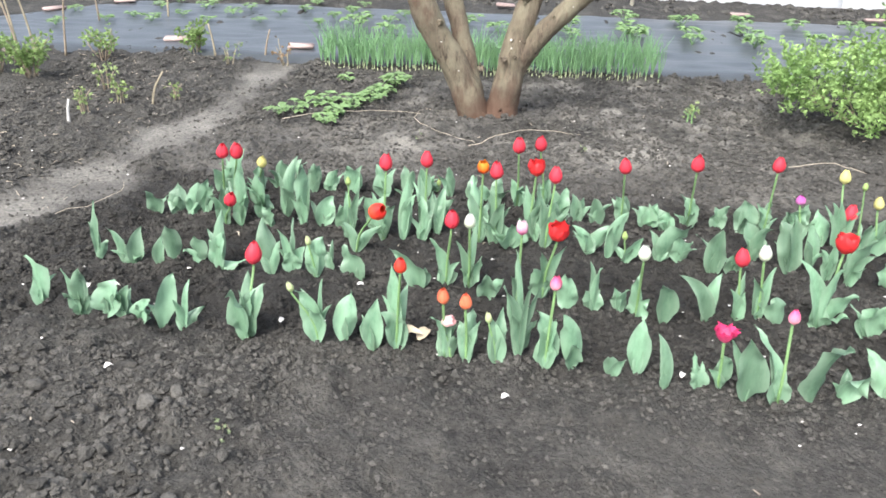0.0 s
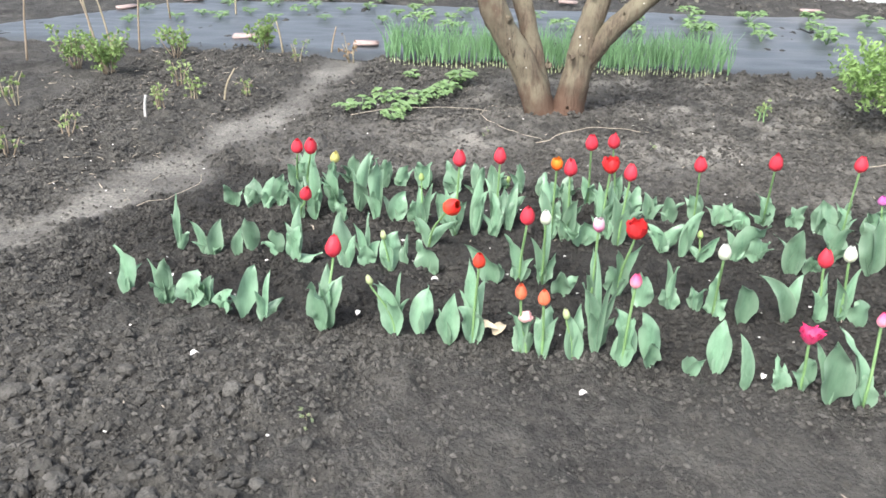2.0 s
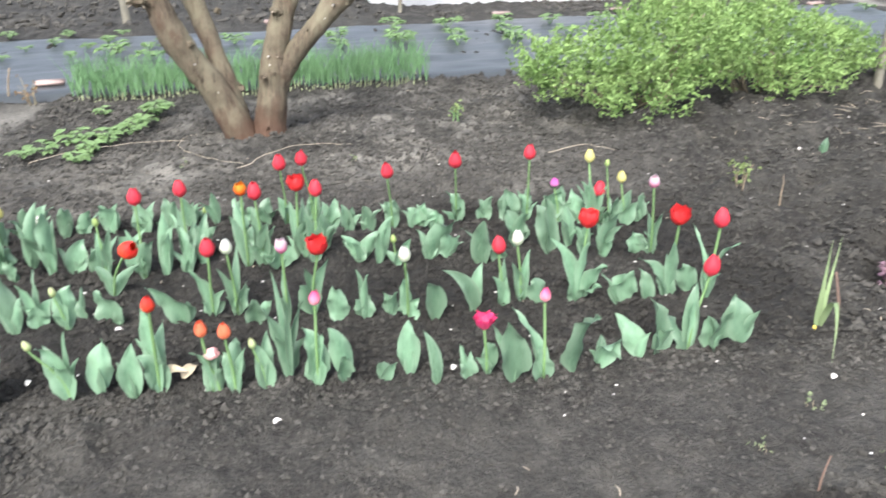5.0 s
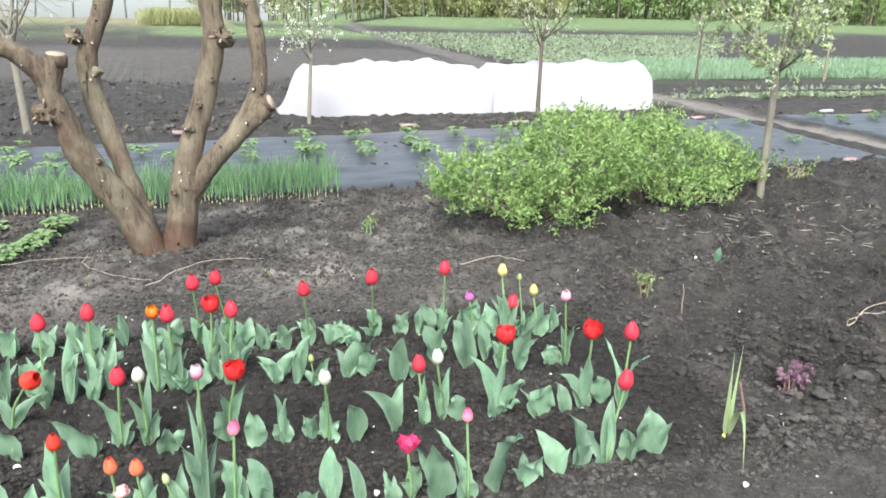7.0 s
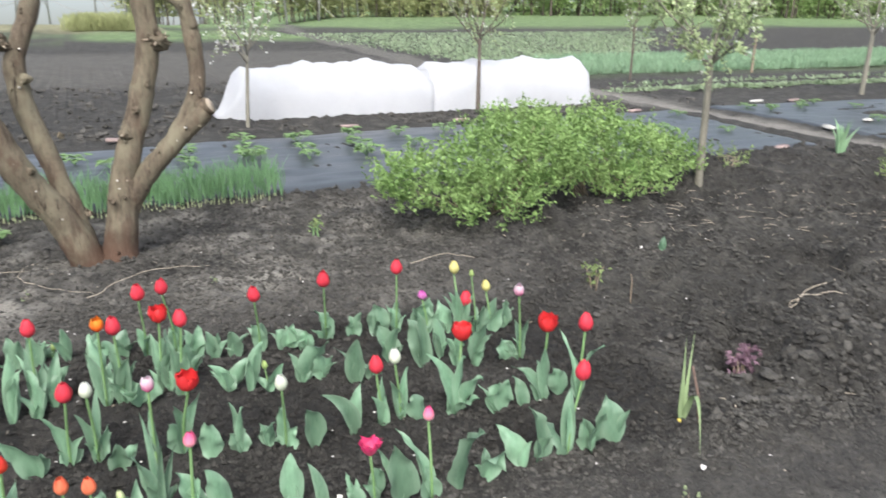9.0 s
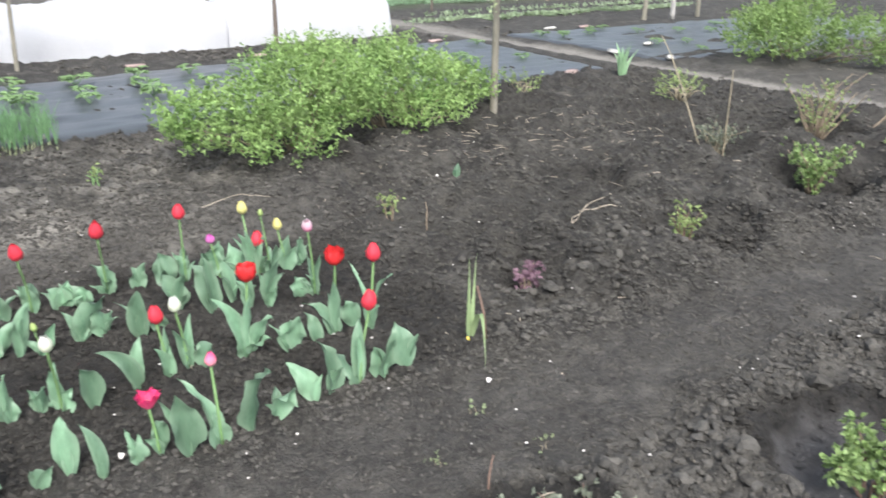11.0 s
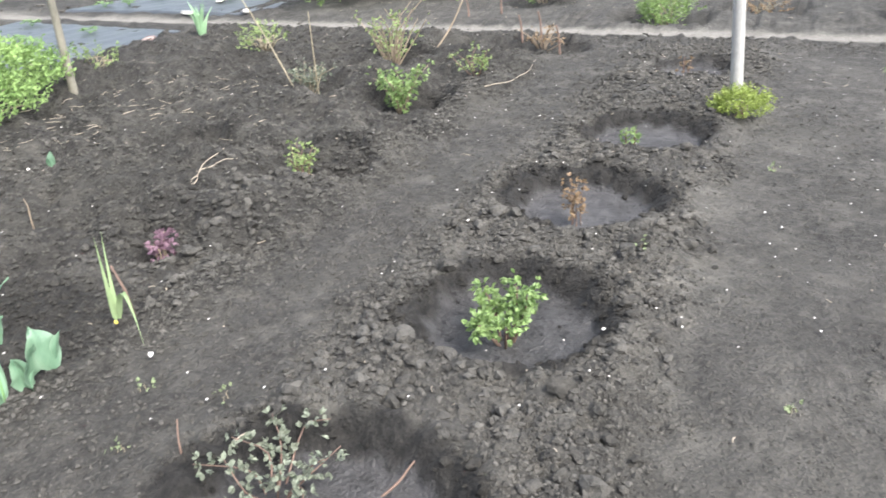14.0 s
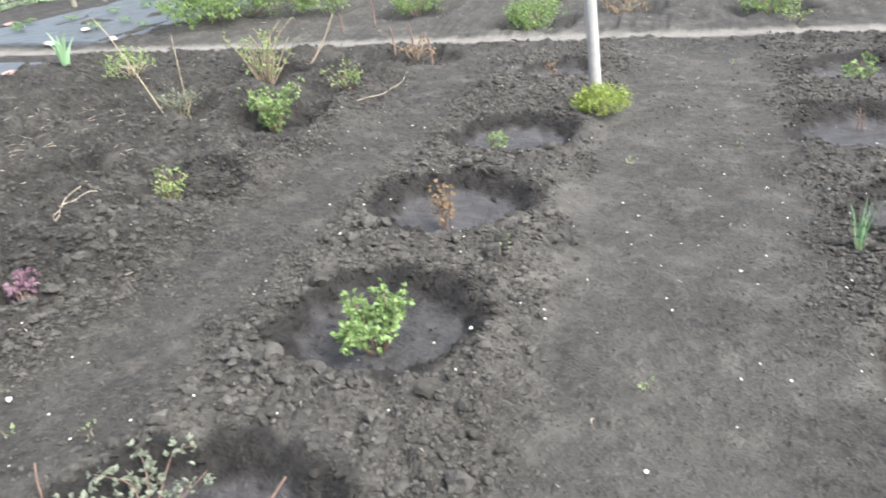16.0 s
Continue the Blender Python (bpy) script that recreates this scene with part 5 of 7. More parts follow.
BUSH_TEXT = "low spreading garden bush with bright spring-green leaves"
bush("spreading_bush", 2.88, 4.94, [(-0.40, -0.02, 0.22, 0.34, 0.28, 0.18), (-0.05, -0.12, 0.32, 0.36, 0.32, 0.27), (0.22, 0.02, 0.37, 0.34, 0.32, 0.29), (-0.15, -0.34, 0.14, 0.30, 0.22, 0.13), (0.46, 0.10, 0.27, 0.28, 0.30, 0.22), (-0.55, 0.15, 0.20, 0.22, 0.25, 0.16)], 14000, 0.032, BUSH_LEAF, BUSH_TEXT, seed=3, stems=26)
bush("spreading_bush", 3.98, 5.26, [(-0.30, 0.10, 0.35, 0.30, 0.32, 0.25), (0.05, 0.08, 0.33, 0.34, 0.34, 0.24), (0.42, 0.08, 0.25, 0.34, 0.30, 0.19), (0.78, 0.22, 0.20, 0.26, 0.26, 0.14), (0.10, -0.22, 0.14, 0.30, 0.22, 0.12), (0.10, 0.25, 0.47, 0.13, 0.13, 0.18)], 11500, 0.032, BUSH_LEAF, BUSH_TEXT, seed=4, stems=26)
bush("spreading_bush", 10.15, 5.7, [(-0.55, 0.05, 0.28, 0.50, 0.42, 0.28), (0.0, 0.0, 0.34, 0.55, 0.48, 0.36), (0.3, -0.75, 0.25, 0.45, 0.45, 0.25), (0.45, 0.5, 0.25, 0.45, 0.45, 0.25), (0.2, -1.3, 0.2, 0.35, 0.35, 0.2)], 13000, 0.042, DARK_BUSH_LEAF, "wide lush green bush beside the earth path", seed=5, stems=22)
bush("clipped_dwarf_bush", 5.50, 0.44, [(0, 0, 0.07, 0.15, 0.15, 0.07), (0.02, 0.02, 0.08, 0.12, 0.12, 0.06)], 3000, 0.018, OLIVE_LEAF, "small round clipped green bush at the foot of the post", seed=6, stems=10)
bush("young_bush", 9.10, 1.45, [(0, 0, 0.15, 0.24, 0.24, 0.14), (0.08, 0.12, 0.12, 0.2, 0.2, 0.1)], 2000, 0.030, DARK_BUSH_LEAF, "small green bush in a dug hollow", seed=7, stems=9)
bush("young_bush", 10.25, 3.10, [(0, 0, 0.14, 0.28, 0.28, 0.13)], 1700, 0.032, DARK_BUSH_LEAF, "small green bush in a dug hollow", seed=8, stems=9)
bush("young_bush", 9.50, -0.88, [(0, 0, 0.12, 0.26, 0.26, 0.13)], 1700, 0.032, DARK_BUSH_LEAF, "small green bush in a dug hollow", seed=9, stems=9)
bush("reddish_bush", 9.72, 0.56, [(0, 0, 0.10, 0.20, 0.20, 0.10)], 300, 0.034, RED_LEAF, "small bush with bronze-red young shoots", seed=10, stems=12, twig=PALE_CANE)
bush("small_weed", 8.42, -1.0, [(0, 0, 0.03, 0.07, 0.07, 0.035)], 90, 0.03, WEED_LEAF, "small light-green weed beside the path", "weed", seed=11, stems=3)


# ---- roses and shrubs in the dug beds ----
def shrub(name, x, y, canes, height, spread, leaves, leaf_size, material, label, category="rose bush", seed=1, cane=RED_CANE, low=0.3, cane_r=0.005, tilt=0.0):
    """A few canes that fan out from the foot, with leaves set along their upper part."""
    rng = random.Random(seed)
    root = thing(name, (x, y, level(x, y)), label, category)
    ends = []
    for k in range(canes):
        ang = 6.283 * (k + rng.random() * 0.7) / canes
        reach = spread * rng.uniform(0.3, 1.0)
        tip = Vector((reach * math.cos(ang) + tilt, reach * math.sin(ang), height * rng.uniform(0.6, 1.0)))
        mid = tip * 0.5 + Vector((rng.gauss(0, 0.12) * spread, rng.gauss(0, 0.12) * spread, 0.08 * height))
        line = curve_points([(0.02 * math.cos(ang), 0.02 * math.sin(ang), -0.02), tuple(mid), tuple(tip)], 3)
        part("cane", tube(line, [cane_r * (1 - 0.1 * i) for i in range(len(line))], 6), cane, root)
        ends.append(line)
    shape = ([], [])
    for k in range(int(1.8 * leaves)):
        line = rng.choice(ends)
        s = rng.uniform(low, 1.0) * (len(line) - 1)
        i = min(int(s), len(line) - 2)
        p = Vector(line[i]).lerp(Vector(line[i + 1]), s - i)
        out = any_way(rng, 0.3)
        tip = p + out * leaf_size * rng.uniform(0.4, 1.6)
        # a leaf of three to five leaflets
        for j in range(rng.choice((3, 3, 5))):
            w = (out + any_way(rng) * 0.9).normalized()
            size = leaf_size * rng.uniform(0.45, 1.0)
            small_leaf(tip, w, any_way(rng, 1.3), size, 0.62 * size, shape)
    if leaves:
        part("foliage", shape, material, root, smooth=False)
    return root


shrub("rose_bush", 2.70, 0.95, 11, 0.19, 0.165, 190, 0.029, ROSE_LEAF, "young rose bush with fresh green leaves in a watered hollow", seed=21, low=0.45)
shrub("rose_bush", 1.79, 1.27, 12, 0.16, 0.26, 100, 0.025, GREY_LEAF, "thin rose bush with greyish leaves in a watered hollow", seed=22, low=0.4, cane_r=0.0035)
shrub("rose_bush", 3.74, 0.98, 4, 0.22, 0.05, 44, 0.023, RED_LEAF, "spindly rose with bronze young leaves in a watered hollow", seed=23, low=0.25, cane_r=0.003)
shrub("rose_bush", 4.82, 0.97, 4, 0.15, 0.06, 36, 0.023, ROSE_LEAF, "small rose with few green leaves in a watered hollow", seed=24)
shrub("rose_bush", 6.45, 0.90, 4, 0.16, 0.05, 9, 0.028, RED_LEAF, "small rose with reddish shoots", seed=25)
shrub("rose_bush", 6.32, -1.18, 6, 0.20, 0.12, 40, 0.036, ROSE_LEAF, "young rose bush with fresh green leaves in a watered hollow", seed=26)
shrub("rose_cutting", 5.36, -1.02, 2, 0.14, 0.02, 2, 0.018, RED_LEAF, "bare red rose stem in a watered hollow", seed=27)
shrub("purple_seedling", 2.85, 2.57, 4, 0.17, 0.05, 34, 0.032, PURPLE_LEAF, "small plant with purple leaves in dry soil", "seedling", seed=28, cane=TWIG)
shrub("rose_bush", 3.90, 2.52, 8, 0.21, 0.10, 75, 0.022, WEED_LEAF, "small rose with dry canes and a few pale leaves", seed=29, low=0.2)
shrub("rose_bush", 5.40, 2.68, 12, 0.33, 0.22, 210, 0.034, ROSE_LEAF, "leafy rose bush with fresh green shoots", seed=30, low=0.2, cane=TWIG)
shrub("rose_bush", 5.52, 3.50, 10, 0.28, 0.26, 80, 0.030, GREY_LEAF, "sparse rose bush with pale grey-green leaves", seed=31, low=0.3, cane=PALE_CANE)
shrub("rose_bush", 6.68, 3.38, 22, 0.55, 0.36, 120, 0.030, WEED_LEAF, "tangled old rose with many dry canes", seed=32, low=0.2, cane=TWIG, cane_r=0.007)
shrub("rose_bush", 6.05, 2.36, 8, 0.20, 0.20, 60, 0.026, WEED_LEAF, "low rose with green and bronze leaves", seed=33)
shrub("rose_bush", 7.38, 2.25, 14, 0.20, 0.26, 34, 0.028, RED_LEAF, "low rose with thick red-brown canes cut short", seed=34, cane=TWIG, cane_r=0.006)
bush("dry_perennial", 6.72, 4.75, [(0, 0, 0.08, 0.26, 0.22, 0.09)], 420, 0.028, WEED_LEAF, "low clump of new leaves among dry brown stalks", "perennial", seed=35, stems=16, twig=PALE_CANE)
bush("dry_perennial", 5.55, 5.62, [(0, 0, 0.06, 0.20, 0.16, 0.07)], 260, 0.028, WEED_LEAF, "low clump of sprouting perennial beside a young tree", "perennial", seed=36, stems=8, twig=PALE_CANE)
shrub("small_weed", 2.74, 3.52, 4, 0.13, 0.06, 26, 0.022, WEED_LEAF, "small sprouting shrub in dug soil", "seedling", seed=37, cane=TWIG)
shrub("dry_stalk", 2.94, 3.45, 2, 0.15, 0.04, 0, 0.02, WEED_LEAF, "bare dry stalk standing in dug soil", "stalk", seed=38, cane=TWIG, cane_r=0.004)
shrub("small_weed", 1.66, 4.97, 4, 0.12, 0.06, 12, 0.026, WEED_LEAF, "small weed on trodden soil", "weed", seed=39, cane=TULIP_STEM)


def cane_stake(points, radius, label, material=PALE_CANE, name="bare_cane"):
    x, y = points[0][:2]
    root = thing(name, (x, y, level(x, y)), label, "cane")
    line = curve_points([(p[0] - x, p[1] - y, p[2]) for p in points], 4)
    part("cane_stem", tube(line, [radius * (1.1 - 0.5 * i / len(line)) for i in range(len(line))], 7, 0.1, random.Random(3)), material, root)


cane_stake([(5.42, 3.50, -0.02), (5.50, 3.72, 0.28), (5.66, 4.05, 0.62), (5.75, 4.25, 0.78)], 0.0055, "long bare cane leaning out of the rose bed")
cane_stake([(5.52, 3.42, -0.02), (5.51, 3.42, 0.35), (5.53, 3.44, 0.68)], 0.0045, "thin upright bare cane in the rose bed")
cane_stake([(6.75, 3.10, -0.02), (6.95, 2.95, 0.25), (7.05, 2.85, 0.5)], 0.008, "dry cane leaning in the rose bed", TWIG)
for k, (sx, sy, sh) in enumerate(((7.42, 2.45, 0.24), (7.45, 2.28, 0.30), (7.40, 2.10, 0.26), (9.0, 3.6, 0.22), (9.1, 3.25, 0.34))):
    cane_stake([(sx, sy, -0.02), (sx + 0.02, sy + 0.02, sh * 0.6), (sx + 0.01, sy + 0.04, sh)], 0.010, "short cut cane of an old rose", RED_CANE)
cane_stake([(1.87, 1.03, -0.02), (1.93, 0.98, 0.02), (2.00, 0.96, 0.045), (2.07, 0.91, 0.08)], 0.004, "red-brown rose cane arching over a hollow", RED_CANE)
cane_stake([(1.78, 1.56, -0.02), (1.79, 1.57, 0.04), (1.81, 1.58, 0.09)], 0.0035, "short red-brown rose cane", RED_CANE)


def sword_plant(name, x, y, leaves, height, width, spread, material, label, category, seed, foot=None):
    rng = random.Random(seed)
    root = thing(name, (x, y, level(x, y)), label, category)
    for k in range(leaves):
        ang = 6.283 * k / leaves + rng.uniform(-0.5, 0.5)
        h = height * rng.uniform(0.6, 1.0)
        out = spread * rng.uniform(0.2, 1.0)
        tip = (out * math.cos(ang), out * math.sin(ang), h)
        part("leaf", blade((0.012 * math.cos(ang), 0.012 * math.sin(ang), -0.01), (0.25 * tip[0], 0.25 * tip[1], 0.65 * h), tip, width * rng.uniform(0.8, 1.1), (1, rng.uniform(-0.6, 0.6), 0), 0.5, 0.0, rng, 7, 2, 0.45), material, root)
    if foot:
        part("foot", tube([(0, 0, -0.02), (0, 0, 0.04)], [0.014, 0.010], 8), foot, root)
    return root


sword_plant("iris", 6.95, 5.62, 14, 0.36, 0.048, 0.15, IRIS_LEAF, "clump of light-green iris leaves at the bed's edge", "iris", 41)
sword_plant("onion", 3.58, -0.70, 10, 0.28, 0.010, 0.10, ONION_LEAF, "single onion plant with thin blue-green leaves", "onion", 42, ONION_FOOT)


def tall_sprout():
    x, y = 2.28, 2.26
    root = thing("gladiolus", (x, y, level(x, y)), "tall gladiolus sprout with yellowing sword leaves, one broken over", "gladiolus")
    part("leaf", blade((-0.008, 0.0, -0.01), (-0.004, 0.012, 0.17), (0.020, 0.045, 0.31), 0.018, (1, -0.6, 0), 0.5, 0, random.Random(1), 10, 2, 0.4), YELLOWING_LEAF, root)
    part("leaf", blade((0.006, 0.004, -0.01), (0.014, 0.010, 0.18), (0.055, 0.045, 0.32), 0.015, (1, -0.6, 0), 0.5, 0, random.Random(2), 10, 2, 0.4), YELLOWING_LEAF, root)
    part("leaf", blade((0.004, -0.004, 0.0), (0.012, -0.05, 0.26), (-0.12, -0.23, 0.012), 0.020, (0.8, -0.5, 0.2), 0.5, 0, random.Random(3), 12, 2, 0.5), YELLOWING_LEAF, root)
    part("dry_stalk", tube([(0.05, -0.03, -0.01), (0.048, -0.012, 0.10), (0.035, 0.015, 0.20)], [0.005, 0.005, 0.004], 6), RED_CANE, root, "dry brown stalk")
    part("shoot_tip", tube([(-0.02, -0.006, -0.01), (-0.02, -0.006, 0.008), (-0.024, -0.008, 0.014)], [0.006, 0.007, 0.003], 8), YELLOW_TIP, root, "yellow shoot at the foot")


tall_sprout()


def blue_leaf():
    x, y = 3.45, 3.85
    root = thing("sprout", (x, y, level(x, y)), "single blue-green sprouting leaf in dug soil", "sprout")
    part("leaf", blade((0, 0, -0.01), (0.0, 0.0, 0.06), (0.015, 0.01, 0.085), 0.045, (0.9, -0.4, 0), 0.5, 0.03, random.Random(8)), TULIP_LEAF, root)
    part("leaf", blade((0, 0, -0.01), (-0.02, 0.0, 0.05), (-0.035, -0.01, 0.055), 0.030, (0.9, -0.4, 0), 0.5, 0.03, random.Random(9)), TULIP_LEAF, root)


blue_leaf()


# ---- post ----
def post():
    x, y = 5.63, 0.48
    root = thing("post", (x, y, level(x, y)), "upright grey-white pipe post in the soil", "post")
    rng = random.Random(2)
    part("shaft", tube([(0, 0.065 * (0.12 * i - 0.3), -0.3 + 0.12 * i) for i in range(22)], [0.037 * (1 + rng.uniform(-0.02, 0.02)) for _ in range(22)], 18), PIPE, root)


post()


# ---- onions behind the apple tree ----
def onion_rows():
    rng = random.Random(12)
    leaves = []
    bottoms = []
    for row_y, count in ((6.08, 104), (6.20, 98), (6.34, 90)):
        for k in range(count):
            x, y = -0.78 + 2.48 * (k + rng.random() * 0.8) / count, row_y + rng.gauss(0, 0.02)
            z = level(x, y)
            h0 = rng.uniform(0.19, 0.32)
            bottoms.append(tube([(x, y, z - 0.01), (x, y, z + rng.uniform(0.015, 0.04))], [0.0045, 0.004], 5))
            for j in range(rng.randint(4, 6)):
                w = Vector((rng.gauss(0, 0.12), rng.gauss(0, 0.08), 1)).normalized()
                h = h0 * rng.uniform(0.7, 1.0)
                mid = Vector((x, y, z + 0.04)) + w * (0.5 * h)
                tip = mid + (w + Vector((rng.gauss(0, 0.28), rng.gauss(0, 0.28), 0))) * (0.5 * h)
                leaves.append(tube([(x, y, z + 0.04), mid, tip], [0.0030, 0.0033, 0.0010], 4, cap=False))
    root = thing("onion_row", (0, 0, 0), "dense rows of young green onions with white feet", "onions", kind="stuff")
    part("leaves", joined(leaves), ONION_LEAF, root)
    part("onion_feet", joined(bottoms), ONION_FOOT, root, "whitish lower stalks")


onion_rows()


# ---- strawberries ----
def strawberry(seed, size=1.0, leaves=9):
    """The leaves of one strawberry plant, each of three round leaflets on a stalk."""
    rng = random.Random(seed)
    stalks, blades = [], []
    for k in range(leaves):
        ang = 6.283 * k / leaves + rng.uniform(-0.4, 0.4)
        reach, h = size * rng.uniform(0.02, 0.095), size * rng.uniform(0.03, 0.075)
        tip = Vector((reach * math.cos(ang), reach * math.sin(ang), h))
        stalks.append(tube([(0, 0, -0.005), tuple(tip * 0.6 + Vector((0, 0, 0.2 * h))), tuple(tip)], [0.002, 0.002, 0.0015], 4, cap=False))
        three = []
        for j in (-1, 0, 1):
            w = Vector((math.cos(ang + 1.1 * j), math.sin(ang + 1.1 * j), rng.uniform(-0.25, 0.15)))
            length = size * rng.uniform(0.048, 0.066)
            three.append(blade(tip, tip + w * (0.55 * length) + Vector((0, 0, 0.010)), tip + w * length, length * 0.9, (-w.y, w.x, 0), 0.35, 0.03, rng, 4, 2, 0.7))
        blades.append(joined(three))
    return joined(stalks), blades


BERRY_MESHES = []
for s in range(6):
    tuft, blades = strawberry(s, 1.0, 8 + s % 4)
    BERRY_MESHES.append([("stalk_tuft", mesh_of("stalk_tuft", *tuft, TULIP_STEM))] + [("leaf", mesh_of("leaf", *b, BERRY_LEAF)) for b in blades])


def strawberry_plant(x, y, z, size, turn, k, label, group):
    root = thing("strawberry_plant", (x, y, z), label, "strawberry", group, turn)
    root.scale = (size, size, size)
    for name, data in BERRY_MESHES[k % 6]:
        ob = new(name, data)
        ob.parent = root


rng = random.Random(31)
for k, (sx, sy) in enumerate(((-0.80, 4.78), (-0.72, 4.88), (-0.50, 4.68), (-0.47, 4.82), (-0.38, 4.95), (-0.60, 5.10), (-0.42, 5.06), (-0.30, 5.18), (-0.24, 5.40), (-0.18, 5.58), (-0.55, 5.72), (-0.28, 5.29))):
    strawberry_plant(sx, sy, level(sx, sy), rng.uniform(0.6, 1.05), rng.uniform(0, 360), k, "strawberry plant with light-green leaves on bare soil", "strawberries by the apple tree")


# ---- black mulch film with strawberries, bricks along its edges ----
def film_sheet(corners, label, seed):
    """A sheet over four corners (front left, front right, back right, back left), with slack wrinkles and a buried edge."""
    nu, nv = 150, 50
    u, v = np.meshgrid(np.linspace(0, 1, nu), np.linspace(0, 1, nv))
    a, b, c, d = (np.array(p) for p in corners)
    p = (a * (1 - u[..., None]) + b * u[..., None]) * (1 - v[..., None]) + (d * (1 - u[..., None]) + c * u[..., None]) * v[..., None]
    x, y = p[..., 0], p[..., 1]
    edge = np.minimum(np.minimum(u, 1 - u) * 11, np.minimum(v, 1 - v) * 3)
    y = y + 0.05 * bumps(x, y * 0 + seed, 0.9, 40) * (1 - step(edge, 0, 0.4))
    z = 0.035 + 0.010 * bumps(x, y * 2.5, 0.5, 41) + 0.006 * bumps(x * 0.6, y * 3, 0.14, 42) + 0.004 * bumps(x * 3, y, 0.12, 43) - 0.045 * (1 - step(edge, 0.0, 0.10))
    verts = np.column_stack([x.ravel(), y.ravel(), z.ravel()])
    i = (np.arange(nv - 1)[:, None] * nu + np.arange(nu - 1)).ravel()
    ob = new("mulch_film", mesh_of("mulch_film", verts.tolist(), np.column_stack([i, i + 1, i + nu + 1, i + nu]).tolist(), FILM))
    tagged(ob, label, "mulch film")


film_sheet([(-4.70, 6.20), (7.62, 6.36), (7.85, 9.26), (-3.05, 8.45)], "long sheet of dark mulch film with strawberries planted through it", 1)
film_sheet([(8.62, 6.25), (15.8, 6.3), (15.6, 9.0), (8.66, 9.42)], "second sheet of dark mulch film beyond the path", 2)
rng = random.Random(77)
FILM_LEFT = [
    (-3.20, 7.01), (-3.33, 7.66), (-2.88, 7.27), (-2.73, 7.51), (-2.66, 8.02), (-2.51, 7.36), (-2.61, 8.37), (-2.34, 7.69), (-2.26, 8.12), (-2.04, 7.46), (-2.23, 8.40), (-1.93, 7.88),
    (-1.82, 8.12), (-1.58, 7.49), (-1.78, 8.60), (-1.49, 7.92), (-1.31, 8.18), (-1.06, 7.55), (-1.25, 8.61), (-0.98, 7.92), (-0.85, 8.20), (-0.78, 8.62), (-0.45, 7.83), (-0.34, 8.16),
]
FILM_MIDDLE = [
    (-0.72, 7.62), (-0.40, 7.32), (0.28, 7.94), (0.56, 7.63), (1.24, 7.92), (1.21, 7.50), (1.84, 8.45), (1.81, 7.85), (1.76, 7.52), (2.39, 8.39), (2.31, 7.80), (2.27, 7.45), (2.99, 8.52), (2.90, 7.90), (2.82, 7.45), (3.5, 8.4), (3.45, 7.8),
    (4.1, 8.5), (4.7, 8.45), (5.2, 8.5),
]
FILM_RIGHT = [(6.51, 7.77), (6.47, 7.48), (7.16, 7.37), (7.52, 8.65), (6.38, 8.52), (6.31, 8.03), (5.75, 8.60), (6.00, 7.31)]
FILM_FAR = [(8.92, 8.88), (9.10, 8.62), (9.70, 8.66), (10.03, 8.94), (9.62, 7.34), (10.35, 9.03), (10.45, 8.39), (10.14, 7.23), (11.08, 8.12), (11.59, 7.90), (9.64, 6.62), (10.9, 7.0), (11.7, 7.1), (12.4, 8.4), (12.5, 7.5), (13.3, 8.2), (10.6, 6.7), (13.2, 7.3)]
for places, size in ((FILM_LEFT, 0.68), (FILM_MIDDLE, 1.15), (FILM_RIGHT, 0.95), (FILM_FAR, 0.9)):
    for sx, sy in places:
        strawberry_plant(sx, sy, 0.036, size * rng.uniform(0.85, 1.15), rng.uniform(0, 360), rng.randrange(6), "strawberry plant growing through a hole in the film", "strawberries in the film")


def rounded_block(length, width, height, seed, wear=0.012):
    """A worn block with chamfered, slightly crooked edges, standing on z = 0."""
    bm = bmesh.new()
    bmesh.ops.create_cube(bm, size=1.0)
    bmesh.ops.scale(bm, vec=(length, width, height), verts=bm.verts)
    bmesh.ops.bevel(bm, geom=bm.edges[:], offset=wear, segments=2, affect="EDGES")
    r = random.Random(seed)
    for v in bm.verts:
        v.co += Vector((r.uniform(-1, 1), r.uniform(-1, 1), r.uniform(-1, 1))) * 0.004
        v.co.z += height / 2
    bm.verts.ensure_lookup_table()
    shape = [tuple(v.co) for v in bm.verts], [tuple(v.index for v in f.verts) for f in bm.faces]
    bm.free()
    return shape


def brick(x, y, turn, stone=False, size=1.0, z=None):
    k = int(abs(x * 97 + y * 31) * 10) % 1000
    shape = rounded_block(0.20 * size, 0.09 * size, 0.034 * size, k, 0.02 if stone else 0.008)
    ob = new("stone" if stone else "brick", mesh_of("stone" if stone else "brick", *shape, PALE_STONE if stone else BRICK))
    ob.matrix_world = pose(x, y, (0.034 if z is None else z), random.Random(k).uniform(-3, 3), random.Random(k + 1).uniform(-3, 3), turn)
    tagged(ob, "pale stone holding down the film edge" if stone else "pinkish-white brick lying on the film edge", "stone" if stone else "brick", "weights on the film")


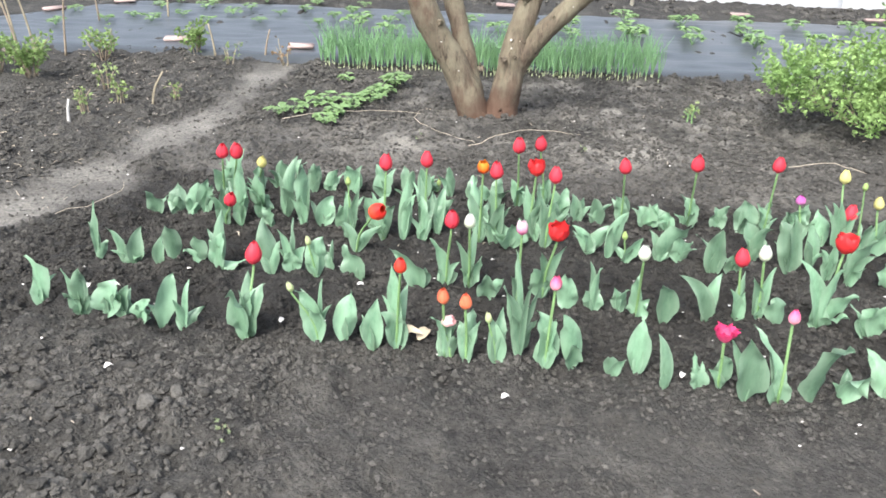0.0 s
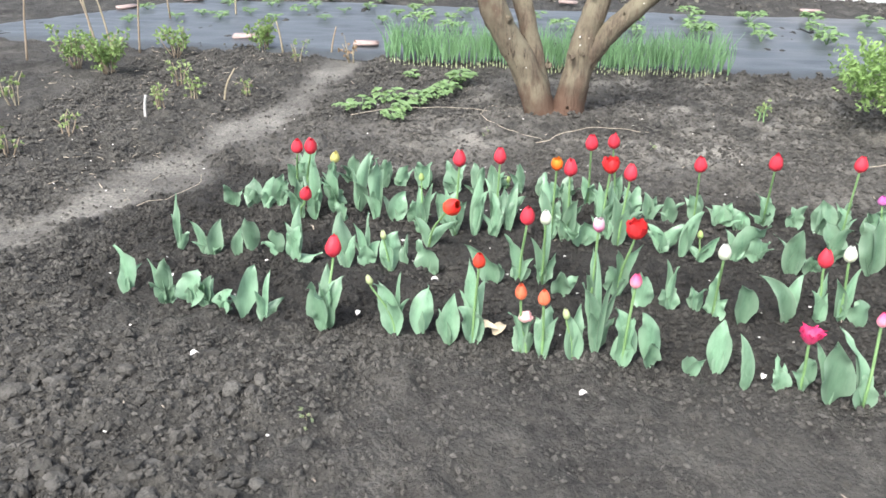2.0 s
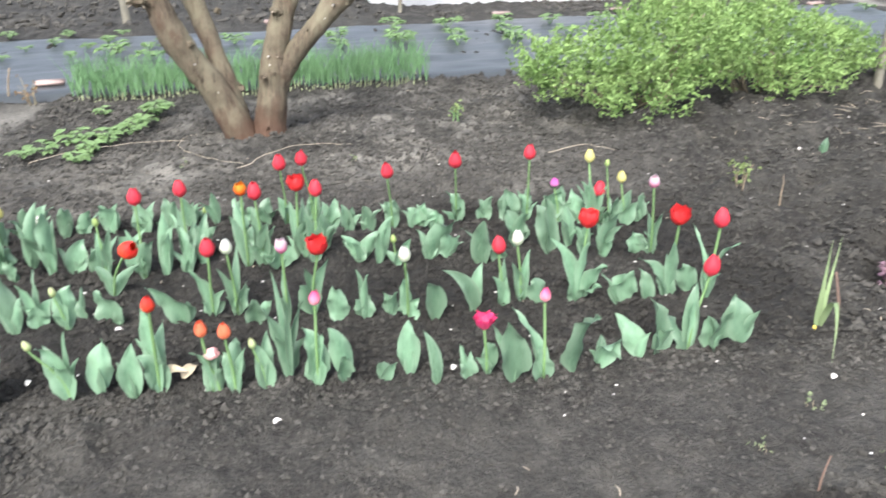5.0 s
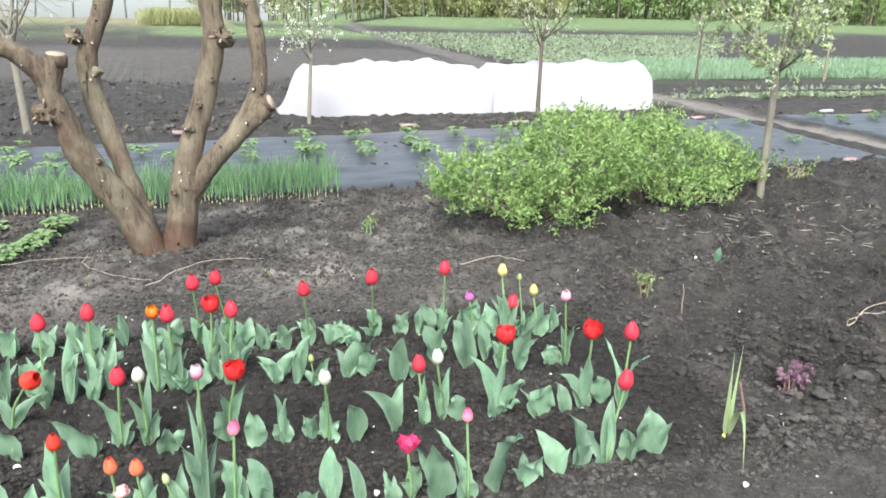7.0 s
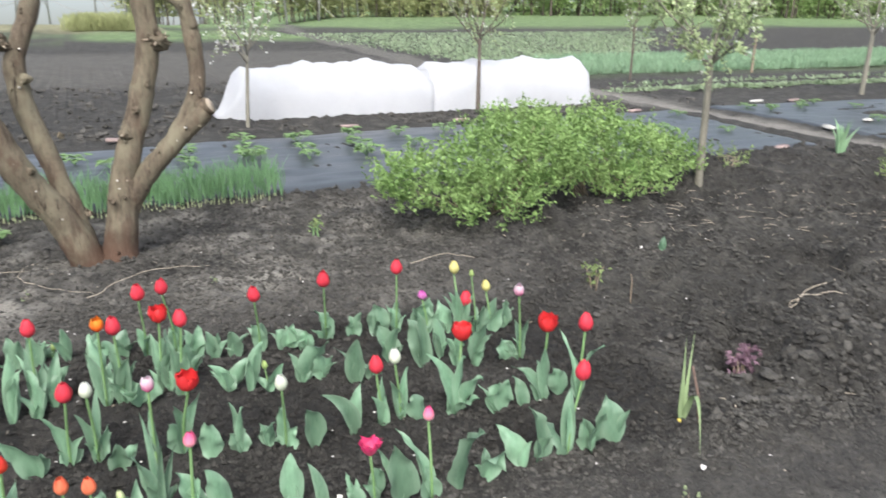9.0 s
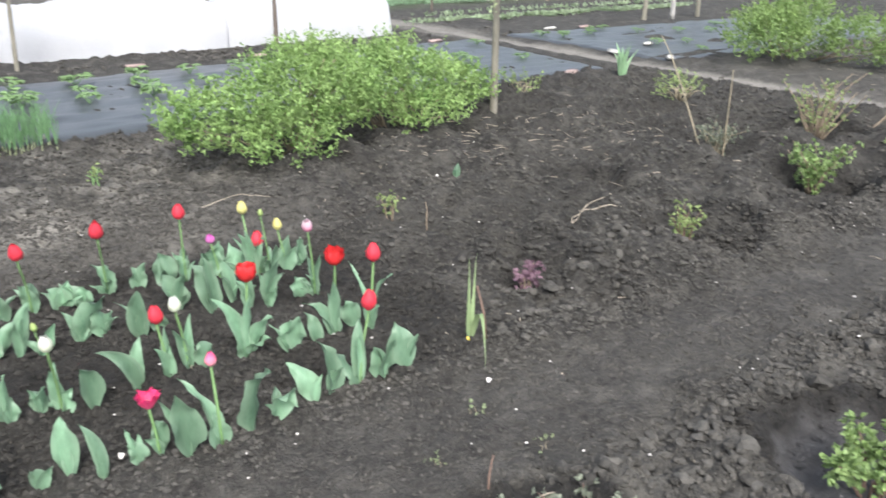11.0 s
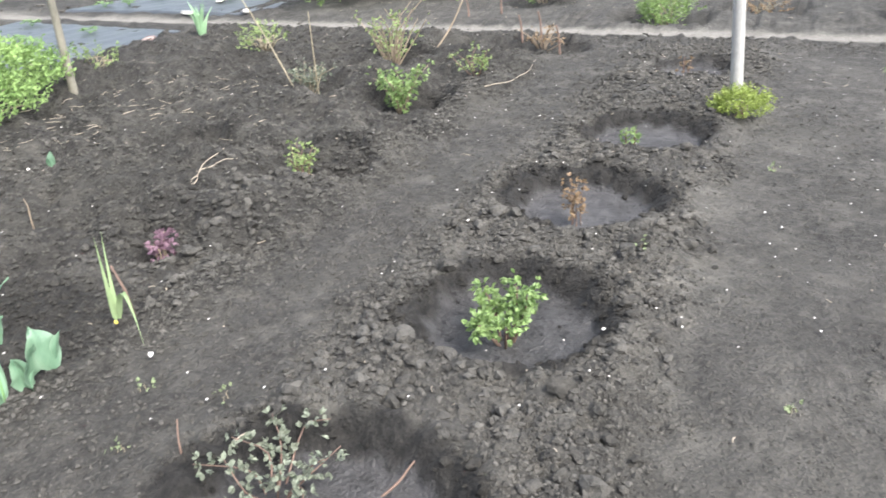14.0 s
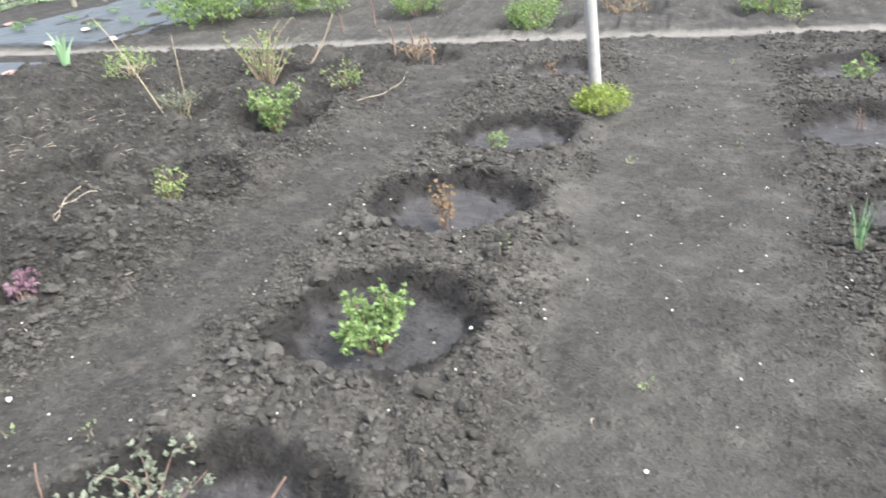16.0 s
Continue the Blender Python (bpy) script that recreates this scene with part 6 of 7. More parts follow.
# ---- white fleece tunnel ----
def fleece_tunnel():
    """Fleece over hoops: it sags between them and is tucked into the soil along both sides."""
    y0 = 10.72
    hoops = [(2.26, 0.62), (3.05, 0.68), (3.95, 0.70), (4.62, 0.62), (4.78, 0.66), (5.55, 0.66), (6.35, 0.68), (7.12, 0.66)]
    root = thing("fleece_tunnel", (0, 0, 0), "long low plant tunnel covered with white fleece", "plant tunnel")
    verts = []
    n, m = 76, 25
    for i in range(n):
        s = i / (n - 1)
        x = 1.90 + (7.36 - 1.90) * s
        k = max(j for j, h in enumerate([(-9, 0)] + hoops) if x >= h[0])
        if k == 0:
            h = 0.62 * step(np.array(x), 1.88, 2.28) * 1.0
            h = float(h)
        elif k == len(hoops):
            h = hoops[-1][1] * float(1 - 0.85 * step(np.array(x), 7.18, 7.37))
        else:
            (xa, ha), (xb, hb) = hoops[k - 1], hoops[k]
            q = (x - xa) / (xb - xa)
            h = ha * (1 - q) + hb * q - (0.05 if xb - xa > 0.3 else 0.0) * math.sin(math.pi * q) ** 0.7
        notch = 0.16 * math.exp(-((x - 4.70) / 0.07) ** 2)
        h = max(0.03, h - notch)
        half = 0.46 * min(1, 0.35 + h / 0.7)
        for j in range(m):
            a = math.pi * j / (m - 1)
            c, z = math.cos(a), math.sin(a) ** 0.62
            crease = 0.012 * math.sin(23 * x + 4 * a) * math.sin(a) + 0.008 * math.sin(61 * x - 9 * a)
            verts.append((x + 0.01 * math.sin(40 * a + x), y0 - half * c * (1 + 0.03 * math.sin(9 * x)) , max(-0.02, h * z + crease)))
    seam = 39
    for lo, hi in ((0, seam), (seam, n - 1)):
        faces = [(i * m + j, (i + 1) * m + j, (i + 1) * m + j + 1, i * m + j + 1) for i in range(hi - lo) for j in range(m - 1)]
        faces.append(tuple(range(m)))
        faces.append(tuple((hi - lo) * m + j for j in range(m - 1, -1, -1)))
        part("fleece_cover", (verts[lo * m : (hi + 1) * m], faces), FLEECE, root)


fleece_tunnel()


# ---- young fruit trees ----
def young_tree(x, y, fork, top, radius, label, seed, crown=0.5, boughs=6, leaves=900, blossoms=160, lean=(0, 0), bark=None):
    """A young tree: a straight bole up to the fork, then slender rising boughs with twigs, leaves and blossom."""
    rng = random.Random(seed)
    bark = bark or YOUNG_BARK
    root = thing("fruit_tree", (x, y, level(x, y)), label, "tree", "young fruit trees")
    trunk = curve_points([(0, 0, -0.1, radius * 1.25), (lean[0] * 0.5, lean[1] * 0.5, 0.5 * fork, radius), (lean[0], lean[1], fork, radius * 0.9)], 6)
    part("trunk", tube([p[:3] for p in trunk], [p[3] * rng.uniform(0.95, 1.06) for p in trunk], 12, 0.08, rng), bark, root)
    shape, white = ([], []), ([], [])
    for k in range(boughs):
        ang = 2.4 * k + rng.uniform(-0.4, 0.4)
        way = Vector((math.cos(ang), math.sin(ang), 0))
        low = rng.uniform(-0.16, 0.12) if k else 0.0
        p = Vector((lean[0], lean[1], fork - 0.03 + low))
        out = crown * (rng.uniform(0.5, 1.0) if k else 0.22)
        rise_to = (top - fork) * rng.uniform(0.65, 1.0) if k else top - fork
        if k and rng.random() < 0.4:
            rise_to *= 0.5
        tip = p + way * out + Vector((0, 0, rise_to))
        mid = p + way * (0.62 * out) + Vector((0, 0, 0.42 * rise_to))
        line = curve_points([tuple(p - way * 0.01), tuple(mid), tuple(tip)], 5)
        thick = radius * (0.62 if k == 0 else 0.40)
        bough = part("branch", tube(line, [thick * (1 - 0.8 * i / len(line)) for i in range(len(line))], 6), bark, root)
        twigs = []
        for j in range(13):
            i = rng.randint(2, len(line) - 1)
            q = Vector(line[i])
            w = (way * rng.uniform(-0.3, 0.9) + any_way(rng, 0.5) * 0.9).normalized()
            e = q + w * crown * rng.uniform(0.18, 0.55)
            twigs.append([q, q.lerp(e, 0.5) + any_way(rng) * 0.02, e])
        for t in twigs:
            part("twig", tube(t, [radius * 0.14, radius * 0.10, radius * 0.05], 4), bark, bough)
        twigs.append(line[2:])
        for kind, count, many, lo, hi, wide in ((shape, leaves, 5, 0.018, 0.038, 0.55), (white, blossoms, 5, 0.014, 0.024, 0.85)):
            for j in range(count // boughs // many):
                t = rng.choice(twigs)
                i = rng.randint(0, len(t) - 2)
                q = Vector(t[i]).lerp(Vector(t[i + 1]), rng.random())
                for b in range(many):
                    size = rng.uniform(lo, hi)
                    small_leaf(q + any_way(rng) * 0.018, any_way(rng, 0.5), any_way(rng, 0.8), size, wide * size, kind)
    part("foliage", shape, FRESH_LEAF, root, smooth=False)
    if blossoms:
        part("blossom", white, BLOSSOM, root, "white blossom", smooth=False)


young_tree(4.95, 5.28, 1.02, 2.3, 0.028, "young fruit tree in fresh leaf with a smooth grey trunk", 51, 0.72, 10, 5600, 260, (0.03, 0.04))
young_tree(2.12, 9.68, 0.80, 2.4, 0.021, "young cherry tree with white blossom beside the tunnel", 52, 0.85, 8, 1100, 1300, (0.05, 0.03))
young_tree(5.38, 10.25, 0.95, 2.4, 0.024, "slim young fruit tree in fresh leaf by the tunnel", 53, 0.85, 8, 1000, 250, (0.03, 0.05), DARK_BARK)
young_tree(-0.83, 9.40, 1.0, 2.3, 0.036, "young fruit tree with bare reddish twigs", 54, 0.75, 8, 120, 90, (-0.06, 0.0))
young_tree(12.28, 9.80, 1.05, 2.5, 0.036, "young fruit tree in fresh leaf beyond the film", 55, 0.70, 8, 2000, 700, (0.05, 0))
young_tree(13.75, 9.75, 1.0, 2.4, 0.034, "young fruit tree with a pale trunk beyond the film", 56, 0.7, 7, 900, 500, (-0.05, 0))
cane_stake([(13.08, 9.80, -0.05), (13.05, 9.8, 0.6), (13.0, 9.8, 1.3)], 0.045, "pale wooden stake beside young trees", PIPE, "stake")
young_tree(10.10, 13.2, 1.0, 1.9, 0.020, "slim young tree with pale new leaves in the field", 57, 0.35, 5, 700, 150, (0.02, 0), DARK_BARK)
for k, (sx, sy, sh) in enumerate(((13.56, 13.6, 0.75),)):
    cane_stake([(sx, sy, -0.05), (sx, sy, sh * 0.5), (sx + 0.02, sy, sh)], 0.03, "thin wooden stake in the field", TWIG, "stake")


# ---- weights on the film ----
for bx, by, turn, stone in ((-1.02, 6.56, 4, False), (-2.02, 6.60, 8, False), (0.67, 9.05, 0, False), (3.19, 9.16, 2, False), (4.63, 9.18, -4, False), (7.19, 9.14, 5, False), (5.64, 6.44, 10, False), (6.92, 6.30, 25, False), (-3.52, 7.66, 60, False), (-3.10, 8.24, 25, False), (-2.2, 8.85, 5, False), (8.50, 7.12, 70, True), (8.70, 6.40, 40, True), (9.6, 9.40, 0, True), (10.3, 9.35, 6, False), (9.5, 7.4, 20, True), (1.80, 10.80, 30, True)):
    brick(bx, by, turn, stone, 1.15 if stone else 1.0)


# ---- the berry garden beyond the footpath ----
LEFT_TEXT = "sprouting raspberry cane with young light-green leaves"
shrub("raspberry_bush", -2.54, 5.32, 10, 0.28, 0.20, 190, 0.032, DARK_BUSH_LEAF, LEFT_TEXT, "raspberry", 61, TWIG)
shrub("raspberry_bush", -2.35, 5.98, 9, 0.22, 0.18, 80, 0.030, DARK_BUSH_LEAF, "leafy young raspberry bush near the film", "raspberry", 62, TWIG)
shrub("raspberry_bush", -1.78, 6.32, 8, 0.24, 0.14, 100, 0.034, DARK_BUSH_LEAF, LEFT_TEXT, "raspberry", 63, TWIG)
shrub("raspberry_bush", -2.00, 5.20, 4, 0.16, 0.08, 16, 0.032, WEED_LEAF, LEFT_TEXT, "raspberry", 64, TWIG)
shrub("raspberry_bush", -1.88, 4.62, 4, 0.14, 0.09, 18, 0.026, WEED_LEAF, LEFT_TEXT, "raspberry", 65, TWIG)
shrub("raspberry_bush", -1.78, 4.88, 3, 0.16, 0.07, 14, 0.032, WEED_LEAF, LEFT_TEXT, "raspberry", 66, PALE_CANE)
shrub("raspberry_bush", -1.50, 5.05, 3, 0.10, 0.05, 12, 0.026, WEED_LEAF, LEFT_TEXT, "raspberry", 67, TWIG)
shrub("raspberry_bush", -1.45, 6.05, 4, 0.18, 0.10, 10, 0.028, WEED_LEAF, LEFT_TEXT, "raspberry", 68, PALE_CANE)
shrub("raspberry_bush", -1.05, 6.15, 4, 0.20, 0.09, 10, 0.030, RED_LEAF, "small raspberry shoot with bronze leaves", "raspberry", 69, PALE_CANE)
shrub("raspberry_bush", -2.15, 4.05, 4, 0.14, 0.09, 9, 0.028, WEED_LEAF, LEFT_TEXT, "raspberry", 70, TWIG)
shrub("raspberry_bush", -2.30, 3.75, 5, 0.16, 0.10, 10, 0.028, WEED_LEAF, LEFT_TEXT, "raspberry", 71, TWIG)
shrub("raspberry_bush", -2.75, 4.55, 5, 0.22, 0.12, 16, 0.030, WEED_LEAF, LEFT_TEXT, "raspberry", 72, PALE_CANE)
shrub("raspberry_bush", -2.87, 5.50, 7, 0.28, 0.17, 100, 0.030, DARK_BUSH_LEAF, LEFT_TEXT, "raspberry", 73, TWIG)
cane_stake([(-1.95, 4.55, -0.02), (-1.95, 4.56, 0.07), (-1.94, 4.57, 0.13)], 0.009, "short pale cut cane", PALE_STONE)
cane_stake([(-1.62, 4.95, -0.02), (-1.60, 4.97, 0.10), (-1.55, 5.0, 0.2)], 0.007, "pale cut cane with a side shoot", PALE_CANE)
for k, (sx, sy, sh, lean) in enumerate(((-2.62, 5.4, 0.62, -0.12), (-2.80, 5.9, 0.55, -0.1), (-2.72, 6.15, 0.6, 0.08), (-2.45, 7.6, 0.7, 0.05), (-2.95, 7.3, 0.6, -0.05), (-3.1, 6.2, 0.7, -0.1), (-1.25, 6.3, 0.22, 0.05), (-1.62, 6.28, 0.24, -0.04), (-3.3, 5.6, 0.65, 0.12))):
    cane_stake([(sx, sy, -0.02), (sx + lean * 0.4, sy, sh * 0.5), (sx + lean, sy, sh)], 0.008, "thin bare raspberry cane", PALE_CANE if k % 2 else TWIG)


# ---- litter on the soil: fallen petals, dead leaves, dry stalks ----
def fallen_petals():
    rng = random.Random(90)
    shape = ([], [])
    n = 0
    while n < 600:
        x, y = rng.uniform(-2.4, 7.6), rng.uniform(-1.4, 5.0)
        if rng.random() > (1.0 if x > 1.2 and y < 2.4 else 0.5):
            continue
        n += 1
        z = level(x, y)
        size = rng.uniform(0.006, 0.011) * (1.0 if rng.random() < 0.85 else 1.5)
        ang = rng.uniform(0, 6.283)
        m = len(shape[0])
        up, slim = 0.012, rng.uniform(0.3, 0.5)
        ring = [(x + size * (0.5 + 0.5 * (k % 2 == 0) * 0.1 + 0.12) * math.cos(ang + k * 1.047), y + size * slim * math.sin(ang + k * 1.047), z + up + 0.002 * math.sin(k * 2 + ang)) for k in range(6)]
        shape[0].extend(ring + [(x, y, z + up + 0.003)])
        shape[1].extend([(m + k, m + (k + 1) % 6, m + 6) for k in range(6)])
    ob = new("fallen_petals", mesh_of("fallen_petals", *shape, FALLEN))
    tagged(ob, "small white blossom petals scattered over the soil", "petals", kind="stuff")


fallen_petals()


def loose_leaf(x, y, length, width, turn, material, label, name="fallen_petal", curl=0.02):
    root_z = level(x, y) + 0.020
    w = Vector((math.cos(radians(turn)), math.sin(radians(turn)), 0))
    shape = blade((0, 0, 0.004), w * (0.5 * length) + Vector((0, 0, curl)), w * length + Vector((0, 0, 0.004)), width, (-w.y, w.x, 0.2), 0.4, 0.05, random.Random(int(x * 100)), 6, 4, 0.8)
    ob = new(name, mesh_of(name, *shape, material))
    ob.matrix_world = pose(x, y, root_z)
    tagged(ob, label, "petal" if "petal" in name else "leaf")


for k, (px, py, turn) in enumerate(((0.45, 2.12, 20), (-0.72, 2.15, 40), (-0.98, 2.62, 100), (-0.91, 2.66, 10), (0.29, 2.36, 80), (0.33, 2.40, 20), (0.58, 2.34, 40), (-0.05, 2.72, 0), (1.0, 2.27, 60), (2.13, 1.98, 30), (3.37, 3.95, 20), (0.62, 2.42, 10), (-0.28, 2.5, 70))):
    loose_leaf(px, py, 0.026, 0.017, turn, FALLEN, "fallen white tulip petal on the soil")
for k, (px, py, turn) in enumerate(((0.13, 2.40, 0), (0.19, 2.40, 60))):
    loose_leaf(px, py, 0.075, 0.04, turn, DRY_LEAF, "withered pale-brown tulip leaf on the soil", "withered_leaf", 0.03)


def litter():
    """Dry stalks and straws on the dug soil."""
    rng = random.Random(95)
    sticks = []
    for k in range(900):
        if k < 190:
            x, y = rng.gauss(4.5, 0.75), rng.gauss(4.4, 0.6)
        elif k < 480:
            x, y = rng.uniform(-3.0, -1.45), rng.uniform(3.3, 6.2)
        elif k < 700:
            x, y = rng.uniform(8.6, 11.5), rng.uniform(-2.0, 5.5)
        else:
            x, y = rng.uniform(-0.9, 7.8), rng.uniform(-1.2, 6)
        ang, length = rng.uniform(0, 6.283), 0.008 + 0.05 * rng.random() ** 2.5 + (0.07 * rng.random() if k < 190 else 0)
        z = level(x, y) + 0.010
        e = (x + length * math.cos(ang), y + length * math.sin(ang))
        bow = 0.12 * length
        sticks.append(tube([(x, y, z), ((x + e[0]) / 2 + rng.gauss(0, bow), (y + e[1]) / 2 + rng.gauss(0, bow), z + 0.005), (e[0], e[1], z + rng.uniform(0, 0.012))], [v * rng.uniform(0.5, 1.3) for v in (0.0022, 0.0024, 0.0014)], 4))
    ob = new("dry_litter", mesh_of("dry_litter", *joined(sticks), LITTER))
    tagged(ob, "dry stalks and straws scattered on dug soil", "litter", kind="stuff")


litter()


def long_twig(points, radius, label):
    x, y = points[0][:2]
    crook = random.Random(int(100 * (x + 9) + 10 * y))
    line = curve_points([(px, py, level(px, py) + 0.012 + lift) for px, py, lift in points], 5)
    line = [p + np.array([crook.gauss(0, 0.012), crook.gauss(0, 0.012), 0.004 * crook.random()]) for p in line]
    ob = new("fallen_twig", mesh_of("fallen_twig", *tube(line, [radius * (1 - 0.5 * i / len(line)) for i in range(len(line))], 6), LITTER))
    tagged(ob, label, "twig")


long_twig([(0.03, 5.03, 0), (0.02, 4.75, 0.01), (0.20, 4.58, 0.012), (0.38, 4.42, 0.01)], 0.0022, "thin pale twig curled on the soil under the tree")
long_twig([(-0.75, 4.72, 0), (-0.35, 4.86, 0.02), (0.16, 4.90, 0.0)], 0.0022, "dry twig lying by the apple tree's foot")
long_twig([(0.36, 4.40, 0), (0.48, 4.52, 0.012), (0.70, 4.66, 0.01), (0.98, 4.64, 0.0)], 0.0028, "thin dry twig on the soil under the tree")
long_twig([(2.05, 4.30, 0), (2.22, 4.26, 0.03), (2.40, 4.20, 0)], 0.003, "dry twig beside the spreading bush")
long_twig([(3.38, 2.88, 0), (3.55, 2.90, 0.0), (3.66, 2.84, 0.0), (3.72, 2.78, 0.0)], 0.0035, "forked dry twig on the dug bed")
long_twig([(3.40, 2.90, 0), (3.58, 2.93, 0.0), (3.77, 2.94, 0.0)], 0.0035, "long dry twig on the dug bed")
long_twig([(-1.40, 3.28, 0.0), (-1.22, 3.42, 0.03), (-1.2, 3.55, 0.05)], 0.0015, "thin straw at the bed's edge")
long_twig([(5.7, 2.15, 0.0), (6.2, 2.05, 0.01), (6.7, 2.12, 0.0)], 0.0035, "long reddish twig on the lane between beds")
for k, (wx, wy) in enumerate(((-0.30, 1.92), (3.35, 0.62), (2.55, 0.05), (2.05, 1.62), (1.75, 1.75), (-0.10, 1.55), (4.9, -0.35), (6.95, -0.4), (2.0, 1.9), (4.6, 0.2), (0.95, 4.35), (0.05, 4.55))):
    shrub("weed_seedling", wx, wy, 3, 0.022, 0.022, 4, 0.017, PALE_WEED, "tiny weed seedling on bare soil", "weed", 200 + k, PALE_CANE, 0.5, 0.0012)


# ---- fields and woods in the distance ----
def crop_row(name, rows, label, seed, size, material=FIELD_LEAF, slim=0.4, upright=0.9, each=3):
    rng = random.Random(seed)
    shape = ([], [])
    for (ax, ay), (bx, by), count, spread in rows:
        for k in range(count):
            s = rng.random()
            x, y = ax + (bx - ax) * s + rng.gauss(0, 0.04 * (bx - ax)), ay + (by - ay) * s + rng.gauss(0, spread)
            for j in range(each):
                l = size * rng.uniform(0.6, 1.3)
                small_leaf((x, y, 0.01), any_way(rng, upright), any_way(rng, 0.6), l, slim * l, shape)
    ob = new(name, mesh_of(name, *shape, material, False))
    tagged(ob, label, "crop", kind="stuff")


crop_row("seedling_row", [((8.75, 11.45), (15.5, 11.35), 700, 0.06), ((9.4, 12.4), (16.0, 12.3), 160, 0.05)], "row of small green seedlings in dark soil", 101, 0.085)
crop_row("green_crop", [((9.4 + 0.2 * k, 14.2 + 0.36 * k), (24 + 0.7 * k, 14.3 + 0.36 * k), 1150, 0.06) for k in range(11)], "broad strip of green onions in the field", 102, 0.20, STRIP_LEAF, 0.11, 3.0, 2)
crop_row("leafy_crop", [((8.9, 18.8 + 0.85 * k), (14.8 + 0.66 * k, 18.9 + 0.85 * k), 300, 0.12) for k in range(18)], "field of low leafy plants", 103, 0.085)


def woods(name, line, count, depth, height, material, label, seed, clump=0.5, leaves_each=105):
    """A belt of far trees: trunks, and crowns of many small leaf clumps with an uneven top and gaps."""
    rng = random.Random(seed)
    spread = np.random.default_rng(seed)
    trunks, heart, size_r, size_h = [], [], [], []
    (ax, ay), (bx, by) = line
    length = math.hypot(bx - ax, by - ay)
    nx, ny = -(by - ay) / length, (bx - ax) / length
    for k in range(count):
        s, d = rng.random(), rng.random() * depth
        x, y = ax + (bx - ax) * s + nx * d, ay + (by - ay) * s + ny * d
        h = height * rng.uniform(0.55, 1.1)
        trunks.append(tube([(x, y, -0.3 - 0.065 * max(0, y - 39) * (x < 12)), (x + rng.gauss(0, 0.2), y, 0.5 * h), (x + rng.gauss(0, 0.4), y, 0.9 * h)], [0.010 * h, 0.007 * h, 0.003 * h], 5, cap=False))
        heart.append((x, y, 0.48 * h))
        size_r.append(h * rng.uniform(0.20, 0.32))
        size_h.append(0.5 * h)
    # each crown is a cloud of small four-cornered sprays, gathered into boughs
    n = count * leaves_each
    tree = np.repeat(np.arange(count), leaves_each)
    reach = np.column_stack([size_r, size_r, size_h])[tree]
    boughs = spread.normal(size=(count, 14, 3))
    boughs = boughs / np.linalg.norm(boughs, axis=2, keepdims=True) * spread.random((count, 14, 1)) ** 0.4
    q = 0.78 * boughs[tree, spread.integers(0, 14, n)] + 0.24 * spread.normal(size=(n, 3))
    p = np.array(heart)[tree] + q * reach
    p[:, 2] = np.maximum(0.1, p[:, 2])
    a = spread.normal(size=(n, 3))
    a /= np.linalg.norm(a, axis=1, keepdims=True)
    b = np.cross(a, spread.normal(size=(n, 3)))
    b /= np.linalg.norm(b, axis=1, keepdims=True)
    size = 0.5 * clump * spread.uniform(0.5, 1.3, (n, 1))
    verts = np.stack([p - a * size, p + b * size * 0.7, p + a * size, p - b * size * 0.7], 1).reshape(-1, 3)
    root = thing(name, (0, 0, 0), label, "trees", kind="stuff")
    part("crown_mass", (verts.tolist(), np.arange(4 * n).reshape(-1, 4).tolist()), material, root, smooth=False)
    part("trunk_stand", joined(trunks), DARK_BARK, root)


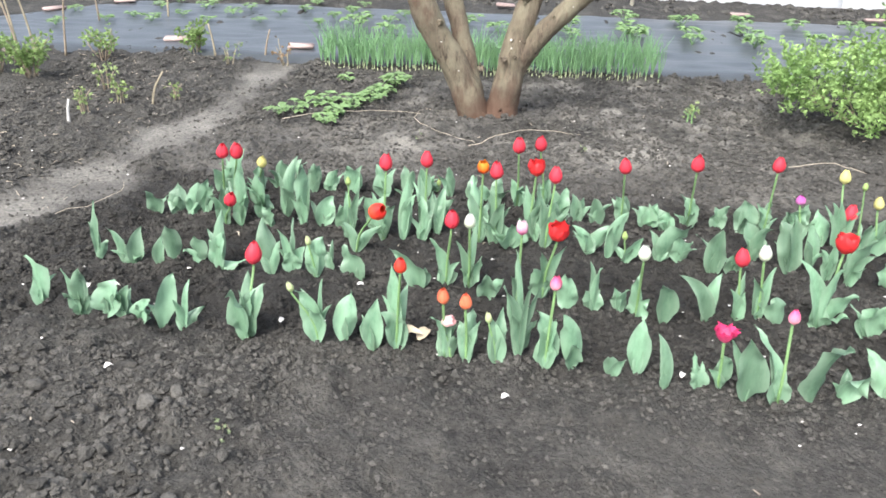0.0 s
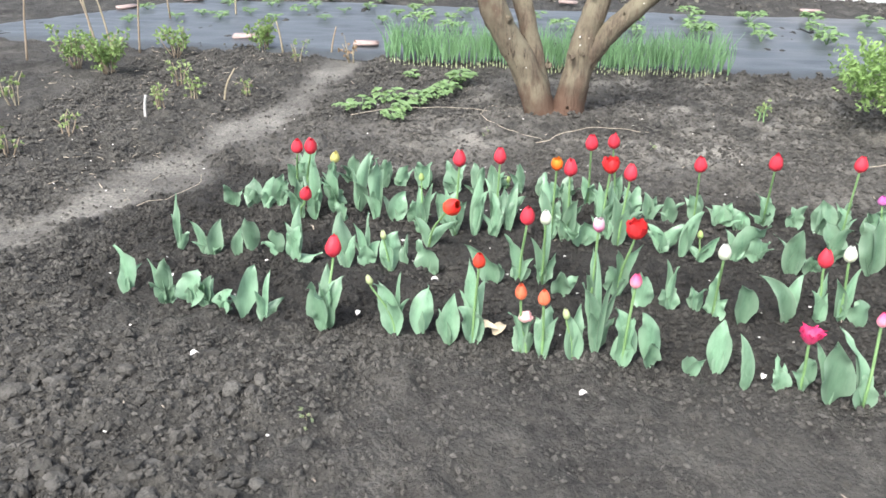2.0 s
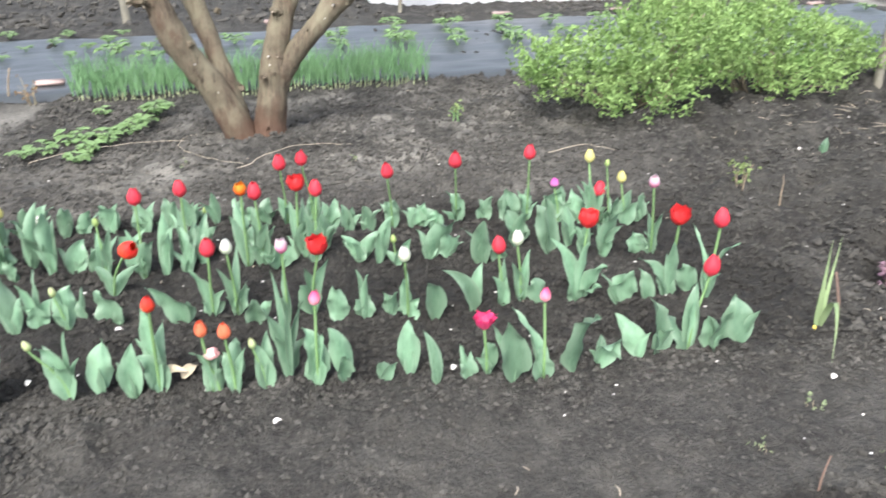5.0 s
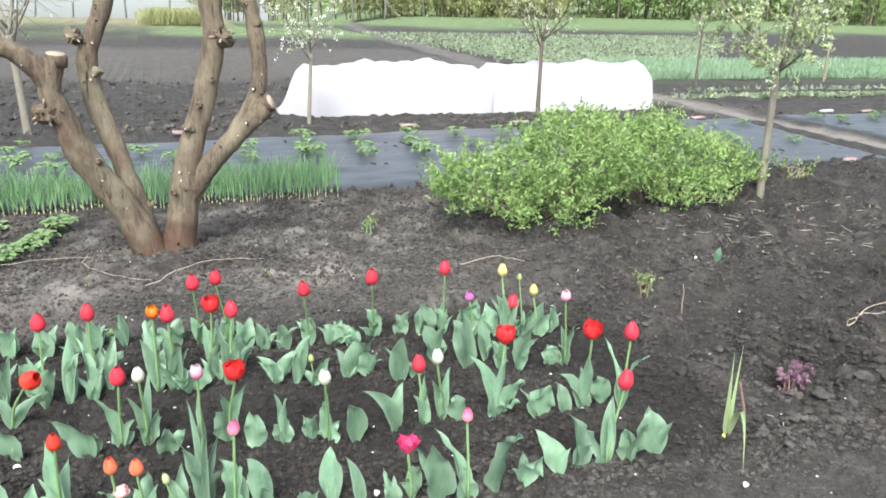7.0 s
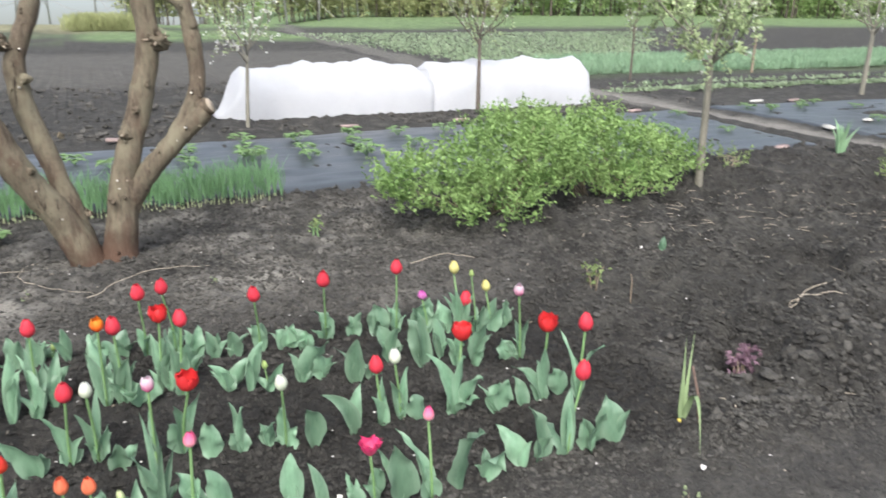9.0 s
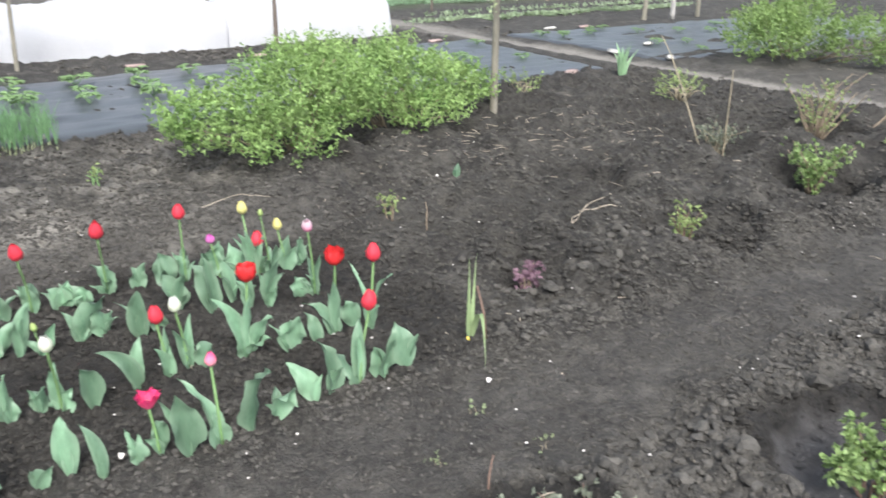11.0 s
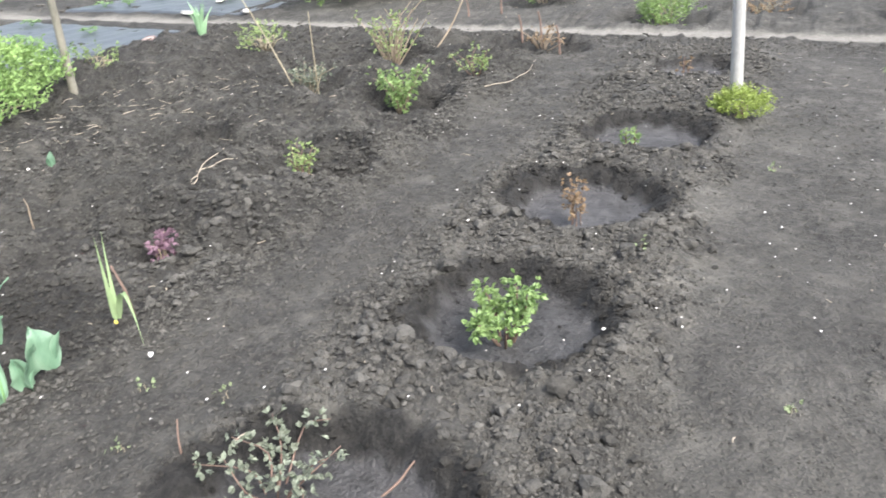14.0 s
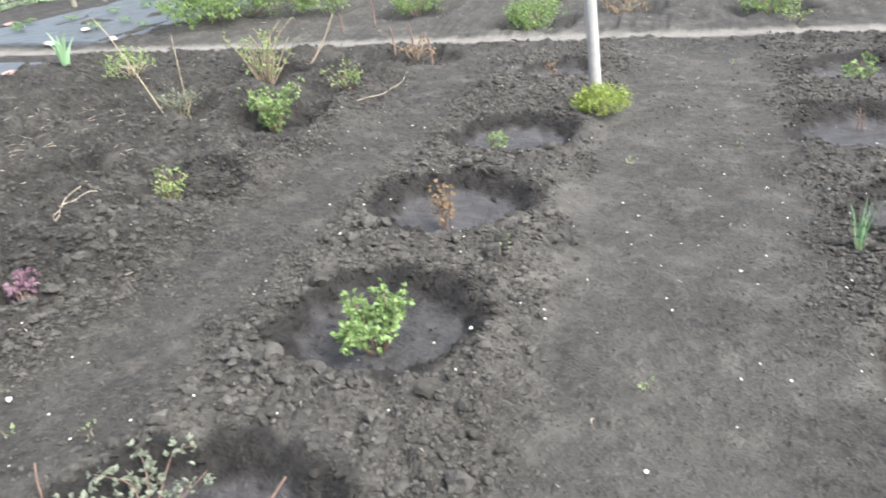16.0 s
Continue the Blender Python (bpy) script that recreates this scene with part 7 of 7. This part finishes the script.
woods("woodland", ((30, 66), (110, 72)), 210, 14, 11, WOOD_LEAF, "dense green woodland along the far edge of the fields", 111, 0.34, 560)
woods("woodland", ((60, 62), (120, 10)), 150, 12, 11, WOOD_LEAF, "dense green woodland along the far edge of the fields", 114, 0.34, 480)
woods("willow_thicket", ((4, 60), (34, 62)), 115, 6, 6, WILLOW_LEAF, "yellow-green thicket of young willows", 112, 0.20, 700)
woods("woodland_edge", ((20, 84), (125, 90)), 130, 10, 16, WOOD_LEAF, "tall green woodland behind the field edge", 115, 0.9, 330)
woods("woodland_edge", ((75, 78), (140, 20)), 90, 10, 16, WOOD_LEAF, "tall green woodland behind the field edge", 116, 0.9, 330)


def tall_grass():
    """A stand of fresh reedy grass on the far field margin."""
    rng = random.Random(113)
    shape = ([], [])
    for k in range(2600):
        s = rng.random()
        x, y = 0.3 + 2.6 * s + rng.gauss(0, 0.25), 37.6 + 0.9 * s + rng.uniform(0, 1.5)
        small_leaf((x, y, level(x, y)), (rng.gauss(0, 0.2), rng.gauss(0, 0.2), 1), any_way(rng), rng.uniform(0.35, 0.85), 0.05, shape)
    tagged(new("tall_grass", mesh_of("tall_grass", *shape, WILLOW_LEAF, False)), "stand of fresh yellow-green grass on the far margin", "grass", kind="stuff")


tall_grass()


def far_tree_row(seed):
    """Leafless far trees that stand out against the sky."""
    rng = random.Random(seed)
    for k in range(32):
        x, y = -45 + 2.1 * k + rng.uniform(-0.8, 0.8), 62 + rng.uniform(-6, 6)
        h = rng.uniform(6, 11)
        root = thing("bare_tree", (x, y, level(x, y)), "tall far tree still nearly bare of leaves", "tree", "far bare trees")
        part("trunk", tube([(0, 0, -0.3), (rng.gauss(0, 0.2), 0, 0.5 * h), (rng.gauss(0, 0.3), 0, h)], [0.075, 0.05, 0.015], 6), FAR_BARK, root)
        twigs = []
        for j in range(85):
            z = h * rng.uniform(0.2, 0.97)
            w = any_way(rng, 0.9)
            l = (1.1 - z / h) * h * 0.35 + 0.3
            twigs.append(tube([(0, 0, z), tuple(Vector((0, 0, z)) + w * 0.5 * l), tuple(Vector((0, 0, z + 0.1 * l)) + w * l)], [0.024, 0.017, 0.010], 4, cap=False))
        part("branch_spray", joined(twigs), FAR_BARK, root)


far_tree_row(121)
